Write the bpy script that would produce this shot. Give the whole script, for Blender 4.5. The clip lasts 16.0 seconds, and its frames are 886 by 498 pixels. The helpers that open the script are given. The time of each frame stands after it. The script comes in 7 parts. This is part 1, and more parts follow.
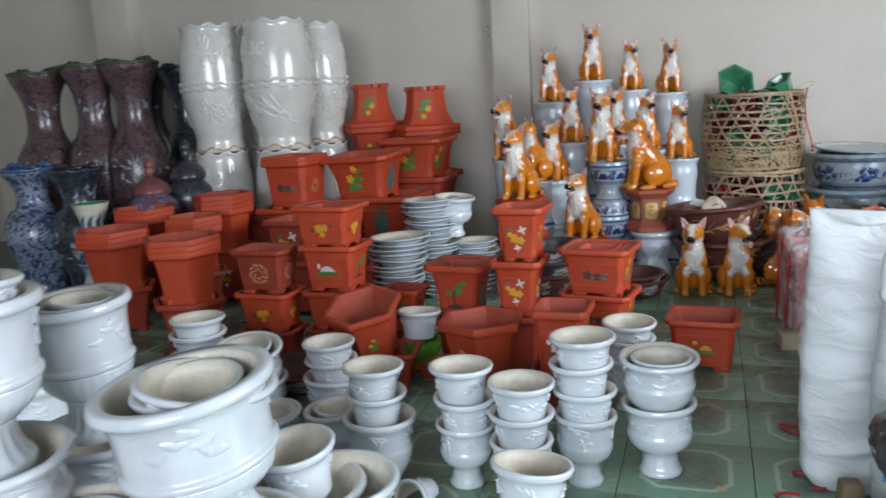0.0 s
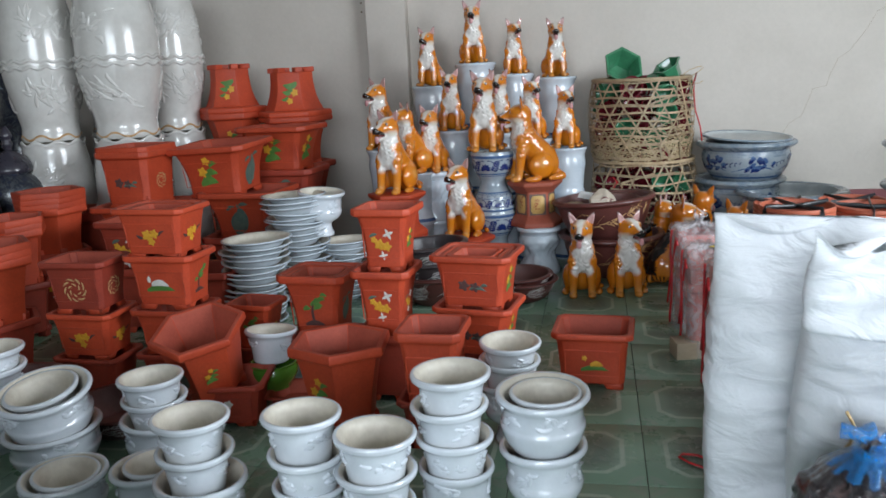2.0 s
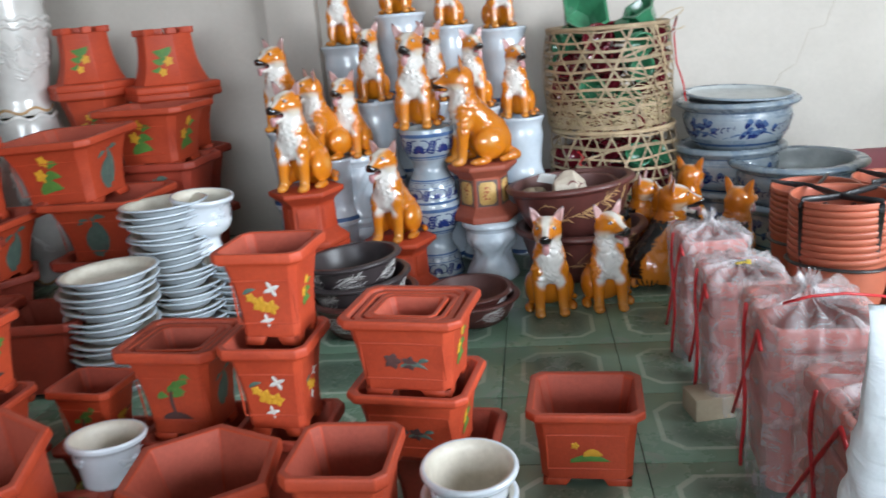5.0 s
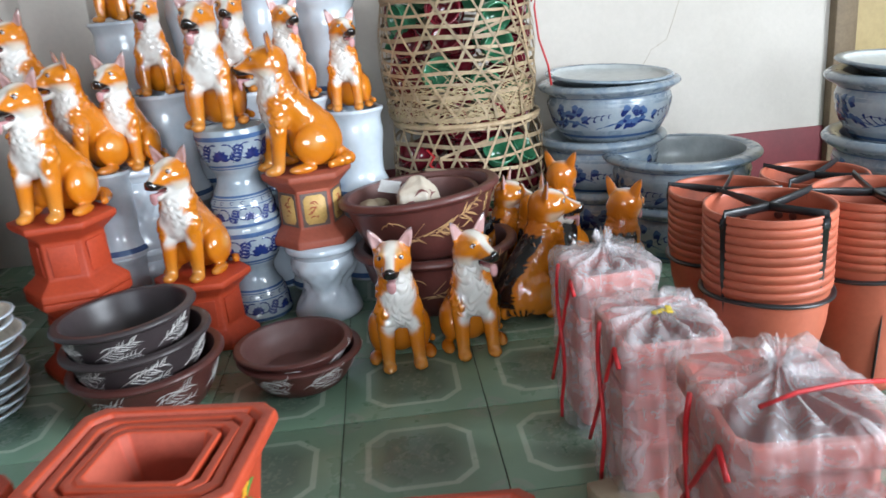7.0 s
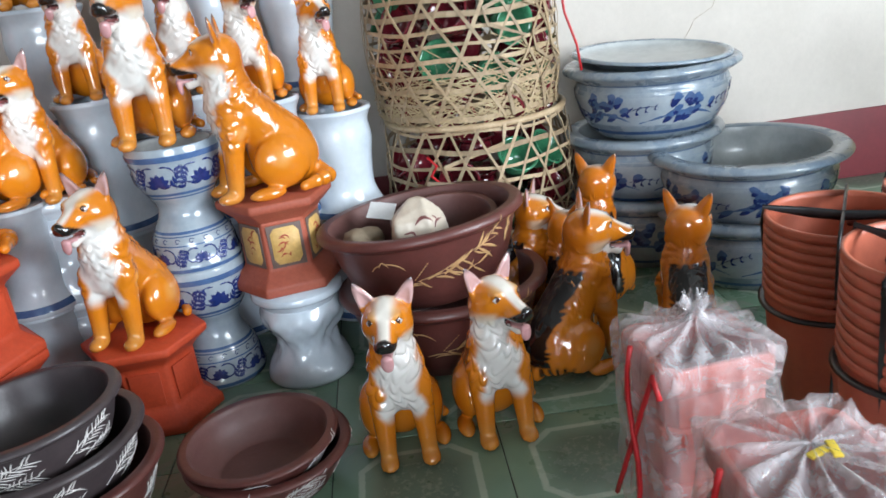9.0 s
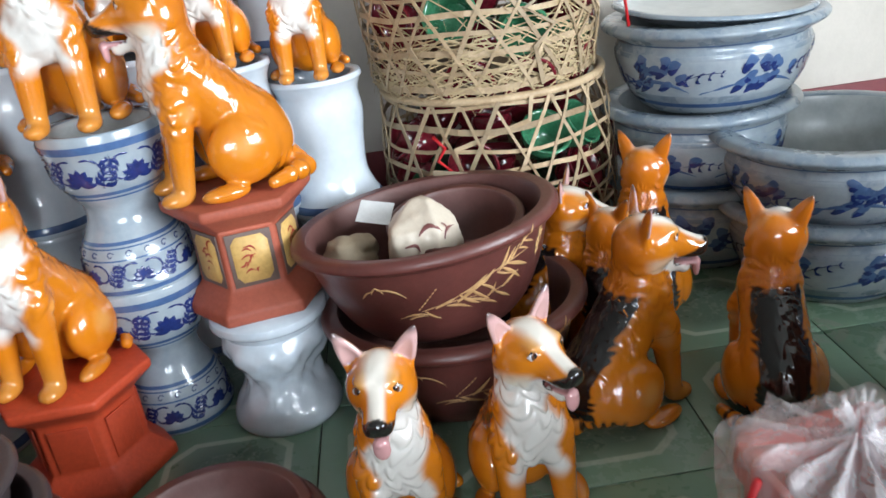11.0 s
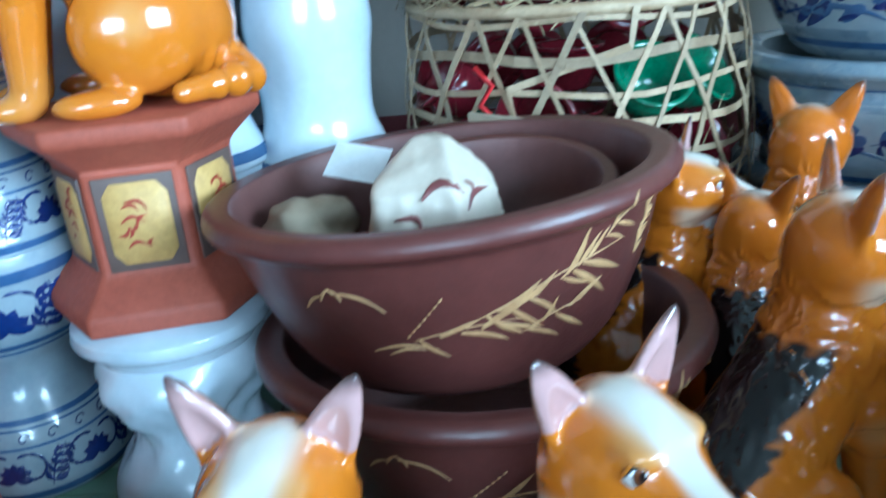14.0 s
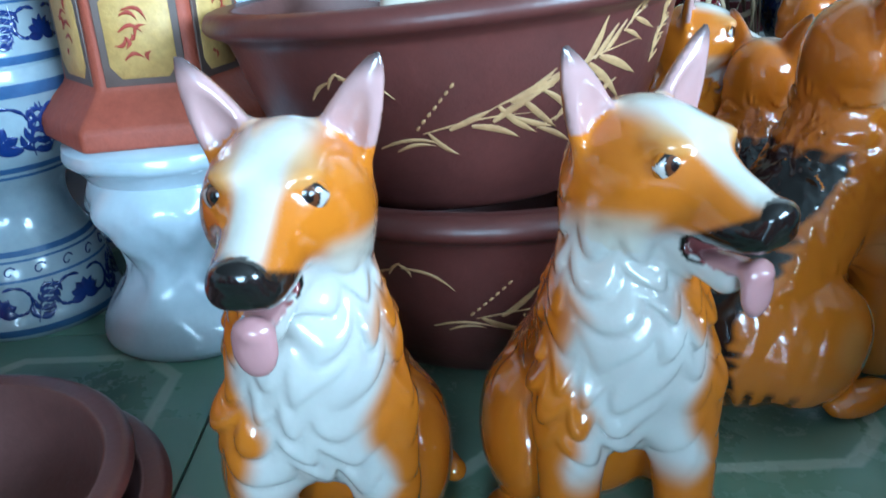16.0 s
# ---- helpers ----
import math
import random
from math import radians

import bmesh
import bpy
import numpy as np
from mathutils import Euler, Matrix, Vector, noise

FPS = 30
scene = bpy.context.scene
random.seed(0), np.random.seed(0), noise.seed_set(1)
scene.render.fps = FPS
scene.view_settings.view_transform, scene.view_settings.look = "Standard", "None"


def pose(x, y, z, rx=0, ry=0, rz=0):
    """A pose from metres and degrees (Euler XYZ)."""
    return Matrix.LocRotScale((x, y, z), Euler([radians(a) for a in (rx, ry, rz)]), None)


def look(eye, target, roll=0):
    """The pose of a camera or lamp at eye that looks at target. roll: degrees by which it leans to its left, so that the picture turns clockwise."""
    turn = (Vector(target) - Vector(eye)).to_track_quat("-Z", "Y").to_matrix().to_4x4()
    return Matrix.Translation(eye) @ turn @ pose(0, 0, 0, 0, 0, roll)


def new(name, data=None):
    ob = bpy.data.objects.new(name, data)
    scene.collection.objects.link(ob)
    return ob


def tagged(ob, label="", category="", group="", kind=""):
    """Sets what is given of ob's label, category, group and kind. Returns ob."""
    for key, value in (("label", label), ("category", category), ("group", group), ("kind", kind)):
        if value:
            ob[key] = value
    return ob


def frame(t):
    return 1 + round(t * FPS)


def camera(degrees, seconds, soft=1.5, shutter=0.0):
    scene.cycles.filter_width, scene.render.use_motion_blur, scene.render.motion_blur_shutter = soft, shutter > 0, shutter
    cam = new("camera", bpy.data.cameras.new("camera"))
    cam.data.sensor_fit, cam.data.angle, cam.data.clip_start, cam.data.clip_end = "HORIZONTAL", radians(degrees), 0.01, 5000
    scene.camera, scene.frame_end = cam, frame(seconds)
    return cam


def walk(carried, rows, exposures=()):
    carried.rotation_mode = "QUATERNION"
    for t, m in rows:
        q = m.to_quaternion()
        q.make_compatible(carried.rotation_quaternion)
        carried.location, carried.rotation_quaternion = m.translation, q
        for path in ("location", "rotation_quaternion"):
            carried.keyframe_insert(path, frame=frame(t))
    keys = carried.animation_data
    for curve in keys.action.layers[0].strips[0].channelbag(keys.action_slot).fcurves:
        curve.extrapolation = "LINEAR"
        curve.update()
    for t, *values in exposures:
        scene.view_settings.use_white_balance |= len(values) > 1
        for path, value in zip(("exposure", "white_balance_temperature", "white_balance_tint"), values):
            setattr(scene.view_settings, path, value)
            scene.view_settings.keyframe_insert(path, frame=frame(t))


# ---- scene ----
cam = camera(58.3, 16.0, 1.6, 0.5)
PATH = [
    (0, (1.244, 0.751, 1.223), (0.609, 2.606, 0.827), -3.5),
    (0.5, (1.247, 0.89, 1.194), (0.775, 2.788, 0.774), -4.9),
    (1, (1.265, 0.985, 1.165), (1.026, 2.913, 0.688), -4.5),
    (1.5, (1.248, 1.122, 1.186), (0.913, 3.043, 0.74), -3.5),
    (2, (1.241, 1.246, 1.197), (0.859, 3.158, 0.752), -2.9),
    (2.5, (1.213, 1.424, 1.199), (0.821, 3.349, 0.821), -0.9),
    (3, (1.184, 1.566, 1.182), (0.69, 3.461, 0.774), -1.8),
    (3.5, (1.187, 1.74, 1.198), (0.668, 3.629, 0.797), -0.7),
    (4, (1.181, 1.918, 1.199), (0.651, 3.786, 0.719), -1.5),
    (4.5, (1.133, 2.118, 1.199), (0.728, 3.999, 0.654), -2.3),
    (5, (1.129, 2.253, 1.208), (0.886, 4.154, 0.636), -5.1),
    (7.5, (1.226, 3.222, 1.111), (1.366, 5.105, 0.453), -5.1),
    (8, (1.265, 3.388, 1.116), (1.396, 5.264, 0.436), -6.3),
    (8.5, (1.237, 3.564, 1.121), (1.332, 5.446, 0.452), -6.4),
    (9, (1.216, 3.689, 1.088), (1.317, 5.563, 0.398), -7.3),
    (11.5, (1.259, 4.367, 1.026), (1.331, 6.19, 0.207), -7.7),
    (12, (1.292, 4.541, 0.933), (1.324, 6.396, 0.187), -7.8),
    (12.5, (1.326, 4.681, 0.814), (1.341, 6.552, 0.108), -7.7),
    (13, (1.353, 4.773, 0.782), (1.39, 6.631, 0.042), -7.5),
    (13.5, (1.366, 4.818, 0.814), (1.421, 6.686, 0.1), -6.3),
    (14, (1.305, 4.845, 0.708), (1.241, 6.7, -0.036), -4.7),
    (14.5, (1.272, 4.833, 0.636), (1.203, 6.696, -0.088), -3.8),
    (15, (1.271, 4.828, 0.586), (1.226, 6.69, -0.143), -3.8),
    (15.5, (1.262, 4.807, 0.55), (1.223, 6.66, -0.201), -3.2),
    (16, (1.266, 4.793, 0.523), (1.246, 6.632, -0.262), -2.5),
]
walk(cam, [(t, look(eye, target, roll)) for t, eye, target, roll in PATH],
     [(0.0, 0.0, 6300, 10), (1.0, -0.06, 6300, 10), (3.5, 0.26, 6250, 10), (5.0, 0.52, 6250, 10), (7.5, 0.74, 6200, 10), (9.0, 0.78, 6250, 10), (11.3, 0.92, 6350, 10),
      (11.6, 0.92, 6250, 8), (12.2, 0.72, 4750, -8), (13.0, 0.84, 4550, -9), (16.0, 1.06, 4600, -9)])

# ---- world and light ----
world = bpy.data.worlds.new("sky")
scene.world = world
world.use_nodes = True
wn = world.node_tree.nodes
sky = wn.new("ShaderNodeTexSky")
sky.sky_type, sky.sun_disc = "NISHITA", False
sky.sun_elevation, sky.sun_rotation = radians(48), radians(150)
world.node_tree.links.new(sky.outputs[0], wn["Background"].inputs[0])
wn["Background"].inputs[1].default_value = 0.08

sun = new("sun", bpy.data.lights.new("sun", "SUN"))
sun.data.energy, sun.data.angle, sun.data.color = 2.0, radians(0.6), (1.0, 0.95, 0.88)
sun.matrix_world = look((6, -9, 12), (0, 0, 0))


def area_lamp(name, eye, target, w, h, power, color):
    ob = new(name, bpy.data.lights.new(name, "AREA"))
    ob.data.shape, ob.data.size, ob.data.size_y = "RECTANGLE", w, h
    ob.data.energy, ob.data.color = power, color
    ob.matrix_world = look(eye, target)
    return ob


# daylight that comes in through the open shop front
area_lamp("daylight_front", (1.2, -2.9, 1.95), (0.9, 4.0, 0.2), 3.4, 1.9, 245, (0.86, 0.94, 1.0))
# added side lamp at an unseen east opening, for daylight from the right
area_lamp("daylight_side", (4.95, 2.6, 1.75), (1.0, 5.0, 0.0), 2.4, 1.7, 235, (0.88, 0.95, 1.0))


# ---- materials ----
class Nodes:
    """A small builder for node materials."""

    def __init__(self, name):
        self.m = bpy.data.materials.new(name)
        self.m.use_nodes = True
        self.t = self.m.node_tree
        self.b = self.t.nodes["Principled BSDF"]

    def n(self, kind, **inputs):
        node = self.t.nodes.new("ShaderNode" + kind)
        for k, v in inputs.items():
            self.put(node, k, v)
        return node

    def put(self, node, key, v):
        s = node.inputs[int(key[1:])] if key[0] == "_" and key[1:].isdigit() else node.inputs[key.replace("_", " ")]
        if isinstance(v, bpy.types.NodeSocket):
            self.t.links.new(v, s)
        else:
            s.default_value = v

    def coords(self, kind="Object"):
        return self.n("TexCoord").outputs[kind]

    def noise(self, scale, detail=4, rough=0.6, vec=None, dist=0.0):
        nd = self.n("TexNoise", Scale=scale, Detail=detail, Roughness=rough, Distortion=dist)
        self.put(nd, "Vector", vec if vec is not None else self.coords())
        return nd.outputs["Fac"]

    def ramp(self, fac, stops):
        r = self.n("ValToRGB")
        r.color_ramp.elements[0].position, r.color_ramp.elements[0].color = stops[0][0], (*stops[0][1], 1)
        r.color_ramp.elements[1].position, r.color_ramp.elements[1].color = stops[-1][0], (*stops[-1][1], 1)
        for p, c in stops[1:-1]:
            r.color_ramp.elements.new(p).color = (*c, 1)
        self.put(r, "Fac", fac)
        return r.outputs[0]

    def math(self, op, a, b=0.0, c=0.0):
        m = self.n("Math", _0=a, _1=b, _2=c)
        m.operation = op
        return m.outputs[0]

    def mix(self, fac, a, b, mode="MIX"):
        m = self.n("Mix")
        m.data_type, m.blend_type = "RGBA", mode
        for i, v in ((0, fac), (6, a), (7, b)):
            if isinstance(v, bpy.types.NodeSocket):
                self.t.links.new(v, m.inputs[i])
            else:
                m.inputs[i].default_value = v if i == 0 else (*v, 1)
        return m.outputs[2]

    def bump(self, height, strength=0.3, dist=0.01):
        self.put(self.b, "Normal", self.n("Bump", Height=height, Strength=strength, Distance=dist).outputs[0])


def surface(name, color, dark=None, rough=0.5, scale=8.0, bump=0.15, grain=60.0, coat=0.0, metal=0.0, vary=0.12, spread=0.06):
    """A surface with two scales of variation: broad stains and fine grain; each object differs a little."""
    k = Nodes(name)
    dark = dark or tuple(c * 0.72 for c in color)
    co = k.coords()
    rnd = k.n("ObjectInfo").outputs["Random"]
    shift = k.n("VectorMath", _0=co, _1=k.n("CombineXYZ", X=k.math("MULTIPLY", rnd, 37.0), Y=k.math("MULTIPLY", rnd, 11.0)).outputs[0]).outputs[0]
    big = k.noise(scale, 5, 0.65, shift)
    fine = k.noise(grain, 3, 0.7, shift)
    col = k.ramp(big, [(0.3, dark), (0.62, color)])
    col = k.mix(vary, col, k.ramp(fine, [(0.3, tuple(c * 0.5 for c in color)), (0.7, tuple(min(1, c * 1.35) for c in color))]))
    lum = k.math("ADD", k.math("MULTIPLY", rnd, spread * 2), 1 - spread)
    hsv = k.n("HueSaturation", Color=col, Value=lum)
    k.put(k.b, "Base_Color", hsv.outputs[0])
    k.put(k.b, "Roughness", k.math("ADD", k.math("MULTIPLY", big, 0.18), rough - 0.09))
    k.b.inputs["Metallic"].default_value = metal
    k.b.inputs["Coat Weight"].default_value = coat
    k.b.inputs["Coat Roughness"].default_value = 0.06
    if bump:
        k.bump(fine, bump, 0.004)
    return k.m


TERRA = surface("terracotta", (0.50, 0.062, 0.020), (0.37, 0.040, 0.014), 0.55, 7, 0.25, 90, vary=0.2, spread=0.12)
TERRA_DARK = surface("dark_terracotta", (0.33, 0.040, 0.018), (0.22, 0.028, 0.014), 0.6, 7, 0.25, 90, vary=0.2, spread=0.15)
STANDCLAY = surface("dull_stand_clay", (0.37, 0.088, 0.048), (0.27, 0.058, 0.032), 0.6, 7, 0.3, 90, vary=0.22, spread=0.06)
TERRA_IN = surface("terracotta_inside", (0.40, 0.075, 0.042), (0.29, 0.045, 0.025), 0.7, 6, 0.3, 80, vary=0.2)
PLANTER = surface("plastic_planter", (0.46, 0.12, 0.065), (0.36, 0.09, 0.05), 0.45, 5, 0.1, 60, vary=0.12)
VASEWHITE = surface("warm_white_glaze", (0.70, 0.685, 0.655), (0.58, 0.56, 0.53), 0.2, 5, 0.15, 25, coat=0.55, vary=0.08, spread=0.04)
WHITE = surface("white_glaze", (0.69, 0.73, 0.78), (0.58, 0.62, 0.67), 0.17, 5, 0.12, 25, coat=0.6, vary=0.06, spread=0.05)
CREAM = surface("cream_inside", (0.68, 0.63, 0.54), (0.55, 0.49, 0.40), 0.45, 5, 0.2, 40, vary=0.12)
PALEBLUE = surface("pale_blue_glaze", (0.60, 0.66, 0.72), (0.48, 0.55, 0.62), 0.18, 6, 0.15, 25, coat=0.6, vary=0.08)
BLUEGREY = surface("blue_grey_glaze", (0.29, 0.34, 0.38), (0.14, 0.20, 0.28), 0.28, 9, 0.25, 40, coat=0.4, vary=0.2)
GREYWHITE = surface("grey_white_glaze", (0.50, 0.52, 0.51), (0.36, 0.39, 0.40), 0.35, 6, 0.2, 30, coat=0.3, vary=0.2)
STANDBLUE = surface("stand_blue_white_glaze", (0.35, 0.40, 0.44), (0.23, 0.29, 0.35), 0.2, 8, 0.15, 30, coat=0.6, vary=0.12)
BLUE = surface("cobalt_paint", (0.014, 0.030, 0.15), (0.010, 0.018, 0.09), 0.22, 30, 0.0, 60, coat=0.5)
BLUEMID = surface("mid_blue_paint", (0.07, 0.13, 0.27), (0.04, 0.08, 0.19), 0.22, 20, 0.0, 60, coat=0.5)
BROWN = surface("brown_clay", (0.115, 0.036, 0.030), (0.075, 0.024, 0.021), 0.36, 8, 0.15, 70, vary=0.15)
BROWN_IN = surface("brown_clay_inside", (0.14, 0.062, 0.055), (0.10, 0.04, 0.036), 0.5, 8, 0.2, 70, vary=0.15)
CHARCOAL = surface("charcoal_clay", (0.055, 0.042, 0.044), (0.035, 0.027, 0.03), 0.38, 8, 0.15, 70, vary=0.15)
INKPAINT = surface("pale_brush_paint", (0.62, 0.60, 0.58), (0.45, 0.43, 0.42), 0.5, 40, 0.0, 90)
GOLDPAINT = surface("ochre_brush_paint", (0.55, 0.34, 0.15), (0.36, 0.20, 0.09), 0.5, 40, 0.0, 90)
YELLOW = surface("yellow_paint", (0.72, 0.38, 0.03), (0.55, 0.26, 0.02), 0.45, 30, 0.1, 80)
PLAQUE = surface("yellow_plaque", (0.58, 0.37, 0.12), (0.45, 0.26, 0.07), 0.5, 25, 0.3, 80, vary=0.25)
LEAFGREEN = surface("green_paint", (0.10, 0.24, 0.045), (0.06, 0.15, 0.03), 0.45, 30, 0.1, 80)
TEAL = surface("grey_green_paint", (0.10, 0.15, 0.12), (0.06, 0.09, 0.08), 0.45, 30, 0.1, 80)
WHITEPAINT = surface("white_paint", (0.72, 0.70, 0.66), (0.6, 0.57, 0.52), 0.5, 30, 0.1, 80)
DARKPAINT = surface("dark_brush_paint", (0.10, 0.045, 0.04), (0.06, 0.03, 0.03), 0.5, 30, 0.0, 80)
GREENGLAZE = surface("green_glaze", (0.05, 0.22, 0.11), (0.03, 0.12, 0.06), 0.16, 9, 0.1, 30, coat=0.7)
GRASSGLAZE = surface("grass_green_glaze", (0.10, 0.26, 0.03), (0.06, 0.17, 0.02), 0.16, 9, 0.1, 30, coat=0.7)
MAROON = surface("maroon_glaze", (0.16, 0.012, 0.022), (0.09, 0.008, 0.014), 0.16, 9, 0.1, 30, coat=0.7)
BAMBOO = surface("bamboo_strip", (0.42, 0.315, 0.195), (0.24, 0.155, 0.080), 0.55, 14, 0.3, 120, vary=0.25, spread=0.28)
STRAW = surface("straw", (0.46, 0.355, 0.20), (0.30, 0.205, 0.10), 0.65, 14, 0.2, 90, vary=0.2)
WALLPAINT = surface("cream_wall_paint", (0.60, 0.55, 0.50), (0.51, 0.465, 0.415), 0.75, 1.1, 0.2, 45, vary=0.06)
SKIRT = surface("dark_red_skirting", (0.19, 0.03, 0.038), (0.13, 0.022, 0.028), 0.55, 4, 0.15, 50)
DOORPAINT = surface("ochre_door_paint", (0.48, 0.36, 0.17), (0.38, 0.27, 0.12), 0.55, 4, 0.15, 50)
WOOD = surface("door_frame_wood", (0.21, 0.15, 0.09), (0.14, 0.095, 0.055), 0.6, 6, 0.3, 80, vary=0.25)
# grey of the unseen ceiling, lowered to cut bounced light
CEIL = surface("unseen_ceiling_grey", (0.30, 0.29, 0.28), None, 0.8, 2, 0.1, 40)
GROUT = surface("grout", (0.05, 0.065, 0.055), None, 0.8, 8, 0.3, 60)
SACK = surface("white_woven_sack", (0.76, 0.78, 0.81), (0.68, 0.70, 0.74), 0.5, 6, 0.25, 260, vary=0.08)


def creased(m):
    """Adds broad soft creases to a woven surface."""
    t = m.node_tree
    n = t.nodes.new("ShaderNodeTexNoise")
    n.inputs["Scale"].default_value, n.inputs["Detail"].default_value, n.inputs["Distortion"].default_value = 11.0, 3.0, 1.2
    mp = t.nodes.new("ShaderNodeMapping")
    mp.inputs["Scale"].default_value = (0.7, 0.7, 1.5)
    t.links.new(t.nodes.new("ShaderNodeTexCoord").outputs["Object"], mp.inputs["Vector"])
    t.links.new(mp.outputs[0], n.inputs["Vector"])
    b = t.nodes.new("ShaderNodeBump")
    b.inputs["Strength"].default_value, b.inputs["Distance"].default_value = 0.5, 0.03
    t.links.new(n.outputs["Fac"], b.inputs["Height"])
    t.links.new(b.outputs[0], t.nodes["Principled BSDF"].inputs["Normal"])


creased(SACK)
STRING = surface("tan_string", (0.55, 0.38, 0.18), None, 0.7, 30, 0.2, 90)
REDSTRING = surface("red_twine", (0.55, 0.015, 0.02), (0.40, 0.01, 0.015), 0.45, 30, 0.1, 90)
BLACKTAPE = surface("black_strap", (0.02, 0.021, 0.023), (0.012, 0.012, 0.014), 0.32, 12, 0.15, 60)
CARD = surface("brown_cardboard", (0.36, 0.29, 0.20), (0.28, 0.22, 0.15), 0.75, 9, 0.2, 80)
PAPER = surface("white_paper", (0.78, 0.80, 0.80), None, 0.6, 9, 0.1, 80)
STONE = surface("cream_ceramic_lump", (0.62, 0.54, 0.44), (0.50, 0.42, 0.33), 0.45, 9, 0.2, 40, coat=0.2)
BRONZE = surface("dark_enamel", (0.045, 0.04, 0.055), (0.02, 0.02, 0.03), 0.28, 12, 0.2, 50, coat=0.4, vary=0.25)
PINKMUD = surface("dull_red_enamel", (0.22, 0.075, 0.07), (0.10, 0.035, 0.04), 0.35, 18, 0.2, 60, vary=0.3)
OLIVE = surface("olive_bronze", (0.07, 0.095, 0.05), (0.035, 0.05, 0.03), 0.4, 14, 0.3, 60)
FRAMEGREY = surface("grey_brown_paint", (0.13, 0.085, 0.07), None, 0.5, 20, 0.1, 60)
YELLOWTAG = surface("yellow_tag", (0.75, 0.55, 0.05), None, 0.5, 20, 0.0, 60)


def tile_material():
    """Green glazed floor tile with a framed panel and quarter motifs at its corners."""
    k = Nodes("green_floor_tile")
    co = k.coords()
    sep = k.n("SeparateXYZ", Vector=co)
    ax = k.math("ABSOLUTE", sep.outputs[0])
    ay = k.math("ABSOLUTE", sep.outputs[1])
    box = k.math("MAXIMUM", ax, ay)
    cut = k.math("MULTIPLY", k.math("ADD", ax, ay), 0.62)
    d = k.math("MAXIMUM", box, cut)
    wob = k.math("MULTIPLY", k.math("SUBTRACT", k.noise(45, 3), 0.5), 0.006)
    d = k.math("ADD", d, wob)
    panel = k.ramp(k.math("MULTIPLY", d, 5.0), [(0.0, (0.110, 0.182, 0.132)), (0.40, (0.094, 0.164, 0.120)), (0.50, (0.150, 0.240, 0.175)),
                                                (0.61, (0.188, 0.305, 0.220)), (0.63, (0.46, 0.57, 0.46)), (0.685, (0.46, 0.57, 0.46)),
                                                (0.705, (0.200, 0.345, 0.238)), (1.0, (0.220, 0.370, 0.256))])
    qx = k.math("SUBTRACT", 0.2, ax)
    qy = k.math("SUBTRACT", 0.2, ay)
    q = k.math("SQRT", k.math("ADD", k.math("MULTIPLY", qx, qx), k.math("MULTIPLY", qy, qy)))
    ring = k.math("LESS_THAN", k.math("ABSOLUTE", k.math("SUBTRACT", q, 0.048)), 0.011)
    gap = k.math("GREATER_THAN", k.math("MINIMUM", qx, qy), 0.008)
    core = k.math("LESS_THAN", k.math("ABSOLUTE", k.math("SUBTRACT", k.math("MAXIMUM", qx, qy), 0.022)), 0.004)
    motif = k.math("MAXIMUM", k.math("MULTIPLY", ring, gap), core)
    col = k.mix(k.math("MULTIPLY", motif, 0.65), panel, (0.29, 0.36, 0.29))
    fleck = k.noise(75, 4, 0.7)
    inner = k.math("LESS_THAN", d, 0.085)
    col = k.mix(k.math("MULTIPLY", inner, k.math("GREATER_THAN", fleck, 0.56)), col, (0.20, 0.26, 0.20))
    dirt = k.noise(3.2, 6, 0.7, k.n("NewGeometry").outputs["Position"])
    col = k.mix(k.math("MULTIPLY", dirt, 0.5), col, (0.10, 0.112, 0.085))
    rnd = k.n("ObjectInfo").outputs["Random"]
    hsv = k.n("HueSaturation", Color=col, Value=k.math("ADD", k.math("MULTIPLY", rnd, 0.25), 0.88))
    k.put(k.b, "Base_Color", hsv.outputs[0])
    k.put(k.b, "Roughness", k.math("ADD", k.math("MULTIPLY", dirt, 0.35), 0.12))
    k.bump(k.math("ADD", fleck, k.math("MULTIPLY", inner, 0.6)), 0.2, 0.002)
    return k.m


TILE = tile_material()


def dog_glaze():
    """Glossy glaze over hand-sprayed colours held in the statue's own colour layer."""
    k = Nodes("dog_glaze")
    at = k.n("Attribute")
    at.attribute_name = "paint"
    big = k.noise(16, 4)
    col = k.mix(k.math("MULTIPLY", big, 0.28), at.outputs["Color"], (0.30, 0.07, 0.006), "MULTIPLY")
    rnd = k.n("ObjectInfo").outputs["Random"]
    hsv = k.n("HueSaturation", Color=col, Value=k.math("ADD", k.math("MULTIPLY", rnd, 0.2), 0.9))
    k.put(k.b, "Base_Color", hsv.outputs[0])
    k.b.inputs["Roughness"].default_value = 0.16
    k.b.inputs["Coat Weight"].default_value = 0.8
    k.b.inputs["Coat Roughness"].default_value = 0.04
    k.bump(k.noise(60, 2), 0.12, 0.006)
    return k.m


DOG = dog_glaze()


def film_material(name, tint, clear, rough=0.18, milk=0.45):
    """Thin wrinkled plastic film: mostly clear, milky and glossy in its folds."""
    k = Nodes(name)
    wr = k.noise(13, 5, 0.65, dist=1.4)
    fold = k.ramp(wr, [(0.44, (0, 0, 0)), (0.72, (1, 1, 1))])
    k.b.inputs["Base Color"].default_value = (*tint, 1)
    k.b.inputs["Roughness"].default_value = rough
    k.b.inputs["Coat Weight"].default_value = 0.5
    k.bump(wr, 0.7, 0.02)
    k.put(k.b, "Alpha", k.math("ADD", k.math("MULTIPLY", fold, milk), 1 - clear))
    return k.m


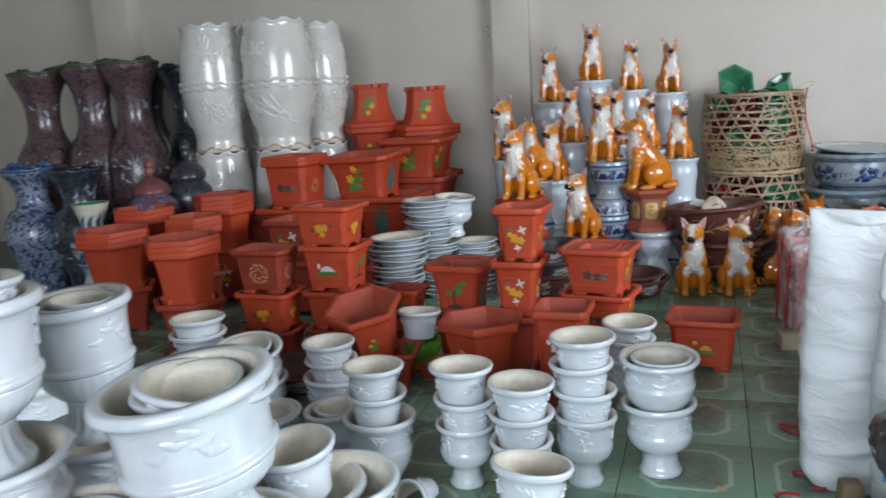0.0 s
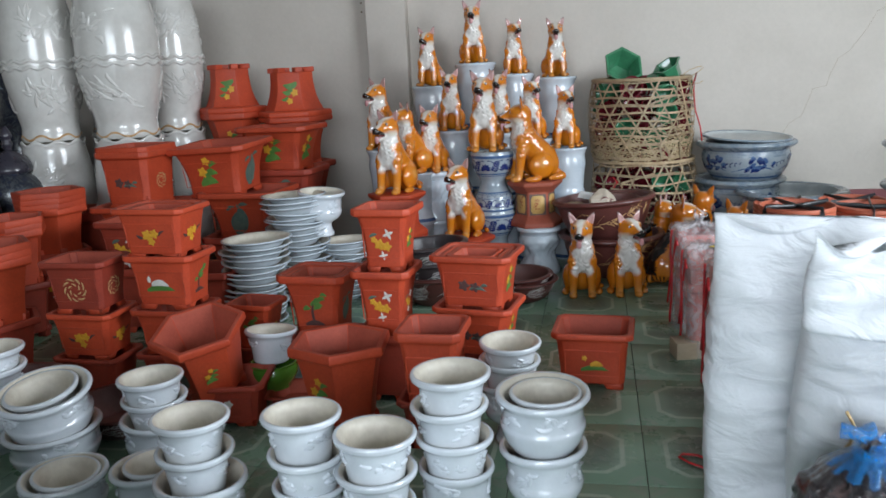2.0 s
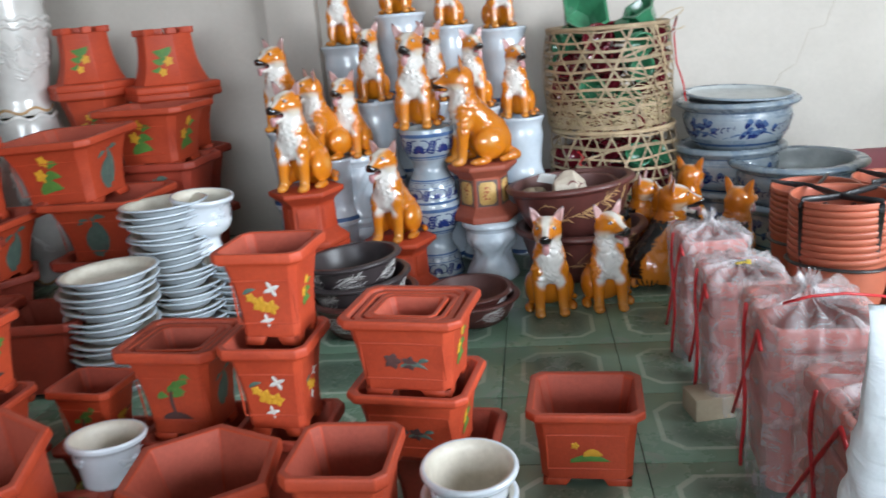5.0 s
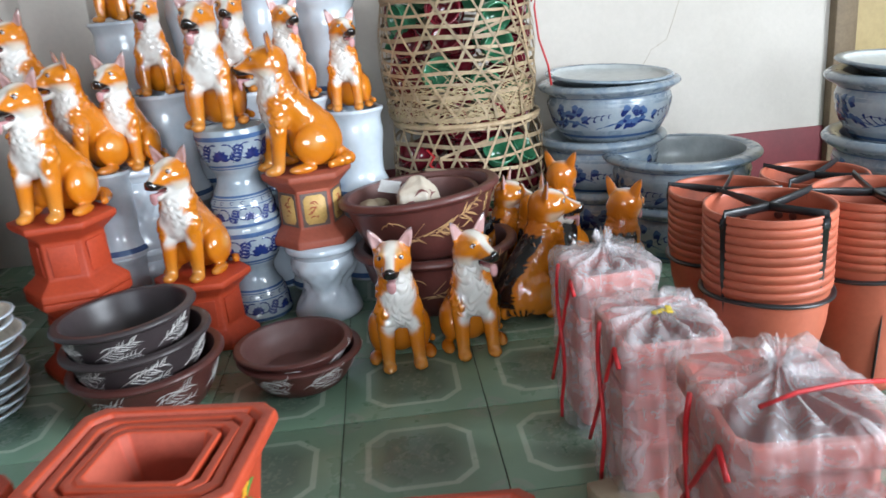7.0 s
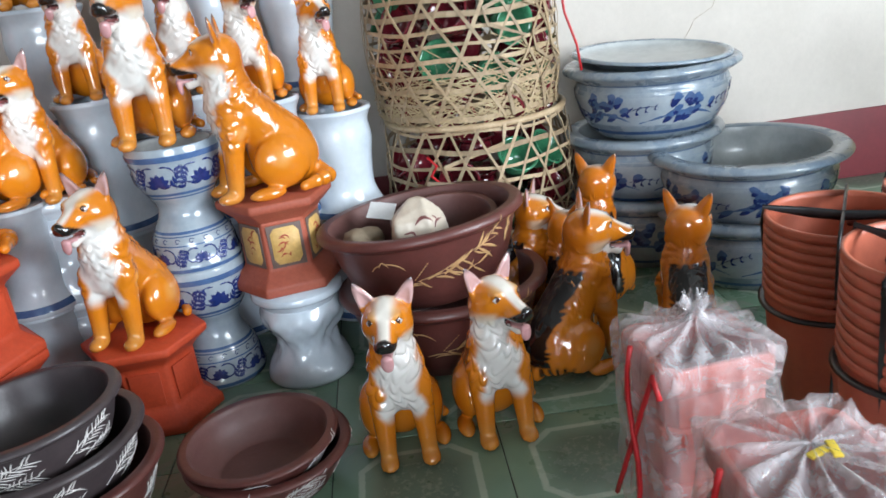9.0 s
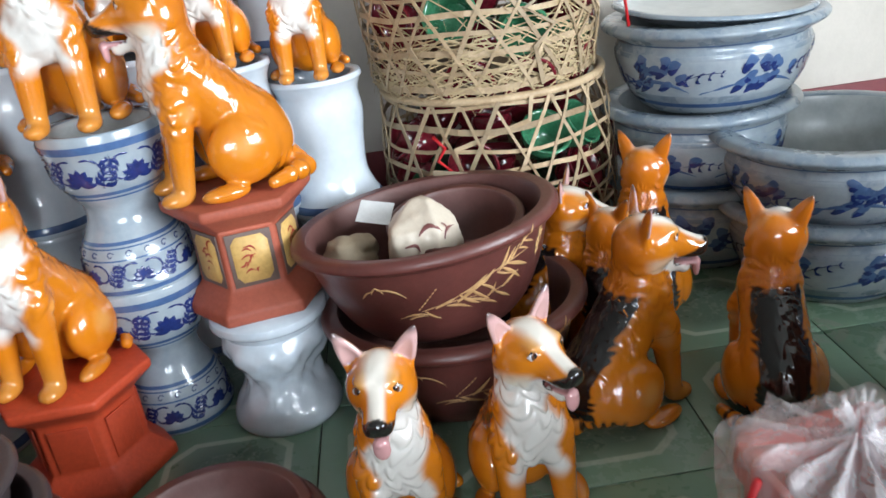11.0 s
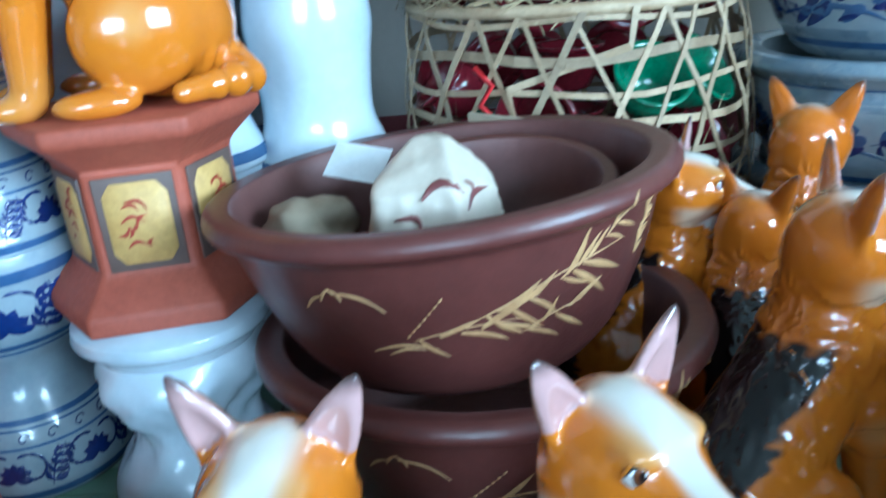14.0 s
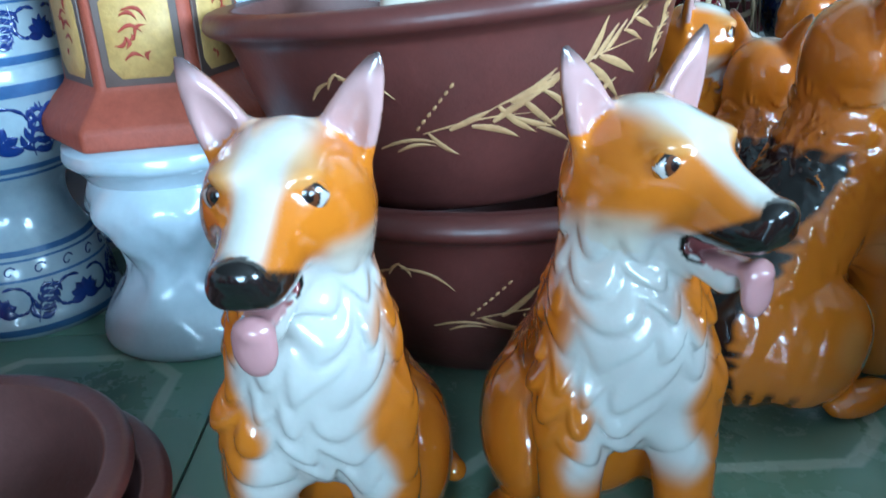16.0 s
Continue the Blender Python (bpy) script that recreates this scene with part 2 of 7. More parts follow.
FILM = film_material("clear_plastic_film", (0.84, 0.80, 0.82), 0.80, 0.14, 0.34)
MILKFILM = film_material("milky_plastic_film", (0.82, 0.82, 0.85), 0.30)
BLUEFILM = film_material("blue_plastic_film", (0.02, 0.27, 0.72), 0.66, 0.12)


def enamel(name, a, b, c, scale):
    """Busy enamel pattern in three colours."""
    k = Nodes(name)
    v = k.n("TexVoronoi", Scale=scale)
    k.put(v, "Vector", k.coords())
    w = k.noise(scale * 0.8, 3, 0.6, dist=2.5)
    col = k.ramp(w, [(0.36, a), (0.46, b), (0.52, a), (0.60, c), (0.68, a)])
    col = k.mix(k.math("LESS_THAN", v.outputs["Distance"], 0.22), col, c)
    k.put(k.b, "Base_Color", col)
    k.b.inputs["Roughness"].default_value = 0.3
    k.b.inputs["Coat Weight"].default_value = 0.4
    k.bump(w, 0.35, 0.004)
    return k.m


ENAMEL_RED = enamel("red_enamel", (0.085, 0.036, 0.036), (0.15, 0.10, 0.11), (0.022, 0.024, 0.045), 22)
ENAMEL_DARK = enamel("dark_blue_enamel", (0.02, 0.022, 0.03), (0.08, 0.09, 0.10), (0.015, 0.02, 0.045), 18)
ENAMEL_BLUE = enamel("blue_white_enamel", (0.06, 0.10, 0.22), (0.35, 0.38, 0.42), (0.02, 0.03, 0.10), 16)
ENAMEL_GINGER = enamel("blue_red_enamel", (0.05, 0.07, 0.18), (0.25, 0.06, 0.05), (0.22, 0.25, 0.32), 13)


# ---- mesh helpers ----
def mesh_from(name, verts, faces, materials, smooth=True, slots=None):
    me = bpy.data.meshes.new(name)
    me.from_pydata([tuple(v) for v in verts], [], faces)
    for m in materials:
        me.materials.append(m)
    me.polygons.foreach_set("use_smooth", [smooth] * len(me.polygons))
    if slots is not None:
        me.polygons.foreach_set("material_index", slots)
    me.update()
    return me


def part(name, data, parent=None, label="", m=None):
    """One mesh object, under its thing if one is given."""
    ob = new(name, data)
    if parent is not None:
        ob.parent = parent
    if m is not None:
        ob.matrix_basis = m
    if label:
        ob["label"] = label
    if name.startswith(("paint", "relief", "streak", "plaque_drawing", "panel_line")):
        ob["kind"] = "stuff"
    return ob


def thing(name, m, label, category, group=""):
    ob = new(name)
    ob.empty_display_size = 0.05
    ob.matrix_basis = m
    return tagged(ob, label, category, group)


def rings(loops, closed=True, cap_start=False, cap_end=False):
    """Faces between loops of equal length; returns (verts, faces)."""
    n = len(loops[0])
    verts = [v for lp in loops for v in lp]
    faces = []
    for i in range(len(loops) - 1):
        for j in range(n if closed else n - 1):
            k = (j + 1) % n
            faces.append((i * n + j, i * n + k, (i + 1) * n + k, (i + 1) * n + j))
    if cap_start:
        faces.append(tuple(reversed(range(n))))
    if cap_end:
        faces.append(tuple(range((len(loops) - 1) * n, len(loops) * n)))
    return verts, faces


def smooth_profile(points, steps=4):
    """Catmull-Rom through (r, z) points; a point given twice stays a corner."""
    out = []
    n = len(points)
    for i in range(n - 1):
        p1, p2 = points[i], points[i + 1]
        if p1 == p2:
            continue
        p0 = points[i - 1] if i > 0 else p1
        p3 = points[i + 2] if i + 2 < n else p2
        for s in range(steps):
            t = s / steps
            out.append(tuple(0.5 * ((2 * p1[k]) + (-p0[k] + p2[k]) * t + (2 * p0[k] - 5 * p1[k] + 4 * p2[k] - p3[k]) * t * t
                                    + (-p0[k] + 3 * p1[k] - 3 * p2[k] + p3[k]) * t ** 3) for k in (0, 1)))
    out.append(points[-1])
    return out


def lathe(name, outer, inner, mats, seg=40, steps=4, wobble=None):
    """A turned pot: outer from the foot up to the lip, inner from the lip down to its floor. mats: outside, inside."""
    o = smooth_profile(outer, steps)
    i = smooth_profile(inner, steps) if inner else []
    prof = [(0.0005, o[0][1])] + o + i + ([(0.0005, i[-1][1])] if i else [(0.0005, o[-1][1])])
    loops = []
    for r, z in prof:
        lp = []
        for s in range(seg):
            a = 2 * math.pi * s / seg
            rr, zz = (r, z) if wobble is None else wobble(r, z, a)
            lp.append((rr * math.cos(a), rr * math.sin(a), zz))
        loops.append(lp)
    v, f = rings(loops)
    cut = (len(o) + 1) * seg
    slots = [0 if k < cut else min(1, len(mats) - 1) for k in range(len(f))]
    return mesh_from(name, v, f, mats, True, slots)


def radius_at(outer, steps=4):
    """The outer radius of a turned pot as a function of height."""
    o = sorted(smooth_profile(outer, steps), key=lambda p: p[1])
    zs, rs = [p[1] for p in o], [p[0] for p in o]
    return lambda z: float(np.interp(z, zs, rs))


def polygon_loop(shape, w, d, z, cut):
    """A loop at height z: 'rect' with cut corners, or 'hex' of width w."""
    if shape == "hex":
        r = w / 2
        return [(r * math.cos(math.pi / 3 * k), r * math.sin(math.pi / 3 * k) * d / w, z) for k in range(6)]
    x, y, c = w / 2, d / 2, min(cut, w * 0.3, d * 0.3)
    return [(x, -y + c, z), (x, y - c, z), (x - c, y, z), (-x + c, y, z), (-x, y - c, z), (-x, -y + c, z), (-x + c, -y, z), (x - c, -y, z)]


def bevelled(me, width, segments=2, angle=0.5):
    """The mesh with its sharp edges rounded."""
    bm = bmesh.new()
    bm.from_mesh(me)
    bmesh.ops.recalc_face_normals(bm, faces=bm.faces)
    edges = [e for e in bm.edges if len(e.link_faces) == 2 and e.calc_face_angle(0) > angle]
    bmesh.ops.bevel(bm, geom=edges, offset=width, segments=segments, affect="EDGES", profile=0.6, clamp_overlap=True)
    bm.to_mesh(me)
    bm.free()
    me.polygons.foreach_set("use_smooth", [True] * len(me.polygons))
    me.update()
    return me


def box_mesh(name, w, d, h, material, bevel=0.0, z0=0.0):
    v = [(sx * w / 2, sy * d / 2, z0 + sz * h) for sz in (0, 1) for sx, sy in ((-1, -1), (1, -1), (1, 1), (-1, 1))]
    f = [(3, 2, 1, 0), (4, 5, 6, 7), (0, 1, 5, 4), (1, 2, 6, 5), (2, 3, 7, 6), (3, 0, 4, 7)]
    me = mesh_from(name, v, f, [material], False)
    return bevelled(me, bevel) if bevel else me


def tube(name, points, radius, material, seg=8, taper=None, flat=1.0):
    """A round or flattened cord along points."""
    pts = [Vector(p) for p in points]
    loops = []
    up = Vector((0, 0, 1))
    for i, p in enumerate(pts):
        t = (pts[min(i + 1, len(pts) - 1)] - pts[max(i - 1, 0)]).normalized()
        if abs(t.dot(up)) > 0.95:
            up = Vector((0, 1, 0))
        a = t.cross(up).normalized()
        b = a.cross(t).normalized()
        r = radius * (taper(i / max(1, len(pts) - 1)) if taper else 1)
        loops.append([p + a * (r * math.cos(2 * math.pi * k / seg)) + b * (r * flat * math.sin(2 * math.pi * k / seg)) for k in range(seg)])
    v, f = rings(loops, True, True, True)
    return mesh_from(name, v, f, [material])


# ---- painted motifs: thin raised strokes laid on a surface ----
def stroke_shape(u, v, du, dv, width, n=6, bend=0.0):
    """A leaf-shaped stroke from (u, v) along (du, dv) in surface coordinates: two edges of n + 1 points."""
    L = math.hypot(du, dv)
    tx, ty = du / L, dv / L
    left, right = [], []
    for i in range(n + 1):
        t = i / n
        wd = width * (math.sin(math.pi * min(1, 0.12 + t * 0.88)) ** 0.8)
        off = bend * L * math.sin(math.pi * t)
        x, y = u + du * t - ty * off, v + dv * t + tx * off
        left.append((x - ty * wd / 2, y + tx * wd / 2))
        right.append((x + ty * wd / 2, y - tx * wd / 2))
    return left, right


def motif(name, strokes, material, place, lift=0.0016):
    """strokes: (u, v, du, dv, width, bend); place(u, v, lift) gives the point in space."""
    verts, faces = [], []
    for u, v, du, dv, width, bend in strokes:
        left, right = stroke_shape(u, v, du, dv, width, 6, bend)
        b = len(verts)
        for (a, c), (e, g) in zip(left, right):
            verts += [place(a, c, 0.0), place((a + e) / 2, (c + g) / 2, lift), place(e, g, 0.0)]
        for i in range(len(left) - 1):
            for k in (0, 1):
                faces.append((b + 3 * i + k, b + 3 * i + k + 1, b + 3 * i + 4 + k, b + 3 * i + 3 + k))
    return mesh_from(name, verts, faces, [material])


def blossom(u, v, r, petals=5, turn=0.0, width=0.75):
    return [(u, v, r * math.cos(turn + 2 * math.pi * k / petals), r * math.sin(turn + 2 * math.pi * k / petals), r * width, 0.0) for k in range(petals)]


def round_place(radius, base=0.0008):
    """Lays (u, v) on a turned pot: u is metres round it from its front (-y), v its height."""
    def place(u, v, lift):
        r = radius(v) + base + lift
        a = -math.pi / 2 + u / max(0.02, radius(v))
        return (r * math.cos(a), r * math.sin(a), v)
    return place


def flat_place(front, base=0.0012):
    """Lays (u, v) on a sloping front face: front(v) is its y at height v."""
    return lambda u, v, lift: (u, front(v) - base - lift, v)


def side_place(side, base=0.0012):
    return lambda u, v, lift: (side(v) + base + lift, u, v)


def bamboo_spray(rng, u, v, length, lean, n, leaf):
    """Stem and leaves of a bamboo branch."""
    out = [(u, v, length * math.cos(lean), length * math.sin(lean), 0.0028, 0.06)]
    for i in range(n):
        t = 0.2 + 0.8 * i / n
        a = lean + (rng.uniform(0.35, 0.85) if i % 2 else -rng.uniform(0.4, 1.0))
        out.append((u + length * t * math.cos(lean), v + length * t * math.sin(lean), leaf * math.cos(a), leaf * math.sin(a), leaf * 0.105, rng.uniform(-0.1, 0.1)))
    return out


# ---- the room ----
WALL_Y, X0, X1, Y0, CEIL_Z = 6.8, -5.4, 5.0, -3.0, 3.3
FRAME_X = 3.34


def wall(name, x0, x1, y0, y1, z0, z1, material=None):
    me = box_mesh(name, x1 - x0, y1 - y0, z1 - z0, material or WALLPAINT)
    return tagged(part(name, me, None, "", pose((x0 + x1) / 2, (y0 + y1) / 2, z0)), "cream painted plaster wall with faint stains", "wall", kind="structure")


wall("wall_north", X0, FRAME_X, WALL_Y, WALL_Y + 0.16, 0, CEIL_Z)
wall("wall_north_lintel", FRAME_X, X1, WALL_Y, WALL_Y + 0.16, 2.25, CEIL_Z)
wall("wall_west", X0 - 0.16, X0, Y0, WALL_Y + 0.16, 0, CEIL_Z)
# east walls are added out of view, with an opening for the side lamp
wall("wall_east_a", X1, X1 + 0.16, 3.8, WALL_Y + 0.16, 0, CEIL_Z)
wall("wall_east_b", X1, X1 + 0.16, Y0, 1.0, 0, CEIL_Z)
wall("wall_east_lintel", X1, X1 + 0.16, 1.0, 3.8, 2.7, CEIL_Z)
wall("wall_south_a", X0, -3.0, Y0 - 0.16, Y0, 0, CEIL_Z)
wall("wall_south_b", 3.8, X1, Y0 - 0.16, Y0, 0, CEIL_Z)
wall("wall_south_lintel", -3.0, 3.8, Y0 - 0.16, Y0, 2.95, CEIL_Z)
# ceiling added out of view; its dark grey keeps the bounce low
ceiling = part("ceiling", box_mesh("ceiling", X1 - X0 + 0.4, WALL_Y - Y0 + 0.4, 0.12, CEIL), None, "", pose((X0 + X1) / 2, (WALL_Y + Y0) / 2, CEIL_Z))
tagged(ceiling, "unseen grey ceiling slab, kept dark to limit bounced light", "ceiling", kind="structure")
ground = part("ground", box_mesh("ground", 400, 400, 0.1, GROUT), None, "", pose(0, 0, -0.125))
tagged(ground, "grey bare ground outside the shop", "ground", kind="structure")

for name, x0, x1, depth in (("pilaster_1", -0.31, -0.03, 0.10), ("pilaster_2", -3.87, -3.5, 0.16)):
    me = bevelled(box_mesh(name, x1 - x0, depth, CEIL_Z, WALLPAINT), 0.008)
    tagged(part(name, me, None, "", pose((x0 + x1) / 2, WALL_Y - depth / 2, 0)), "cream painted square wall pilaster", "pilaster", kind="structure")
me = box_mesh("baseboard", FRAME_X + 0.03, 0.014, 0.29, SKIRT, 0.003)
tagged(part("baseboard", me, None, "", pose((FRAME_X - 0.03) / 2, WALL_Y - 0.007, 0)), "dark red painted skirting band", "skirting", kind="structure")

# a hairline crack and small marks in the plaster
crack = [(2.40 + 0.62 * i / 14 + 0.02 * math.sin(i * 2.3), WALL_Y - 0.0005, 0.62 + 0.85 * i / 14 + 0.03 * math.sin(i * 1.7)) for i in range(15)]
tagged(part("wall_crack", tube("wall_crack", crack, 0.0011, CARD, 5)), "thin brown hairline crack in plaster", "crack", kind="structure")
for x, z in ((1.02, 1.78), (2.0, 1.72), (-0.36, 1.66), (-0.36, 1.60)):
    me = lathe("nail_mark", [(0.007, 0), (0.006, 0.004)], None, [WOOD], 10, 1)
    tagged(part("nail_mark", me, None, "", pose(x, WALL_Y - 0.0005, z, 90)), "small dark nail hole in the plaster", "mark", kind="structure")

# doorway at the end of the back wall
door = thing("door_1", pose(FRAME_X, WALL_Y + 0.02, 0), "ochre painted door in a worn wooden frame", "door")
tagged(door, kind="structure")
part("door_frame", box_mesh("door_frame", 0.09, 0.2, 2.25, WOOD, 0.005), door, "", pose(0.045, 0.02, 0))
part("door_stop", box_mesh("door_stop", 0.05, 0.1, 2.25, WOOD, 0.004), door, "", pose(0.117, 0.03, 0))
leaf = part("door_leaf", box_mesh("door_leaf", X1 - FRAME_X - 0.15, 0.05, 2.23, DOORPAINT, 0.004), door, "", pose(0.145 + (X1 - FRAME_X - 0.15) / 2, 0.08, 0.01))
for i in range(2):
    part("door_panel", box_mesh("door_panel", 1.1, 0.02, 0.85, DOORPAINT, 0.012), leaf, "", pose(0, -0.03, 0.2 + i * 1.05))

# floor: a bed of grout, and single tiles over the part that is walked past
PITCH, TX, TY = 0.398, 1.38, 2.979
floor = part("floor", box_mesh("floor", X1 - X0, WALL_Y - Y0, 0.03, GROUT), None, "", pose((X0 + X1) / 2, (WALL_Y + Y0) / 2, -0.034))
tagged(floor, "green glazed ceramic tile floor with framed panels", "floor", kind="structure")


# ---- ceramic dogs: blended solids, meshed on a grid ----
def capsule(p, a, b, ra, rb):
    a, b = np.array(a, np.float32), np.array(b, np.float32)
    ab = b - a
    t = np.clip(((p - a) @ ab) / (ab @ ab), 0, 1)
    return np.linalg.norm(p - a - t[..., None] * ab, axis=-1) - (ra + (rb - ra) * t)


def ellipsoid(p, c, r):
    q = p - np.array(c, np.float32)
    r = np.array(r, np.float32)
    k0 = np.linalg.norm(q / r, axis=-1)
    k1 = np.linalg.norm(q / (r * r), axis=-1)
    return k0 * (k0 - 1) / np.maximum(k1, 1e-6)


def blend(a, b, k):
    h = np.clip(0.5 + 0.5 * (b - a) / k, 0, 1)
    return b * (1 - h) + a * h - k * h * (1 - h)


def turn_points(p, pivot, yaw, pitch):
    """Points seen in a frame that is turned by yaw and pitch about a pivot."""
    m = np.array(Euler((radians(pitch), 0, radians(yaw))).to_matrix(), np.float32)
    return (p - np.array(pivot, np.float32)) @ m + np.array(pivot, np.float32)


def dog_head(q):
    """Skull, muzzle, open mouth with tongue, and ears; q in the head's own frame."""
    s = q.copy()
    s[..., 0] = np.abs(s[..., 0])
    skull = ellipsoid(q, (0, -0.046, 0.354), (0.049, 0.056, 0.046))
    skull = blend(skull, ellipsoid(s, (0.024, -0.052, 0.338), (0.032, 0.042, 0.036)), 0.02)
    muzzle = capsule(q, (0, -0.080, 0.350), (0, -0.142, 0.332), 0.031, 0.0200)
    head = blend(skull, muzzle, 0.026)
    head = blend(head, ellipsoid(s, (0.012, -0.128, 0.328), (0.0125, 0.032, 0.013)), 0.010)
    head = blend(head, ellipsoid(s, (0.021, -0.090, 0.3765), (0.014, 0.014, 0.006)), 0.010)
    jaw = capsule(q, (0, -0.078, 0.315), (0, -0.122, 0.291), 0.021, 0.0125)
    head = blend(head, jaw, 0.006)
    mouth = ellipsoid(q, (0, -0.130, 0.3095), (0.024, 0.037, 0.0105))
    head = np.maximum(head, -mouth)
    tongue = ellipsoid(q, (0, -0.128, 0.3005), (0.0125, 0.026, 0.0050))
    tongue = blend(tongue, ellipsoid(q, (0, -0.146, 0.289), (0.0140, 0.0065, 0.020)), 0.008)
    nose = ellipsoid(q, (0, -0.157, 0.3390), (0.0155, 0.0092, 0.0105))
    # slim leaf-shaped ear with a hollow front
    a, b = np.array((0.034, -0.038, 0.374), np.float32), np.array((0.066, -0.042, 0.440), np.float32)
    t = np.clip(((s - a) @ (b - a)) / ((b - a) @ (b - a)), 0, 1)
    off = s - a - t[..., None] * (b - a)
    half = 0.0240 * (1 - t) ** 0.82 * (0.86 + 0.5 * t) + 0.0014
    ear = np.sqrt(off[..., 0] ** 2 + (off[..., 1] / 0.46) ** 2 + off[..., 2] ** 2) - half
    ear = ear * 0.6
    hollow = np.sqrt(off[..., 0] ** 2 + ((off[..., 1] + 0.015) / 0.75) ** 2 + off[..., 2] ** 2) - half * 0.92
    ear = np.maximum(ear, -hollow * 0.7)
    head = blend(head, ear, 0.008)
    return head, ear, tongue, nose, mouth


def fur_tufts(p, seed, around=22.0, rows=36.0):
    """Overlapping locks of sculpted fur that point down the body; about -0.5 to 0.5."""
    x, y, z = p[..., 0], p[..., 1], p[..., 2]
    a = np.arctan2(x, 0.03 - y)
    warp = 0.28 * np.sin(z * 38 + seed) + 0.22 * np.sin(x * 62 + z * 27 + 2 * seed) + 0.15 * np.sin(a * 5 - z * 55)
    c = np.abs(np.cos(np.pi * (a * around / 6.283 + warp)))
    v = z * rows + 0.75 * c + 0.6 * np.sin(a * 2.3 + seed) + 0.5 * warp
    f = v - np.floor(v)
    lock = np.where(f < 0.34, np.sin(f / 0.34 * 1.5708), np.cos((f - 0.34) / 0.66 * 1.5708))
    return lock * (0.30 + 0.70 * c) * (0.75 + 0.35 * np.sin(a * 4 + z * 45 + seed)) - 0.40


def dog_mesh(name, cell, yaw, pitch, saddle, seed):
    lo, hi = np.array((-0.135, -0.235, -0.006)), np.array((0.150, 0.205, 0.455))
    n = np.ceil((hi - lo) / cell).astype(int)
    axes = [lo[i] + cell * np.arange(n[i] + 1) for i in range(3)]
    p = np.stack(np.meshgrid(*axes, indexing="ij"), axis=-1).astype(np.float32)
    pivot = (0, -0.03, 0.315)

    def solids(p):
        s = p.copy()
        s[..., 0] = np.abs(s[..., 0])
        body = ellipsoid(p, (0, 0.068, 0.082), (0.080, 0.088, 0.084))
        body = blend(body, capsule(p, (0, 0.060, 0.125), (0, -0.030, 0.232), 0.070, 0.060), 0.03)
        body = blend(body, ellipsoid(p, (0, -0.052, 0.205), (0.058, 0.046, 0.082)), 0.02)
        body = blend(body, capsule(p, (0, -0.040, 0.250), (0, -0.038, 0.320), 0.055, 0.047), 0.025)
        thigh = ellipsoid(s, (0.066, 0.040, 0.080), (0.036, 0.068, 0.066))
        body = blend(body, thigh, 0.012)
        leg = capsule(s, (0.044, -0.058, 0.185), (0.047, -0.078, 0.030), 0.031, 0.0195)
        body = blend(body, leg, 0.016)
        body = blend(body, ellipsoid(s, (0.048, -0.094, 0.014), (0.022, 0.031, 0.016)), 0.010)
        body = blend(body, ellipsoid(s, (0.086, -0.012, 0.014), (0.021, 0.046, 0.016)), 0.010)
        tail = capsule(p, (0, 0.140, 0.030), (0.062, 0.150, 0.020), 0.024, 0.020)
        tail = np.minimum(tail, capsule(p, (0.062, 0.150, 0.020), (0.104, 0.075, 0.017), 0.020, 0.012))
        body = blend(body, tail, 0.014)
        # combed fur on chest, ruff and back
        ramp = lambda v, a, b: np.clip((v - a) / (b - a), 0, 1)
        front = ramp(p[..., 1], -0.015, -0.045) * ramp(p[..., 2], 0.105, 0.15)
        ruff = ramp(p[..., 2], 0.20, 0.25) * ramp(p[..., 2], 0.335, 0.31)
        body = body - 0.0058 * fur_tufts(p, seed) * np.maximum(front, ruff)
        back = ramp(p[..., 1], 0.0, 0.04) * ramp(p[..., 2], 0.10, 0.14) * (1 - ruff)
        body = body - 0.0026 * fur_tufts(p, seed + 2, 19.0, 26.0) * back
        brush = ramp(p[..., 1], 0.095, 0.125) * ramp(p[..., 2], 0.06, 0.045)
        body = body - 0.0028 * np.sin(np.arctan2(p[..., 1] - 0.06, p[..., 0]) * 26) * brush
        paw = np.clip((0.03 - p[..., 2]) / 0.02, 0, 1) * np.clip((-0.095 - p[..., 1]) / 0.02, 0, 1)
        body = body + 0.0016 * np.abs(np.sin((s[..., 0] - 0.048) * 260)) * paw * -1
        q = turn_points(p, pivot, yaw, pitch)
        head, ear, tongue, nose, mouth = dog_head(q)
        return body, head, ear, tongue, nose, mouth, q

    body, head, ear, tongue, nose, mouth, q = solids(p)
    d = blend(body, head, 0.02)
    d = np.minimum(blend(d, nose, 0.006), tongue)
    d = np.maximum(d, -p[..., 2])
    d[0], d[-1], d[:, 0], d[:, -1], d[:, :, 0], d[:, :, -1] = 1, 1, 1, 1, 1, 1

    # surface nets
    ins = d < 0
    c = np.zeros(n, int)
    for i in (0, 1):
        for j in (0, 1):
            for k in (0, 1):
                c += ins[i:n[0] + i, j:n[1] + j, k:n[2] + k]
    act = (c > 0) & (c < 8)
    idx = -np.ones(n, int)
    idx[act] = np.arange(act.sum())
    cells = np.argwhere(act)
    acc, cnt = np.zeros((len(cells), 3)), np.zeros(len(cells))
    corner = [np.array((i, j, k)) for i in (0, 1) for j in (0, 1) for k in (0, 1)]
    for a in range(8):
        for b in range(a + 1, 8):
            if np.abs(corner[a] - corner[b]).sum() != 1:
                continue
            ca, cb = cells + corner[a], cells + corner[b]
            da, db = d[tuple(ca.T)], d[tuple(cb.T)]
            cross = (da < 0) != (db < 0)
            t = np.where(cross, da / np.where(cross, da - db, 1), 0)
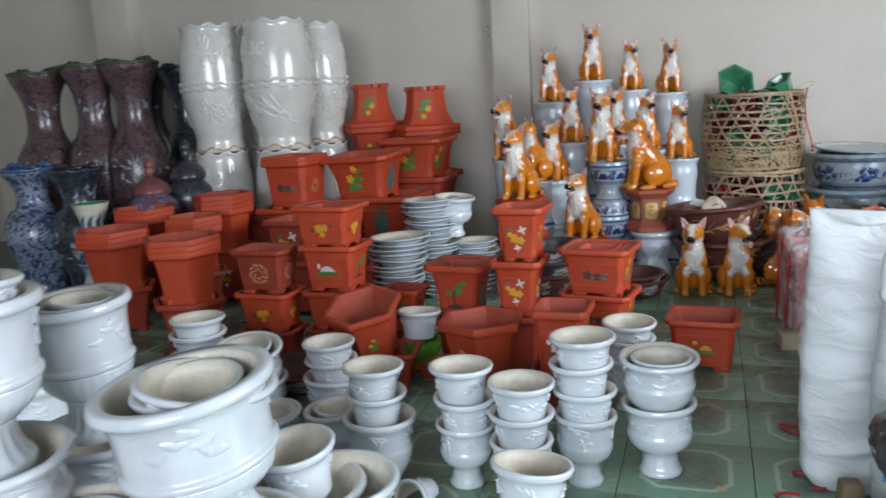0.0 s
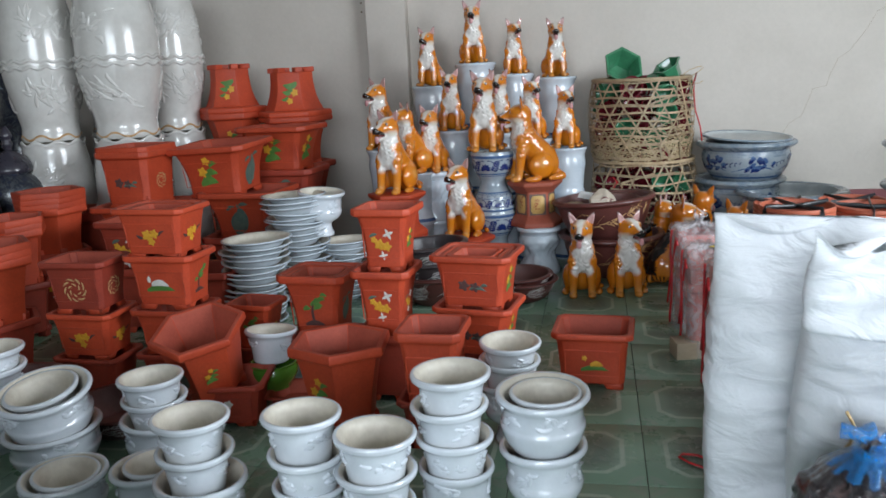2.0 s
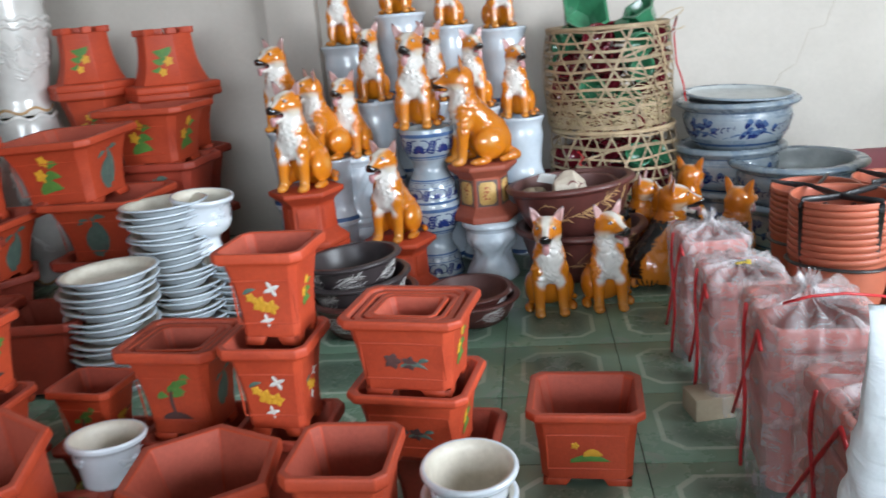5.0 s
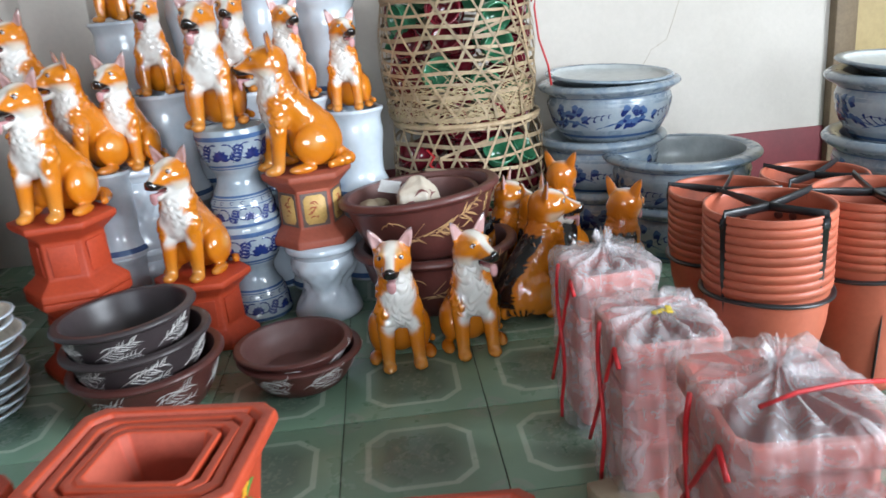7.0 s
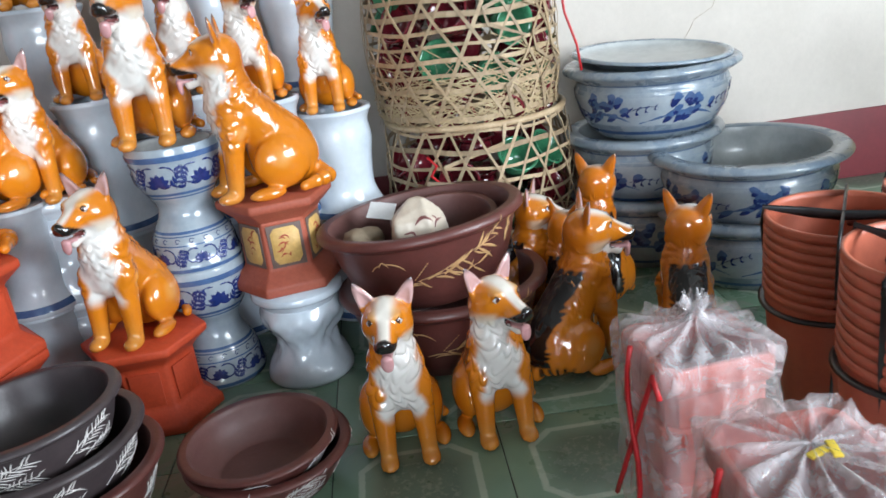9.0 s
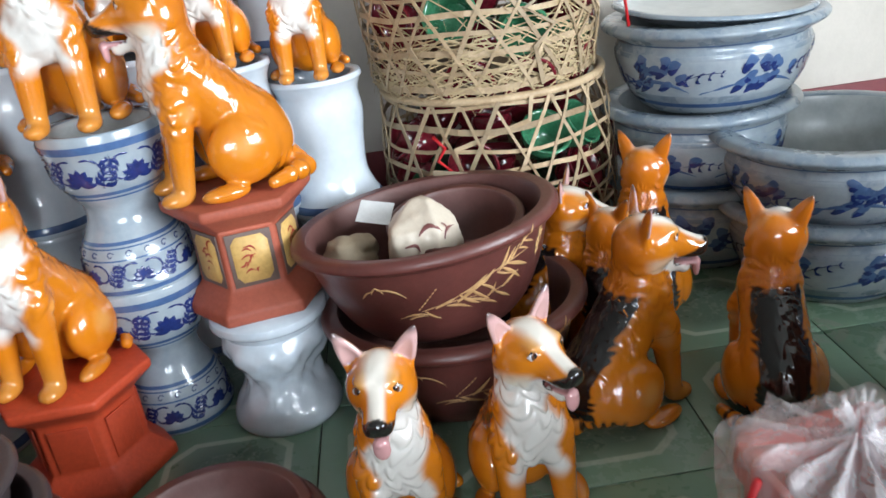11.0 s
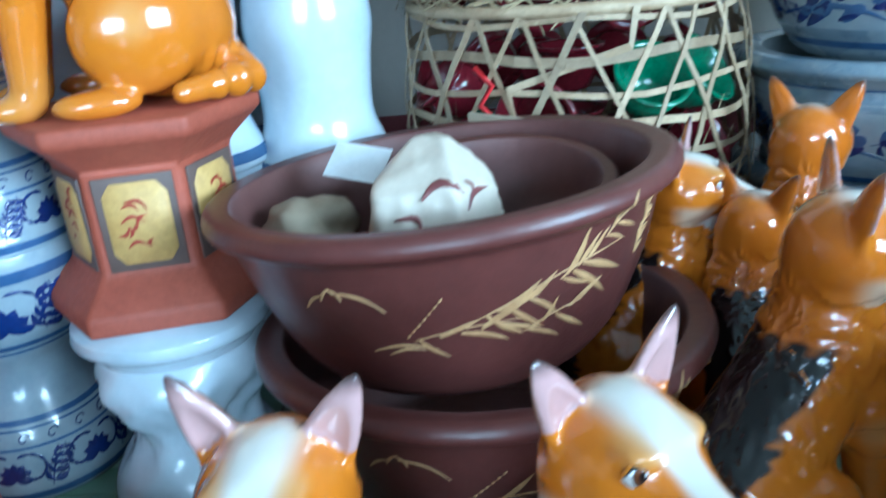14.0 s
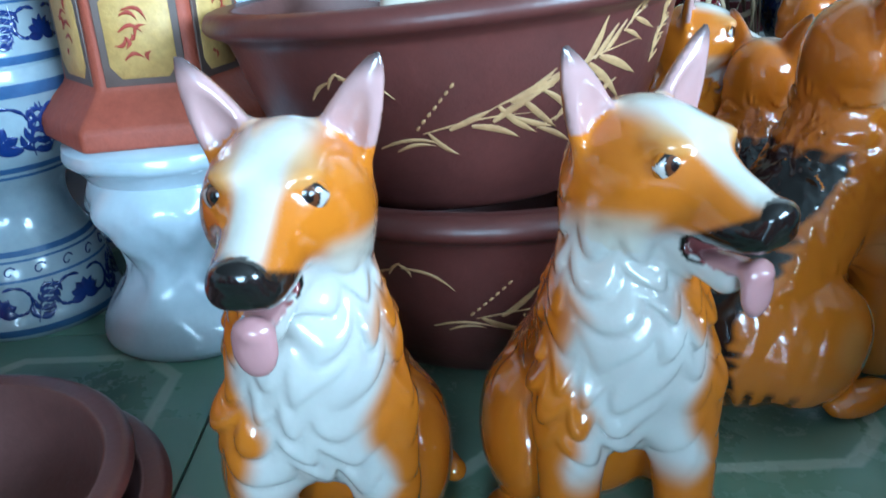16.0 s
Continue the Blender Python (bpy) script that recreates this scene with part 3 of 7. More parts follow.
            acc += np.where(cross[:, None], ca + (cb - ca) * t[:, None], 0)
            cnt += cross
    verts = lo + cell * acc / cnt[:, None]
    faces = []
    for ax in range(3):
        u, v = (ax + 1) % 3, (ax + 2) % 3
        a = np.take(ins, np.arange(n[ax]), axis=ax)
        b = np.take(ins, np.arange(1, n[ax] + 1), axis=ax)
        e = np.argwhere(a != b)
        e = e[(e[:, u] > 0) & (e[:, v] > 0) & (e[:, u] < n[u]) & (e[:, v] < n[v])]
        fl = a[tuple(e.T)]
        o = [e.copy() for _ in range(4)]
        o[1][:, u] -= 1
        o[2][:, u] -= 1
        o[2][:, v] -= 1
        o[3][:, v] -= 1
        quad = np.stack([idx[tuple(x.T)] for x in o], axis=1)
        quad[~fl] = quad[~fl][:, ::-1]
        faces.append(quad)
    faces = np.concatenate(faces)

    # normals and paint
    body, head, ear, tongue, nose, mouth, q = solids(verts)
    me = bpy.data.meshes.new(name)
    me.from_pydata(verts.tolist(), [], faces.tolist())
    me.materials.append(DOG)
    me.polygons.foreach_set("use_smooth", [True] * len(me.polygons))
    me.update()
    nor = np.zeros(len(verts) * 3)
    me.vertex_normals.foreach_get("vector", nor)
    nor = nor.reshape(-1, 3)
    qn = nor @ np.array(Euler((radians(pitch), 0, radians(yaw))).to_matrix())
    x, y, z = verts.T
    hx, hy, hz = q.T
    ax = np.abs(hx)
    sm = lambda v, a, b: np.clip((v - a) / (b - a), 0, 1) ** 2 * (3 - 2 * np.clip((v - a) / (b - a), 0, 1))
    col = np.tile(np.array((0.68, 0.215, 0.010)), (len(verts), 1))

    def over(mask, c):
        nonlocal col
        col = col * (1 - mask[:, None]) + np.array(c) * mask[:, None]

    over(0.55 * sm(z, 0.09, 0.02) * sm(y, -0.02, -0.06), (0.66, 0.30, 0.06))
    over(0.5 * sm(nor[:, 1], 0.2, 0.9) * sm(z, 0.1, 0.2), (0.46, 0.10, 0.005))
    # paler sprayed patches on thighs and shoulders
    for px, py, pz, pr in ((0.098, 0.035, 0.095, 0.034), (0.070, -0.040, 0.165, 0.028), (0.050, -0.095, 0.020, 0.022)):
        near = np.sqrt((np.abs(x) - px) ** 2 + (y - py) ** 2 + (z - pz) ** 2)
        over(0.55 * sm(near, pr, pr * 0.2), (0.74, 0.40, 0.12))
    tufts = fur_tufts(verts, seed)
    neck = 1.0 if yaw > 0 else -1.0
    over(0.35 * sm(tufts, -0.05, -0.38) * sm(z, 0.20, 0.24) * sm(z, 0.34, 0.31), (0.40, 0.085, 0.004))
    wave = 0.010 * np.sin(z * 70 + seed) + 0.008 * tufts
    chest = sm(nor[:, 1], 0.15, -0.35) * sm(np.abs(x + neck * 0.02 * sm(z, 0.22, 0.30)) + wave, 0.054, 0.034) * sm(z, 0.100, 0.135) * sm(z, 0.335, 0.31) * sm(y, -0.015, -0.045)
    over(chest, (0.80, 0.79, 0.75))
    ishead = head < body + 0.004
    h = ishead.astype(float)
    over(h * sm(hz, 0.322, 0.308) * sm(hy, -0.03, -0.06) * sm(ax, 0.042, 0.028) * 0.95, (0.80, 0.78, 0.73))
    stripe = sm(ax, 0.017 + 0.020 * sm(hz, 0.362, 0.395), 0.008) * sm(hy, -0.015, -0.05) * sm(hz, 0.335, 0.345)
    over(h * stripe, (0.84, 0.81, 0.73))
    over(h * 0.45 * sm(ax, 0.012, 0.022) * sm(ax, 0.040, 0.030) * sm(hz, 0.368, 0.374) * sm(hz, 0.40, 0.385) * sm(hy, -0.06, -0.09), (0.78, 0.52, 0.20))
    over(h * 0.6 * sm(ax, 0.030, 0.040) * sm(hz, 0.340, 0.325) * sm(hy, -0.03, -0.06), (0.78, 0.70, 0.55))
    lip_top = 0.3165 + 0.48 * np.clip(-0.104 - hy, 0, 0.1)
    snout = sm(hz, lip_top + 0.004, lip_top - 0.001) * sm(hy, -0.098, -0.108) * (hz > 0.305)
    over(h * np.clip(snout, 0, 1), (0.014, 0.011, 0.010))
    lips = (np.abs(mouth) < 0.0042) & (hy < -0.092) & (hz > 0.300)
    over(h * lips, (0.014, 0.011, 0.010))
    inside = (mouth < 0.0012) & (hz < 0.310)
    over(h * inside, (0.33, 0.10, 0.10))
    teeth = (mouth < 0.0016) & (hz < 0.3075) & (hz > 0.302) & (ax > 0.011) & (hy < -0.105)
    over(h * teeth, (0.80, 0.78, 0.74))
    over((nose < 0.0012).astype(float), (0.012, 0.010, 0.010))
    over((tongue < 0.0008).astype(float), (0.62, 0.33, 0.34))
    isear = (ear < 0.0016) & (hz > 0.380)
    over(isear * sm(qn[:, 1], 0.1, -0.3), (0.60, 0.38, 0.37))
    edge = isear * sm(np.abs(qn[:, 1]), 0.60, 0.25)
    over(edge * 0.65, (0.10, 0.07, 0.06))
    over(isear * sm(hz, 0.422, 0.438) * 0.85, (0.04, 0.035, 0.04))
    if saddle:
        jag = 0.0022 * np.sin(z * 240 + 4 * np.sin(z * 71)) + 0.0022 * np.sin(z * 97 + 2) + 0.003 * np.sin(x * 240 + z * 60)
        s = sm(nor[:, 1], -0.05, 0.05) * sm(z, 0.045, 0.055) * sm(z + jag, 0.268, 0.258) * sm(np.abs(x) + jag, 0.051, 0.045) * sm(y, -0.005, 0.01)
        over(s, (0.010, 0.008, 0.008))
        rays = sm(np.sin(np.arctan2(y - 0.06, x) * 26), -0.1, -0.5) * sm(z, 0.055, 0.04) * sm(y, 0.06, 0.10)
        over(rays * 0.9, (0.020, 0.012, 0.010))
    # the eyeballs, set into the lids
    m = np.array(Euler((radians(pitch), 0, radians(yaw))).to_matrix())
    body_n, ev, ec, ef = len(verts), [], [], []
    for s in (-1, 1):
        gaze = np.array((s * 0.30, -0.94, 0.05))
        gaze /= np.linalg.norm(gaze)
        side = np.cross(gaze, (0, 0, 1))
        side /= np.linalg.norm(side)
        up = np.cross(side, gaze)
        b = body_n + len(ev)
        for i in range(19):
            th = math.radians(80) * i / 18
            for j in range(40):
                f = 2 * math.pi * j / 40
                sx, sy = math.sin(th) * math.cos(f), math.sin(th) * math.sin(f)
                dn = gaze * (math.cos(th) * 0.0070) + side * (sx * 0.0138) + up * (sy * 0.0112)
                q0 = np.array((s * 0.0262, -0.0962, 0.3645)) + dn
                ev.append((q0 - np.array(pivot)) @ m.T + np.array(pivot))
                lid = abs(sy) / max(0.02, 1 - sx * sx)
                ir = math.hypot(sx * 1.30, sy - 0.06)
                c = (0.62, 0.21, 0.012) if lid > 0.96 else (0.014, 0.010, 0.010) if lid > (0.70 if sy > 0 else 0.84) else (0.62, 0.58, 0.54)
                if lid < 0.84 and ir < 0.74:
                    c = (0.010, 0.008, 0.008) if ir < 0.36 or ir > 0.64 else (0.12, 0.042, 0.016)
                # white glint painted in for the doorway's reflection on the eye
                if math.hypot(sx + 0.18, sy - 0.26) < 0.10:
                    c = (0.85, 0.85, 0.85)
                ec.append(c)
        for i in range(18):
            for j in range(40):
                k = (j + 1) % 40
                ef.append((b + i * 40 + j, b + (i + 1) * 40 + j, b + (i + 1) * 40 + k, b + i * 40 + k))
    me = bpy.data.meshes.new(name)
    me.from_pydata(verts.tolist() + [tuple(v) for v in ev], [], faces.tolist() + ef)
    me.materials.append(DOG)
    me.polygons.foreach_set("use_smooth", [True] * len(me.polygons))
    me.update()
    rgba = np.ones((len(verts) + len(ev), 4), np.float32)
    rgba[:body_n, :3] = col
    rgba[body_n:, :3] = ec
    layer = me.color_attributes.new("paint", "FLOAT_COLOR", "POINT")
    layer.data.foreach_set("color", rgba.ravel())
    return me


DOG_FRONT = dog_mesh("dog_statue", 0.0026, -9, 0, False, 1.0)
DOG_TURNED = dog_mesh("dog_statue", 0.0026, 27, -3, False, 2.0)
DOG_PLAIN = dog_mesh("dog_statue", 0.0042, -8, 0, False, 3.0)
DOG_SIDE = dog_mesh("dog_statue", 0.0038, -18, 2, False, 5.0)
DOG_SADDLE = dog_mesh("dog_statue", 0.0034, -32, 2, True, 4.0)


def dog(me, x, y, z, turn, scale=1.0, label="glossy orange and white ceramic sitting dog with open mouth", group="ceramic dogs"):
    ob = new("dog_statue", me)
    ob.matrix_basis = pose(x, y, z, 0, 0, turn) @ Matrix.Scale(scale, 4)
    return tagged(ob, label, "dog statue", group)


ON_FLOOR = "glossy orange and white ceramic dog sitting on the tiles"
dog(DOG_FRONT, 1.160, 5.345, 0.0, 3, 1.01, ON_FLOOR)
dog(DOG_TURNED, 1.392, 5.370, 0.0, 5, 1.005, "glossy orange ceramic dog with turned head on the tiles")
dog(DOG_SADDLE, 1.650, 5.600, 0.0, 118, 1.08, "glossy orange ceramic dog with black back, on the tiles")
dog(DOG_SADDLE, 1.945, 5.560, 0.0, 165, 1.02, "glossy orange ceramic dog with black back turned away")
dog(DOG_SADDLE, 1.575, 5.940, 0.0, 100, 0.98, "orange ceramic dog with black back behind another")
dog(DOG_SADDLE, 1.675, 5.830, 0.0, 160, 0.88, "smaller orange ceramic dog with black back turned away")
dog(DOG_SADDLE, 1.840, 6.030, 0.0, 172, 1.04, "orange ceramic dog with black back turned away")


# ---- kinds of pots ----
RNG = random.Random(7)


def white_pot_mesh(r, h, style="cup"):
    """White glazed flower pot. cup: lipped, waisted; bowl: wide belly on a foot; goblet: bowl on a fluted stem."""
    if style == "cup":
        o = [(r * 0.60, 0), (r * 0.60, 0), (r * 0.68, h * 0.06), (r * 0.70, h * 0.2), (r * 0.76, h * 0.5), (r * 0.82, h * 0.76), (r * 0.97, h * 0.88), (r * 0.99, h * 0.93), (r, h * 0.96), (r * 0.97, h)]
    elif style == "bowl":
        o = [(r * 0.52, 0), (r * 0.52, 0), (r * 0.55, h * 0.07), (r * 0.62, h * 0.13), (r * 0.80, h * 0.30), (r * 0.90, h * 0.52), (r * 0.86, h * 0.60), (r * 0.86, h * 0.80), (r * 0.96, h * 0.90), (r, h * 0.95), (r * 0.97, h)]
    else:
        o = [(r * 0.56, 0), (r * 0.56, 0), (r * 0.57, h * 0.05), (r * 0.50, h * 0.10), (r * 0.45, h * 0.22), (r * 0.50, h * 0.30), (r * 0.78, h * 0.42), (r * 0.88, h * 0.56), (r * 0.84, h * 0.64), (r * 0.85, h * 0.84), (r * 0.97, h * 0.92), (r, h * 0.96), (r * 0.97, h)]
    t = max(0.006, r * 0.07)
    i = [(r * 0.97 - t, h * 0.995), (r * 0.85 - t, h * 0.9), (r * 0.80 - t, h * 0.6), (r * 0.62 - t, h * (0.12 if style == "cup" else 0.45))]

    def flute(rr, z, a):
        if style == "goblet" and 0.04 * h < z < 0.30 * h and rr > 0.3 * r:
            return rr * (1 + 0.035 * math.cos(16 * a)), z
        return rr, z
    return lathe("pot_body", o, i, [WHITE, CREAM], 40, 3, flute), radius_at(o, 3)


def relief(name, radius, z, r, h, material, n=4, seed=1, lift=0.006):
    """Raised sprigs round a pot."""
    rng = random.Random(seed)
    st = []
    for k in range(n):
        u = 2 * math.pi * r * 0.8 * (k + 0.2 * rng.random()) / n
        for j in range(7):
            a = rng.uniform(-0.7, 3.6)
            st.append((u + rng.uniform(-0.25, 0.25) * r, z + rng.uniform(-0.10, 0.10) * h, 0.26 * r * math.cos(a), 0.12 * h * math.sin(a), 0.12 * r, rng.uniform(-0.2, 0.2)))
    return motif(name, st, material, round_place(radius, 0.0), lift)


WHITE_CACHE = {}


def white_pot(x, y, z, r, h, style="cup", tilt=(0, 0), group="white flower pots", label=""):
    key = (round(r, 3), round(h, 3), style)
    if key not in WHITE_CACHE:
        me, rad = white_pot_mesh(r, h, style)
        WHITE_CACHE[key] = me, relief("relief", rad, h * 0.55 if style == "cup" else h * 0.72, r, h, WHITE, 4, len(WHITE_CACHE))
    me, rel = WHITE_CACHE[key]
    kinds = {"cup": "white glazed ceramic flower pot with raised sprigs", "bowl": "white glazed round bellied ceramic pot", "goblet": "white glazed footed urn pot with fluted stem"}
    ob = thing("flower_pot", pose(x, y, z, tilt[0], tilt[1], RNG.uniform(0, 360)), label or kinds[style], "flower pot", group)
    part("body", me, ob)
    part("relief", rel, ob, "raised leaf sprig")
    return ob


def white_stack(x, y, items, jitter=0.006):
    """Pots standing one in another from the floor up: (style, r, h, lift)."""
    z = 0.0
    for style, r, h, lift in items:
        white_pot(x + RNG.uniform(-jitter, jitter), y + RNG.uniform(-jitter, jitter), z, r, h, style, (RNG.uniform(-2, 2), RNG.uniform(-2, 2)), "stacked white pots")
        z += lift
    return z


def urn(x, y, z, r, h, tilt=(0, 0), turn=0):
    """Large white footed urn: fluted foot, ribbed cup, banded wall and broad lip."""
    ob = thing("urn", pose(x, y, z, tilt[0], tilt[1], turn), "large white glazed urn with ribbed cup and broad lip", "urn", "large white urns")
    o = [(r * 0.62, 0), (r * 0.62, 0), (r * 0.64, h * 0.06), (r * 0.52, h * 0.12), (r * 0.44, h * 0.22), (r * 0.46, h * 0.29)]
    part("foot", lathe("foot", o, None, [WHITE], 64, 4, lambda q, zz, a: (q * (1 + 0.04 * math.cos(18 * a)) if 0.08 * h < zz < 0.27 * h else q, zz)), ob)
    o = [(r * 0.40, h * 0.28), (r * 0.55, h * 0.32), (r * 0.76, h * 0.42), (r * 0.82, h * 0.52)]
    part("ribbed_cup", lathe("ribbed_cup", o, None, [WHITE], 96, 4, lambda q, zz, a: (q * (1 + 0.022 * abs(math.sin(14 * a))) if q > 0.3 * r else q, zz)), ob)
    o = [(r * 0.80, h * 0.51), (r * 0.80, h * 0.51), (r * 0.87, h * 0.53), (r * 0.88, h * 0.56), (r * 0.84, h * 0.58), (r * 0.835, h * 0.62), (r * 0.85, h * 0.80), (r * 0.90, h * 0.90), (r * 0.99, h * 0.94), (r, h * 0.97), (r * 0.97, h)]
    i = [(r * 0.86, h * 0.995), (r * 0.80, h * 0.95), (r * 0.77, h * 0.62), (r * 0.5, h * 0.50)]
    part("wall", lathe("wall", o, i, [WHITE, CREAM], 64, 4), ob)
    part("relief", relief("relief", radius_at(o), h * 0.76, r, h * 0.8, WHITE, 3, 5), ob, "raised floral ornament")
    return ob


def poly_pot_mesh(name, shape, w, d, h, foot=0.72, flare=1.5, mats=None):
    """Terracotta pot with rolled rim, flared wall and panel line; open inside."""
    def at(t):
        return foot + (0.9 - foot) * t ** flare
    zf = h * 0.09
    cut = min(w, d) * 0.10
    secs = [(at(0) * 0.96, zf), (at(0.02), zf + 0.004)]
    for t in (0.12, 0.25, 0.4, 0.55, 0.7, 0.8, 0.86):
        secs.append((at(t), zf + (h - zf) * t))
    secs += [(0.965, h * 0.885), (1.0, h * 0.91), (1.0, h * 0.975), (0.985, h)]
    inner = [(0.87, h * 0.998), (0.84, h * 0.96), (at(0.6) - 0.09, h * 0.6), (at(0) - 0.10, h * 0.2)]
    loops = [polygon_loop(shape, w * s, d * s, z, cut * s) for s, z in secs + inner]
    v, f = rings(loops, True, True, True)
    n = len(loops[0])
    k = (len(secs) - 1) * n
    slots = [0 if i < k else 1 for i in range(len(f) - 2)] + [0, 1]
    me = mesh_from(name, v, f, mats or [TERRA, TERRA_IN], False, slots)
    return bevelled(me, min(w, d) * 0.016, 2, 0.35), at, zf


def foot_mesh(w, d, h, foot, corner):
    """One bracket foot at a corner of a square pot."""
    sx, sy = corner
    x, y, L, t = w / 2 * foot, d / 2 * foot, w * 0.20, 0.016
    pts = [(0, 0), (-L, 0), (-L * 1.25, h), (0, h)]
    verts, faces = [], []
    for (a, zz) in pts:
        for yy in (0, -t):
            verts.append((sx * (x + a), sy * (y + yy), zz))
    for (a, zz) in [(0, 0), (-L * 0.7, 0), (-L, h), (0, h)]:
        for xx in (0, -t):
            verts.append((sx * (x + xx), sy * (y + a), zz))
    for b in (0, 8):
        faces += [(b, b + 2, b + 4, b + 6), (b + 7, b + 5, b + 3, b + 1)]
        faces += [(b + i, b + (i + 1) % 8, b + (i + 3) % 8, b + (i + 2) % 8) for i in (0, 2, 4, 6)]
    return bevelled(mesh_from("foot", verts, faces, [TERRA], False), 0.002, 1)


def pot_painting(kind, w, h, zf):
    """Lists of (colour, strokes) for one face; centred on the wall."""
    c = zf + (h - zf) * 0.42
    s = min(w, h) * 0.62
    rng = random.Random(kind)
    if kind == 0:      # yellow flowers with leaves
        fl = blossom(-0.10 * s, c, 0.20 * s) + blossom(0.16 * s, c + 0.05 * s, 0.17 * s) + blossom(0.02 * s, c - 0.20 * s, 0.15 * s)
        lv = [(-0.25 * s, c - 0.1 * s, -0.25 * s, 0.12 * s, 0.1 * s, 0.1), (0.3 * s, c, 0.25 * s, 0.16 * s, 0.08 * s, 0.1)]
        return [(YELLOW, fl), (DARKPAINT, lv)]
    if kind == 1:      # white bird over green ground
        return [(LEAFGREEN, [(-0.45 * s, c - 0.18 * s, 0.9 * s, 0, 0.2 * s, 0.1)]), (WHITEPAINT, [(-0.28 * s, c, 0.55 * s, -0.04 * s, 0.24 * s, 0.1), (-0.35 * s, c + 0.06 * s, 0.02 * s, 0.2 * s, 0.12 * s, 0.0)])]
    if kind == 2:      # pine and rock
        lv = [(rng.uniform(-0.35, 0.25) * s, c + rng.uniform(0.0, 0.45) * s, 0.22 * s, 0.02 * s, 0.15 * s, 0.2) for _ in range(7)]
        return [(LEAFGREEN, lv), (DARKPAINT, [(0, c - 0.4 * s, 0.02 * s, 0.7 * s, 0.08 * s, 0.1), (-0.3 * s, c - 0.4 * s, 0.6 * s, 0, 0.16 * s, 0.1)])]
    if kind == 3:      # ochre and white blossoms
        fl = blossom(-0.12 * s, c - 0.05 * s, 0.2 * s) + blossom(0.12 * s, c - 0.12 * s, 0.18 * s) + blossom(-0.3 * s, c + 0.1 * s, 0.13 * s)
        wh = blossom(0.2 * s, c + 0.3 * s, 0.2 * s, 4, 0.4, 0.5) + blossom(-0.02 * s, c - 0.42 * s, 0.16 * s, 4, 0.2, 0.5)
        return [(YELLOW, fl), (WHITEPAINT, wh), (TEAL, [(-0.45 * s, c + 0.2 * s, 0.3 * s, 0.1 * s, 0.1 * s, 0.1)])]
    if kind == 4:      # lotus and big leaves
        lv = [(-0.35 * s, c - 0.3 * s, 0.6 * s, 0.05 * s, 0.3 * s, 0.2), (-0.15 * s, c - 0.02 * s, 0.45 * s, 0.05 * s, 0.22 * s, 0.2), (0.05 * s, c + 0.25 * s, 0.3 * s, 0.1 * s, 0.14 * s, 0.2)]
        return [(LEAFGREEN, lv), (YELLOW, blossom(-0.22 * s, c + 0.08 * s, 0.18 * s) + blossom(-0.02 * s, c + 0.42 * s, 0.15 * s))]
    if kind == 5:      # grey-green scholar rock
        return [(TEAL, [(-0.05 * s, c - 0.5 * s, 0.1 * s, 0.8 * s, 0.42 * s, 0.1), (0.12 * s, c - 0.4 * s, -0.1 * s, 0.9 * s, 0.3 * s, -0.1), (-0.35 * s, c + 0.3 * s, 0.3 * s, 0.12 * s, 0.12 * s, 0.1), (0.1 * s, c + 0.46 * s, 0.3 * s, 0.02 * s, 0.12 * s, 0.1)])]
    if kind == 6:      # gold ring of brush strokes
        return [(GOLDPAINT, [(0.28 * s * math.cos(a), c + 0.28 * s * math.sin(a), -0.26 * s * math.sin(a), 0.26 * s * math.cos(a), 0.06 * s, -0.1) for a in [k * 0.7 for k in range(9)]]
                 + [(0.14 * s * math.cos(a), c + 0.14 * s * math.sin(a), -0.16 * s * math.sin(a), 0.16 * s * math.cos(a), 0.05 * s, -0.1) for a in [k * 1.05 for k in range(6)]])]
    if kind == 7:      # white plum blossom
        return [(WHITEPAINT, blossom(-0.1 * s, c, 0.2 * s) + blossom(0.2 * s, c + 0.15 * s, 0.17 * s) + blossom(0.05 * s, c - 0.28 * s, 0.15 * s) + blossom(-0.34 * s, c + 0.22 * s, 0.12 * s)), (TEAL, [(-0.4 * s, c - 0.2 * s, 0.3 * s, 0.05 * s, 0.1 * s, 0)])]
    if kind == 8:      # dark flower sprig
        return [(DARKPAINT, blossom(-0.2 * s, c, 0.18 * s, 5) + blossom(0.12 * s, c - 0.04 * s, 0.16 * s, 5)), (TEAL, [(-0.05 * s, c - 0.1 * s, 0.5 * s, -0.05 * s, 0.12 * s, 0.15), (0.3 * s, c, 0.2 * s, 0.02 * s, 0.1 * s, 0.1)])]
    # small yellow flower on a green mound
    return [(LEAFGREEN, [(-0.3 * s, c - 0.2 * s, 0.75 * s, 0, 0.16 * s, 0.1)]), (YELLOW, [(-0.05 * s, c - 0.06 * s, 0.36 * s, 0.0, 0.2 * s, 0.1)] + blossom(-0.2 * s, c + 0.14 * s, 0.09 * s))]


POT_CACHE = {}
PAINT_WORDS = {0: "yellow flowers", 1: "a white bird on green", 2: "a green pine", 3: "yellow and white blossoms", 4: "yellow lotus and green leaves", 5: "a grey-green rock", 6: "gold swirls", 7: "white blossoms", 8: "a dark flower sprig", 9: "a yellow flower on green"}


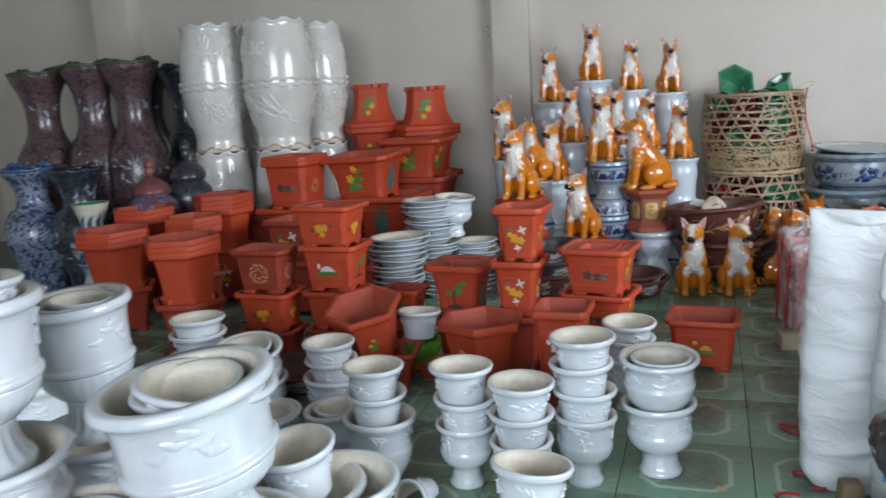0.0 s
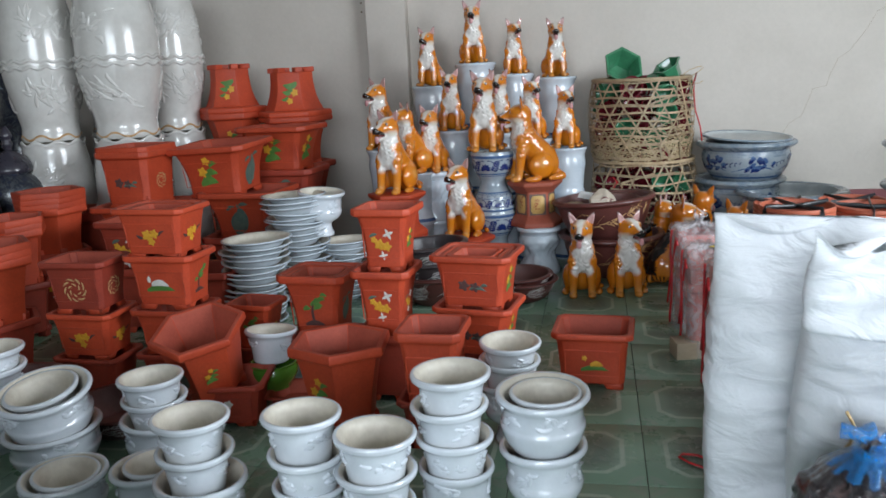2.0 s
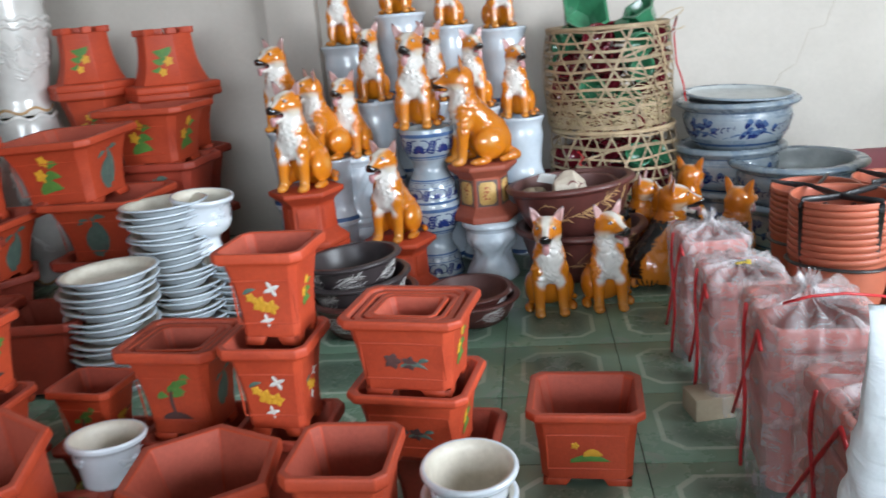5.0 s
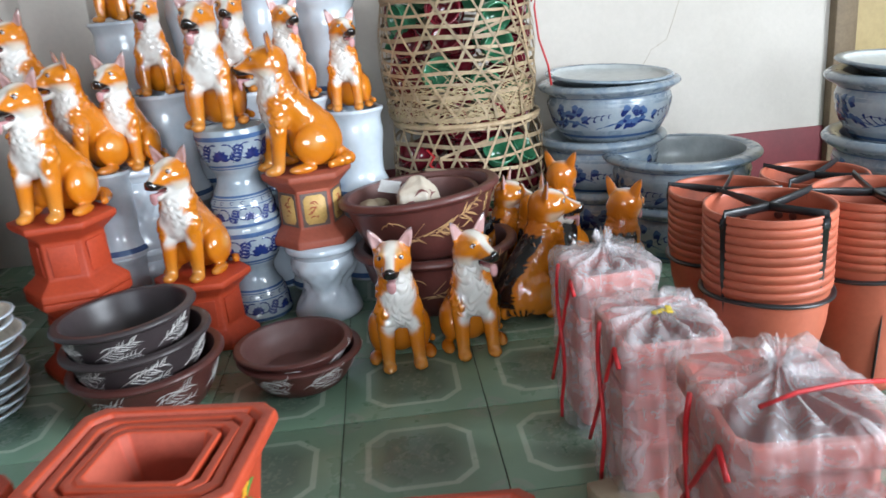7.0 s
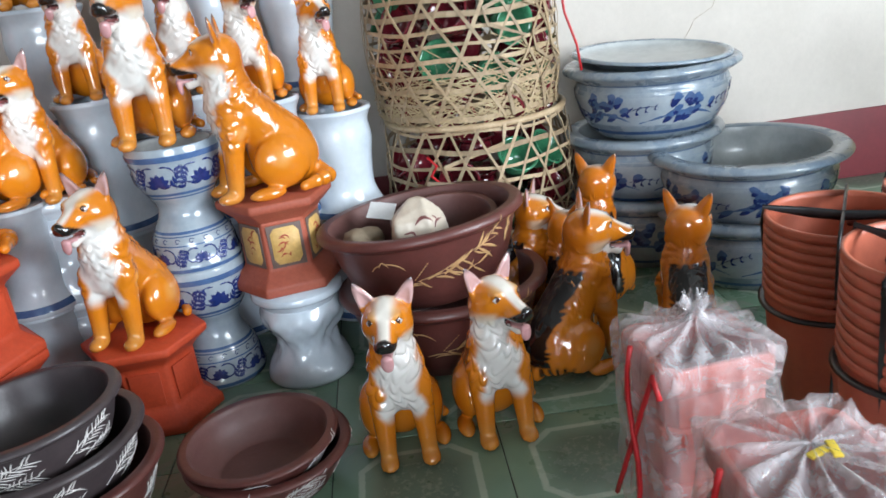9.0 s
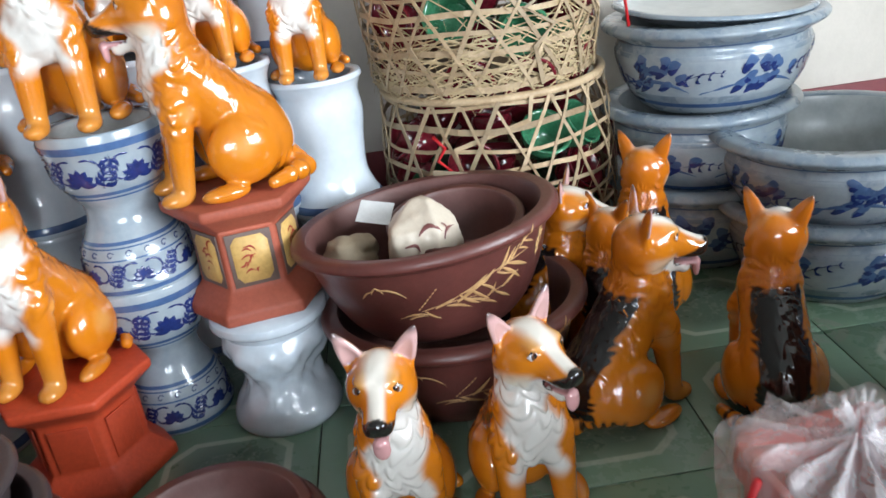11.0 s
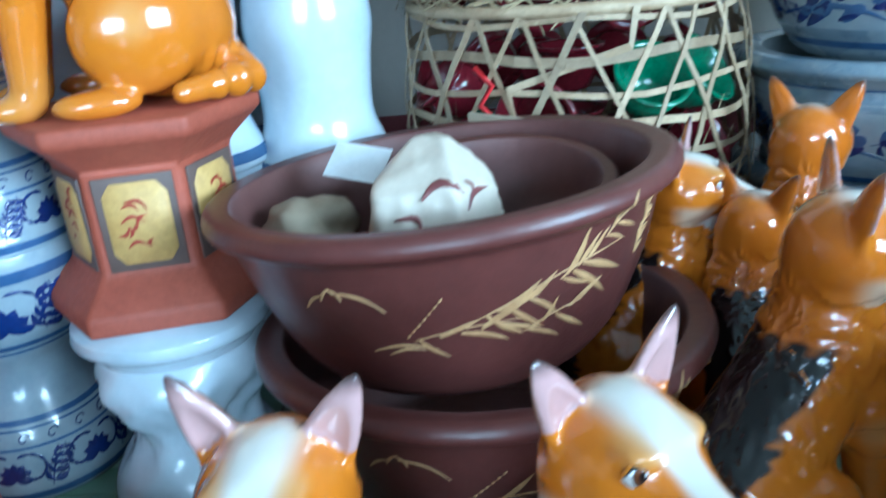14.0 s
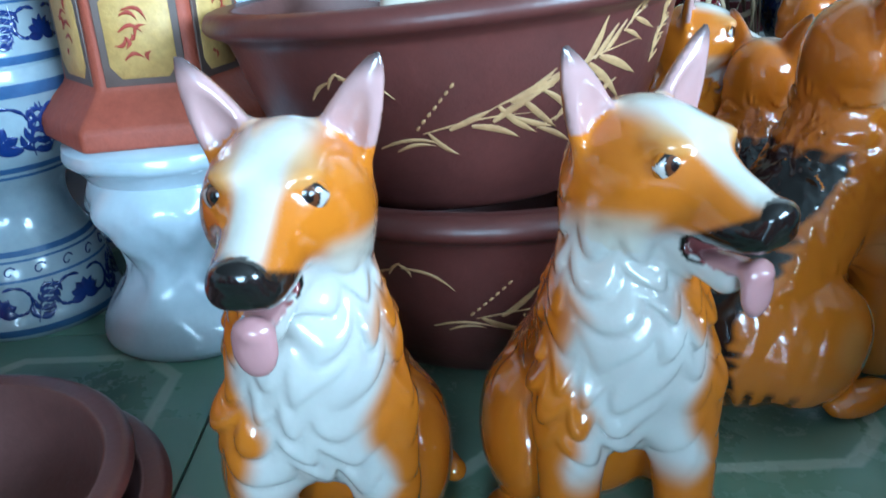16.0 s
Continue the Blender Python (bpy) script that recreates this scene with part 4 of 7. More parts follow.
def terracotta_pot(x, y, z, w, d, h, turn=0, shape="rect", front=0, side=None, foot=0.72, flare=1.5, tilt=(0, 0), flip=False, group="terracotta pots", dark=False, plain=False):
    """Painted terracotta pot, square or six-sided; flip stands it on its rim."""
    key = (w, d, h, shape, front, side, foot, flare, dark, plain)
    if key not in POT_CACHE:
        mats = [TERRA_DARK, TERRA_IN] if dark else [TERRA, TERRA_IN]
        body, at, zf = poly_pot_mesh("pot_body", shape, w, d, h, foot, flare, mats)
        bits = []
        if shape == "rect":
            bits += [("foot", foot_mesh(w, d, zf + 0.004, foot * 0.97, c), "") for c in ((1, 1), (-1, 1), (-1, -1), (1, -1))]
        else:
            for k in range(6):
                a = math.pi / 3 * k
                me = box_mesh("foot", w * 0.13, w * 0.10, zf + 0.004, mats[0], 0.004)
                me.transform(pose(w / 2 * foot * 0.84 * math.cos(a), d / 2 * foot * 0.84 * math.sin(a), 0, 0, 0, math.degrees(a)))
                bits.append(("foot", me, ""))
        slope = lambda v: at(max(0.0, min(1.0, (v - zf) / (h - zf))))
        apo = 0.866 if shape == "hex" else 1.0
        ff = flat_place(lambda v: -d / 2 * apo * slope(v))
        fw = w * (0.5 if shape == "hex" else 0.8)
        if not plain:
            for mat, st in pot_painting(front, fw, h, zf):
                bits.append(("painting", motif("painting", st, mat, ff), "painted motif"))
            if side is not None:
                for mat, st in pot_painting(side, fw * 0.7, h, zf):
                    if shape == "rect":
                        bits.append(("painting", motif("painting", st, mat, side_place(lambda v: w / 2 * slope(v))), "painted motif"))
                    else:
                        me = motif("painting", st, mat, ff)
                        me.transform(pose(0, 0, 0, 0, 0, 60))
                        bits.append(("painting", me, "painted motif"))
        if shape == "rect" and not plain:
            zc, hh, ww = zf + (h - zf) * 0.42, (h - zf) * 0.50, w * 0.66
            edge = [(-ww / 2, zc - hh / 2, ww, 0, 0.006, 0), (-ww / 2, zc + hh / 2, ww, 0, 0.006, 0), (-ww / 2, zc - hh / 2, 0, hh, 0.006, 0), (ww / 2, zc - hh / 2, 0, hh, 0.006, 0)]
            bits.append(("panel_line", motif("panel_line", edge, mats[0], ff, 0.0025), ""))
        POT_CACHE[key] = body, bits
    body, bits = POT_CACHE[key]
    m = pose(x, y, z, tilt[0], tilt[1], turn)
    if flip:
        m = pose(x, y, z + h, 0, 180, turn)
    word = "six-sided" if shape == "hex" else "square"
    tone = "dark terracotta" if dark else "terracotta red"
    label = f"plain {tone} {word} clay pot" if plain else f"{tone} {word} clay pot painted with {PAINT_WORDS[front]}"
    if flip:
        label = f"upturned {tone} {word} clay pot with painting"
    ob = thing("clay_pot", m, label, "clay pot", group)
    part("body", body, ob)
    for nm, me, lb in bits:
        part(nm, me, ob, lb)
    return ob


def nest(x, y, z, w, d, h, turn, n, step=0.84, **kw):
    """Smaller pots standing inside one another, rims nearly level."""
    ob = terracotta_pot(x, y, z, w, d, h, turn, **kw)
    s = 1.0
    for k in range(n):
        s *= step
        terracotta_pot(x + RNG.uniform(-0.004, 0.004), y + RNG.uniform(-0.004, 0.004), z + h * 0.985 - h * s * 0.97 - 0.003, round(w * s, 3), round(d * s, 3), round(h * s * 0.97, 3), turn + RNG.uniform(-2, 2),
                       group="nested clay pots", plain=True, shape=kw.get("shape", "rect"), foot=kw.get("foot", 0.72))
    return ob


def blue_pot(x, y, z, r, h, style, turn=0, group="blue and white pots"):
    """Blue and white glazed pots: a broad planter, or a small waisted one used as a stand."""
    rng = random.Random(int(r * 1000 + h * 7919 + turn))
    if style == "planter":
        o = [(r * 0.62, 0), (r * 0.62, 0), (r * 0.66, h * 0.04), (r * 0.70, h * 0.10), (r * 0.80, h * 0.30), (r * 0.87, h * 0.62), (r * 0.85, h * 0.74), (r * 0.86, h * 0.80), (r * 0.97, h * 0.88), (r, h * 0.93), (r * 0.97, h * 0.985), (r * 0.93, h)]
        i = [(r * 0.80, h * 0.985), (r * 0.79, h * 0.9), (r * 0.78, h * 0.6), (r * 0.6, h * 0.12)]
        bands = [(0.10, 0.15), (0.785, 0.80)]
        zone = (0.24, 0.70)
    else:
        o = [(r * 0.92, 0), (r * 0.92, 0), (r * 0.96, h * 0.05), (r * 0.90, h * 0.12), (r * 0.84, h * 0.26), (r * 0.62, h * 0.42), (r * 0.60, h * 0.52), (r * 0.72, h * 0.60), (r * 0.90, h * 0.72), (r * 0.95, h * 0.86), (r, h * 0.93), (r * 0.97, h)]
        i = [(r * 0.80, h * 0.99), (r * 0.74, h * 0.8), (r * 0.5, h * 0.6)]
        bands = [(0.02, 0.05), (0.225, 0.235), (0.295, 0.303), (0.315, 0.335), (0.60, 0.612), (0.625, 0.648), (0.90, 0.945)]
        zone = (0.665, 0.885)
    rad = radius_at(o)
    ob = thing("blue_pot", pose(x, y, z, 0, 0, turn), "blue and white glazed ceramic planter" if style == "planter" else "small waisted blue and white ceramic stand", "planter" if style == "planter" else "stand", group)
    part("body", lathe("pot_body", o, i, [BLUEGREY if style == "planter" else STANDBLUE, GREYWHITE], 56, 4), ob)
    pl = round_place(rad)
    tot = 2 * math.pi * r * 0.85
    for a, b in bands:
        loops = []
        for zz in (a * h, (a + b) / 2 * h, b * h):
            q = rad(zz) + 0.0012
            loops.append([(q * math.cos(2 * math.pi * k / 56), q * math.sin(2 * math.pi * k / 56), zz) for k in range(56)])
        v, f = rings(loops)
        part("painted_band", mesh_from("painted_band", v, f, [BLUEMID]), ob, "mid blue painted band")
    z0, z1 = zone[0] * h, zone[1] * h
    if style == "planter":
        loops = []
        for k in range(7):
            zz = z0 + (z1 - z0) * k / 6
            loops.append([((rad(zz) + 0.0006) * math.cos(2 * math.pi * j / 56), (rad(zz) + 0.0006) * math.sin(2 * math.pi * j / 56), zz) for j in range(56)])
        v, f = rings(loops)
        part("painted_ground", mesh_from("painted_ground", v, f, [STANDBLUE]), ob, "cream painted ground")
    dark, mid = [], []
    H, zc = z1 - z0, (z0 + z1) / 2

    def frond(u, v, a, length, n, leaf, out):
        """A curved stem with paired leaf strokes."""
        out.append((u, v, length * math.cos(a), length * math.sin(a), 0.0026, 0.10))
        for k in range(n):
            t = (k + 0.6) / n
            for sgn in (-1, 1):
                b = a + sgn * 0.85
                q = leaf * (1.05 - 0.6 * t)
                out.append((u + length * t * math.cos(a), v + length * t * math.sin(a), q * math.cos(b), q * math.sin(b), q * 0.36, sgn * 0.18))

    def scroll(u, v, rr, turn0, sgn, width, out):
        """A spiral made of short curved strokes."""
        pts = [(u + rr * (1 - 0.07 * k) * math.cos(turn0 + sgn * 0.55 * k), v + rr * (1 - 0.07 * k) * math.sin(turn0 + sgn * 0.55 * k)) for k in range(11)]
        for (x0, y0), (x1, y1) in zip(pts, pts[1:]):
            out.append((x0 - 0.2 * (x1 - x0), y0 - 0.2 * (y1 - y0), 1.4 * (x1 - x0), 1.4 * (y1 - y0), width, sgn * -0.08))

    def lotus(u, v, rr, out):
        """A dark flower head: petals fanned upward."""
        for k in range(7):
            b = math.radians(-10 + 200 * k / 6)
            out.append((u, v - 0.25 * rr, rr * math.cos(b), rr * math.sin(b), rr * 0.56, 0.0))

    if style == "planter":
        n = 6
        for k in range(n):
            u = tot * (k + 0.5) / n - tot / 2 + rng.uniform(-0.02, 0.02)
            # cloud-like clumps of overlapping washes, darker on their lower side, with trailing leaves
            for j in range(15):
                a = rng.uniform(-0.5, 3.6)
                du, dv = rng.uniform(-0.30, 0.30) * tot / n, rng.uniform(-0.30, 0.34) * H
                mid.append((u + du, zc + dv, 0.30 * H * math.cos(a), 0.22 * H * math.sin(a), H * 0.30, rng.uniform(-0.2, 0.2)))
                dark.append((u + du * 1.05, zc + dv - 0.08 * H, 0.26 * H * math.cos(a), 0.14 * H * math.sin(a), H * rng.uniform(0.16, 0.32), rng.uniform(-0.3, 0.3)))
            frond(u + 0.26 * tot / n, zc - 0.12 * H, rng.uniform(-0.2, 0.5), 0.40 * tot / n, 4, 0.22 * H, dark)
            mid.append((u - tot / n * 0.5, z0 + 0.08 * H, tot / n * 0.95, 0.03 * H, 0.10 * H, 0.12))
    else:
        n = 6
        for k in range(n):
            u = tot * (k + 0.5) / n - tot / 2
            lotus(u, zc - 0.12 * H, 0.42 * H, dark)
            scroll(u - 0.22 * tot / n, zc, 0.42 * H, 1.2, 1, 0.0052, dark)
            scroll(u + 0.22 * tot / n, zc, 0.42 * H, 1.9, -1, 0.0052, dark)
            frond(u + 0.38 * tot / n, z0 + 0.06 * H, 1.15, 0.86 * H, 5, 0.36 * H, dark)
            frond(u + 0.60 * tot / n, z1 - 0.06 * H, -1.75, 0.80 * H, 5, 0.32 * H, dark)
    part("painted_motif", motif("painted_motif", dark, BLUE, round_place(rad, 0.0013)), ob, "cobalt blue painted flowers")
    if mid:
        part("painted_wash", motif("painted_wash", mid, BLUEMID, round_place(rad, 0.0010)), ob, "paler blue painted washes")
    if style != "planter":
        low = []
        a0, b0 = h * 0.065, h * 0.215
        L = b0 - a0
        for k in range(n):
            u = tot * (k + 0.1) / n - tot / 2
            lotus(u, a0 + 0.42 * L, 0.44 * L, low)
            scroll(u - 0.20 * tot / n, a0 + 0.5 * L, 0.46 * L, 1.0, 1, 0.0048, low)
            scroll(u + 0.20 * tot / n, a0 + 0.5 * L, 0.46 * L, 2.1, -1, 0.0048, low)
            frond(u + 0.42 * tot / n, a0, 1.2, 0.95 * L, 5, 0.40 * L, low)
            frond(u + 0.62 * tot / n, b0, -1.8, 0.9 * L, 5, 0.36 * L, low)
            for j in range(3):
                scroll(u + (j + 0.5) * tot / n / 3, h * 0.262, h * 0.022, 0.5, 1, 0.0022, low)
        part("painted_border", motif("painted_border", low, BLUE, round_place(rad)), ob, "cobalt blue painted fronds")
    return ob


def bonsai_bowl(x, y, z, r, h, material, inside, paint, tilt=(0, 0), turn=0, sprays=3, shift=0.0, ov=1.0, scene_paint=False, label="brown unglazed clay bonsai bowl with painted bamboo"):
    """Wide round clay bowl with a rolled lip and brushed bamboo."""
    o = [(r * 0.58, 0), (r * 0.58, 0), (r * 0.62, h * 0.04), (r * 0.72, h * 0.20), (r * 0.83, h * 0.50), (r * 0.90, h * 0.80), (r * 0.93, h * 0.86), (r * 0.99, h * 0.90), (r, h * 0.94), (r * 0.98, h * 0.985), (r * 0.95, h)]
    i = [(r * 0.89, h * 0.99), (r * 0.86, h * 0.94), (r * 0.78, h * 0.5), (r * 0.60, h * 0.13), (r * 0.52, h * 0.10)]
    rad = radius_at(o)
    rng = random.Random(int(r * 999 + turn))
    ob = thing("bonsai_bowl", pose(x, y, z, tilt[0], tilt[1], turn) @ Matrix.Diagonal((1, ov, 1, 1)), label, "bowl", "bonsai bowls")
    part("body", lathe("bowl_body", o, i, [material, inside], 72, 4), ob)
    st = []
    for k in range(sprays):
        u = (k - (sprays - 1) / 2 + shift) * r * 0.85
        st += bamboo_spray(rng, u - 0.05 * r, h * 0.42, r * 0.66, 0.34, 18, r * 0.15)
        st += bamboo_spray(rng, u + 0.12 * r, h * 0.34, r * 0.45, 0.14, 12, r * 0.12)
        st += [(u - 0.75 * r, h * 0.62, r * 0.16, h * 0.08, 0.004, 0.1), (u - 0.60 * r, h * 0.70, r * 0.22, -h * 0.10, 0.004, 0.1), (u - 0.6 * r, h * 0.28, r * 0.3, 0.0, 0.004, 0.05)]
    if scene_paint:
        # hills on one side, a dotted line of birds, and a long bamboo branch rising on the other
        for u, v, du, dv in ((-0.55, 0.62, 0.10, 0.08), (-0.47, 0.67, 0.05, 0.07), (-0.43, 0.73, 0.05, -0.06), (-0.42, 0.71, 0.20, -0.10), (-0.30, 0.38, 0.24, 0.00), (-0.24, 0.36, 0.14, 0.02)):
            st.append((u * r, v * h, du * r, dv * h, 0.0042, 0.12))
        for k in range(7):
            st.append(((-0.16 + 0.022 * k) * r, (0.46 + 0.030 * k) * h, 0.014 * r, 0.02 * h, 0.0034, 0.0))
        for u, v, a, length, n, leaf in ((0.10, 0.52, 0.24, 0.66, 0, 0), (-0.14, 0.44, 0.08, 0.40, 5, 0.17), (0.12, 0.53, 0.20, 0.22, 5, 0.20), (0.42, 0.63, 0.35, 0.16, 6, 0.20),
                                         (0.64, 0.76, 0.55, 0.14, 4, 0.15), (0.26, 0.40, 0.25, 0.26, 4, 0.17), (0.84, 0.58, 1.0, 0.18, 7, 0.08), (0.92, 0.72, 1.2, 0.12, 6, 0.07)):
            st.append((u * r, v * h, length * r * math.cos(a), length * r * math.sin(a), 0.0022, 0.05))
            for k in range(n):
                t = 0.05 + 0.95 * k / n
                b = a + (rng.uniform(0.20, 0.75) if k % 2 else -rng.uniform(0.45, 1.15))
                q = leaf * rng.uniform(0.65, 1.15) * r
                st.append((u * r + length * r * t * math.cos(a), v * h + length * r * t * math.sin(a), q * math.cos(b), q * math.sin(b), q * 0.14, rng.uniform(-0.08, 0.08)))
    part("painted_bamboo", motif("painted_bamboo", st, paint, round_place(rad)), ob, "brushed bamboo branch")
    return ob


# ---- white pots near the entrance ----
white_stack(0.25, 2.92, [("bowl", 0.118, 0.225, 0.185), ("cup", 0.098, 0.120, 0.080), ("cup", 0.098, 0.125, 0.1)])
white_stack(0.528, 2.95, [("goblet", 0.094, 0.205, 0.170), ("cup", 0.098, 0.130, 0.094), ("cup", 0.100, 0.130, 0.1)])
white_stack(0.72, 2.91, [("goblet", 0.096, 0.190, 0.150), ("cup", 0.100, 0.125, 0.090), ("cup", 0.100, 0.130, 0.1)])
white_stack(0.882, 3.04, [("goblet", 0.097, 0.225, 0.180), ("cup", 0.098, 0.130, 0.085), ("cup", 0.098, 0.130, 0.080), ("cup", 0.100, 0.130, 0.1)])
white_stack(1.105, 3.15, [("goblet", 0.116, 0.235, 0.200), ("bowl", 0.122, 0.185, 0.1)])
white_pot(1.108, 3.15, 0.272, 0.093, 0.110, "cup")
white_stack(0.965, 3.64, [("goblet", 0.098, 0.205, 0.165), ("cup", 0.100, 0.120, 0.050), ("cup", 0.100, 0.125, 0.1)])
white_stack(-0.130, 3.36, [("bowl", 0.125, 0.170, 0.120), ("cup", 0.102, 0.120, 0.062), ("cup", 0.102, 0.125, 0.1)])
white_stack(-0.77, 3.42, [("bowl", 0.130, 0.200, 0.160), ("cup", 0.118, 0.140, 0.065), ("cup", 0.114, 0.135, 0.1)])
white_stack(-0.450, 3.30, [("bowl", 0.150, 0.160, 0.100)])
white_pot(-0.450, 3.30, 0.105, 0.145, 0.190, "bowl", (4, -10))
white_pot(-0.455, 3.295, 0.165, 0.112, 0.130, "cup", (4, -10))
white_stack(0.045, 3.05, [("bowl", 0.112, 0.180, 0.1)])
white_pot(0.045, 3.05, 0.075, 0.085, 0.110, "cup")
white_stack(-0.20, 3.00, [("bowl", 0.118, 0.165, 0.1)])
white_pot(-0.20, 3.00, 0.065, 0.090, 0.105, "cup", (2, -3))
white_stack(0.84, 2.44, [("goblet", 0.096, 0.200, 0.165)])
white_pot(0.84, 2.44, 0.205, 0.100, 0.140, "cup", (9, -3))
white_stack(0.27, 2.39, [("bowl", 0.165, 0.265, 0.1)])
white_pot(0.36, 2.40, 0.04, 0.160, 0.245, "bowl", (0, 0))
white_pot(0.275, 2.385, 0.235, 0.105, 0.145, "cup", (6, -5))
white_pot(0.42, 2.88, 0.0, 0.060, 0.110, "cup", (78, 20), label="small white glazed pot lying on its side")

# large urns and the bowls that they stand on
urn(0.245, 2.08, 0.295, 0.192, 0.375, (2, -7), 20)
white_pot(0.222, 2.080, 0.480, 0.150, 0.178, "bowl", (2, -7))
white_pot(0.215, 2.080, 0.535, 0.118, 0.120, "cup", (2, -7))
white_pot(0.245, 2.08, 0.0, 0.190, 0.315, "bowl")
urn(-0.292, 2.33, 0.385, 0.142, 0.370, (0, -3), 70)
white_pot(-0.295, 2.33, 0.640, 0.105, 0.105, "cup", (0, -3))
white_pot(-0.295, 2.33, 0.668, 0.082, 0.085, "cup", (0, -3))
for z, r in ((0.0, 0.205), (0.10, 0.200), (0.185, 0.185)):
    white_pot(-0.285, 2.33, z, r, 0.21, "bowl")
urn(-0.195, 1.90, 0.495, 0.165, 0.375, (0, 0), 10)
white_pot(-0.195, 1.90, 0.765, 0.125, 0.145, "bowl", (2, 4))
white_pot(-0.205, 1.90, 0.840, 0.090, 0.12, "cup", (1, 3))
for z, r in ((0.0, 0.18), (0.15, 0.19), (0.315, 0.185)):
    white_pot(-0.20, 1.90, z, r, 0.215, "bowl")
white_pot(0.03, 1.90, 0.0, 0.160, 0.30, "bowl")
white_pot(0.03, 1.90, 0.15, 0.158, 0.265, "bowl")
white_pot(0.03, 1.90, 0.31, 0.105, 0.100, "cup")
terracotta_pot(0.13, 1.70, 0.0, 0.22, 0.16, 0.41, 6, plain=True)
white_pot(-0.55, 2.86, 0.0, 0.165, 0.22, "bowl")
white_pot(-0.55, 2.86, 0.07, 0.140, 0.155, "bowl")
white_pot(-0.95, 2.75, 0.0, 0.160, 0.34, "goblet")

# ---- painted terracotta pots, front group ----
TURN = -3
terracotta_pot(-0.385, 3.985, 0.160, 0.30, 0.215, 0.185, TURN, front=0, side=0)
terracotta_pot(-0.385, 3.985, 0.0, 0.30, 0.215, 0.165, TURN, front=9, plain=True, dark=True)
terracotta_pot(-0.385, 3.985, 0.345, 0.30, 0.215, 0.215, TURN, front=1, side=2)
nest(-0.400, 3.99, 0.545, 0.315, 0.225, 0.195, TURN - 2, 2, front=0, side=0, step=0.8)
terracotta_pot(-0.715, 3.93, 0.0, 0.29, 0.215, 0.165, TURN, plain=True, dark=True)
terracotta_pot(-0.715, 3.93, 0.155, 0.29, 0.215, 0.190, TURN, front=0, side=0)
terracotta_pot(-0.715, 3.93, 0.340, 0.285, 0.215, 0.210, TURN + 2, front=6, side=6, dark=True)
terracotta_pot(-0.06, 3.72, 0.0, 0.30, 0.24, 0.16, 10, front=7, dark=True)
terracotta_pot(-0.110, 3.71, 0.110, 0.325, 0.34, 0.275, -24, "hex", 5, 4, 0.66, 1.3, (15, 7))
terracotta_pot(0.375, 3.70, 0.0, 0.375, 0.36, 0.315, -24, "hex", 4, 6, 0.62, 1.4)
terracotta_pot(0.725, 3.60, 0.13, 0.215, 0.215, 0.275, -2, front=7, foot=0.70)
terracotta_pot(0.725, 3.62, 0.0, 0.235, 0.23, 0.17, 0, front=0, dark=True)
nest(0.180, 4.10, 0.18, 0.285, 0.245, 0.275, -6, 2, front=2, side=5, foot=0.62, flare=2.2, step=0.82)
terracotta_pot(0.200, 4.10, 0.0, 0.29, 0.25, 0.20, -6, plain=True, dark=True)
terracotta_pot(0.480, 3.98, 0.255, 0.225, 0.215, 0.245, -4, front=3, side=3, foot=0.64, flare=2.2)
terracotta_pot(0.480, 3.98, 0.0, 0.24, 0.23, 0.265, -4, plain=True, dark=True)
terracotta_pot(0.490, 4.01, 0.480, 0.225, 0.205, 0.240, -5, front=3, side=4, foot=0.64, flare=2.2)
nest(0.815, 4.01, 0.345, 0.300, 0.250, 0.205, -9, 3, front=8, side=4, step=0.82)
terracotta_pot(0.815, 4.01, 0.165, 0.300, 0.250, 0.195, -9, front=8, side=4)
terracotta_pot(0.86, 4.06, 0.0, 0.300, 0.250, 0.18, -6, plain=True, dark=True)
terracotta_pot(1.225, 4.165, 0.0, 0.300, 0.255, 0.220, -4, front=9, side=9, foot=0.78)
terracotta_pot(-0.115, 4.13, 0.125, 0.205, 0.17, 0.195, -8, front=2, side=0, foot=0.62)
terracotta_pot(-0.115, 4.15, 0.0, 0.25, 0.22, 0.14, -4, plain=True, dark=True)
terracotta_pot(0.16, 3.86, 0.0, 0.26, 0.20, 0.06, 4, plain=True, dark=True)
bonsai_bowl(-0.42, 3.62, 0.0, 0.20, 0.10, BROWN, BROWN_IN, INKPAINT, label="dark brown unglazed clay tray bowl")
bonsai_bowl(-0.86, 3.62, 0.0, 0.20, 0.16, BROWN, BROWN_IN, INKPAINT, label="dark brown unglazed clay tray bowl")

# white cup on an upturned green bowl
white_pot(0.030, 3.90, 0.150, 0.098, 0.125, "cup", (3, -5))
ob = thing("green_bowl", pose(0.035, 3.90, 0.050), "glossy grass green glazed ceramic bowl", "bowl")
part("body", lathe("bowl_body", [(0.060, 0), (0.060, 0), (0.066, 0.012), (0.086, 0.045), (0.092, 0.075), (0.088, 0.092), (0.094, 0.10)], [(0.080, 0.099), (0.070, 0.04), (0.03, 0.02)], [GRASSGLAZE, GRASSGLAZE], 40, 3), ob)

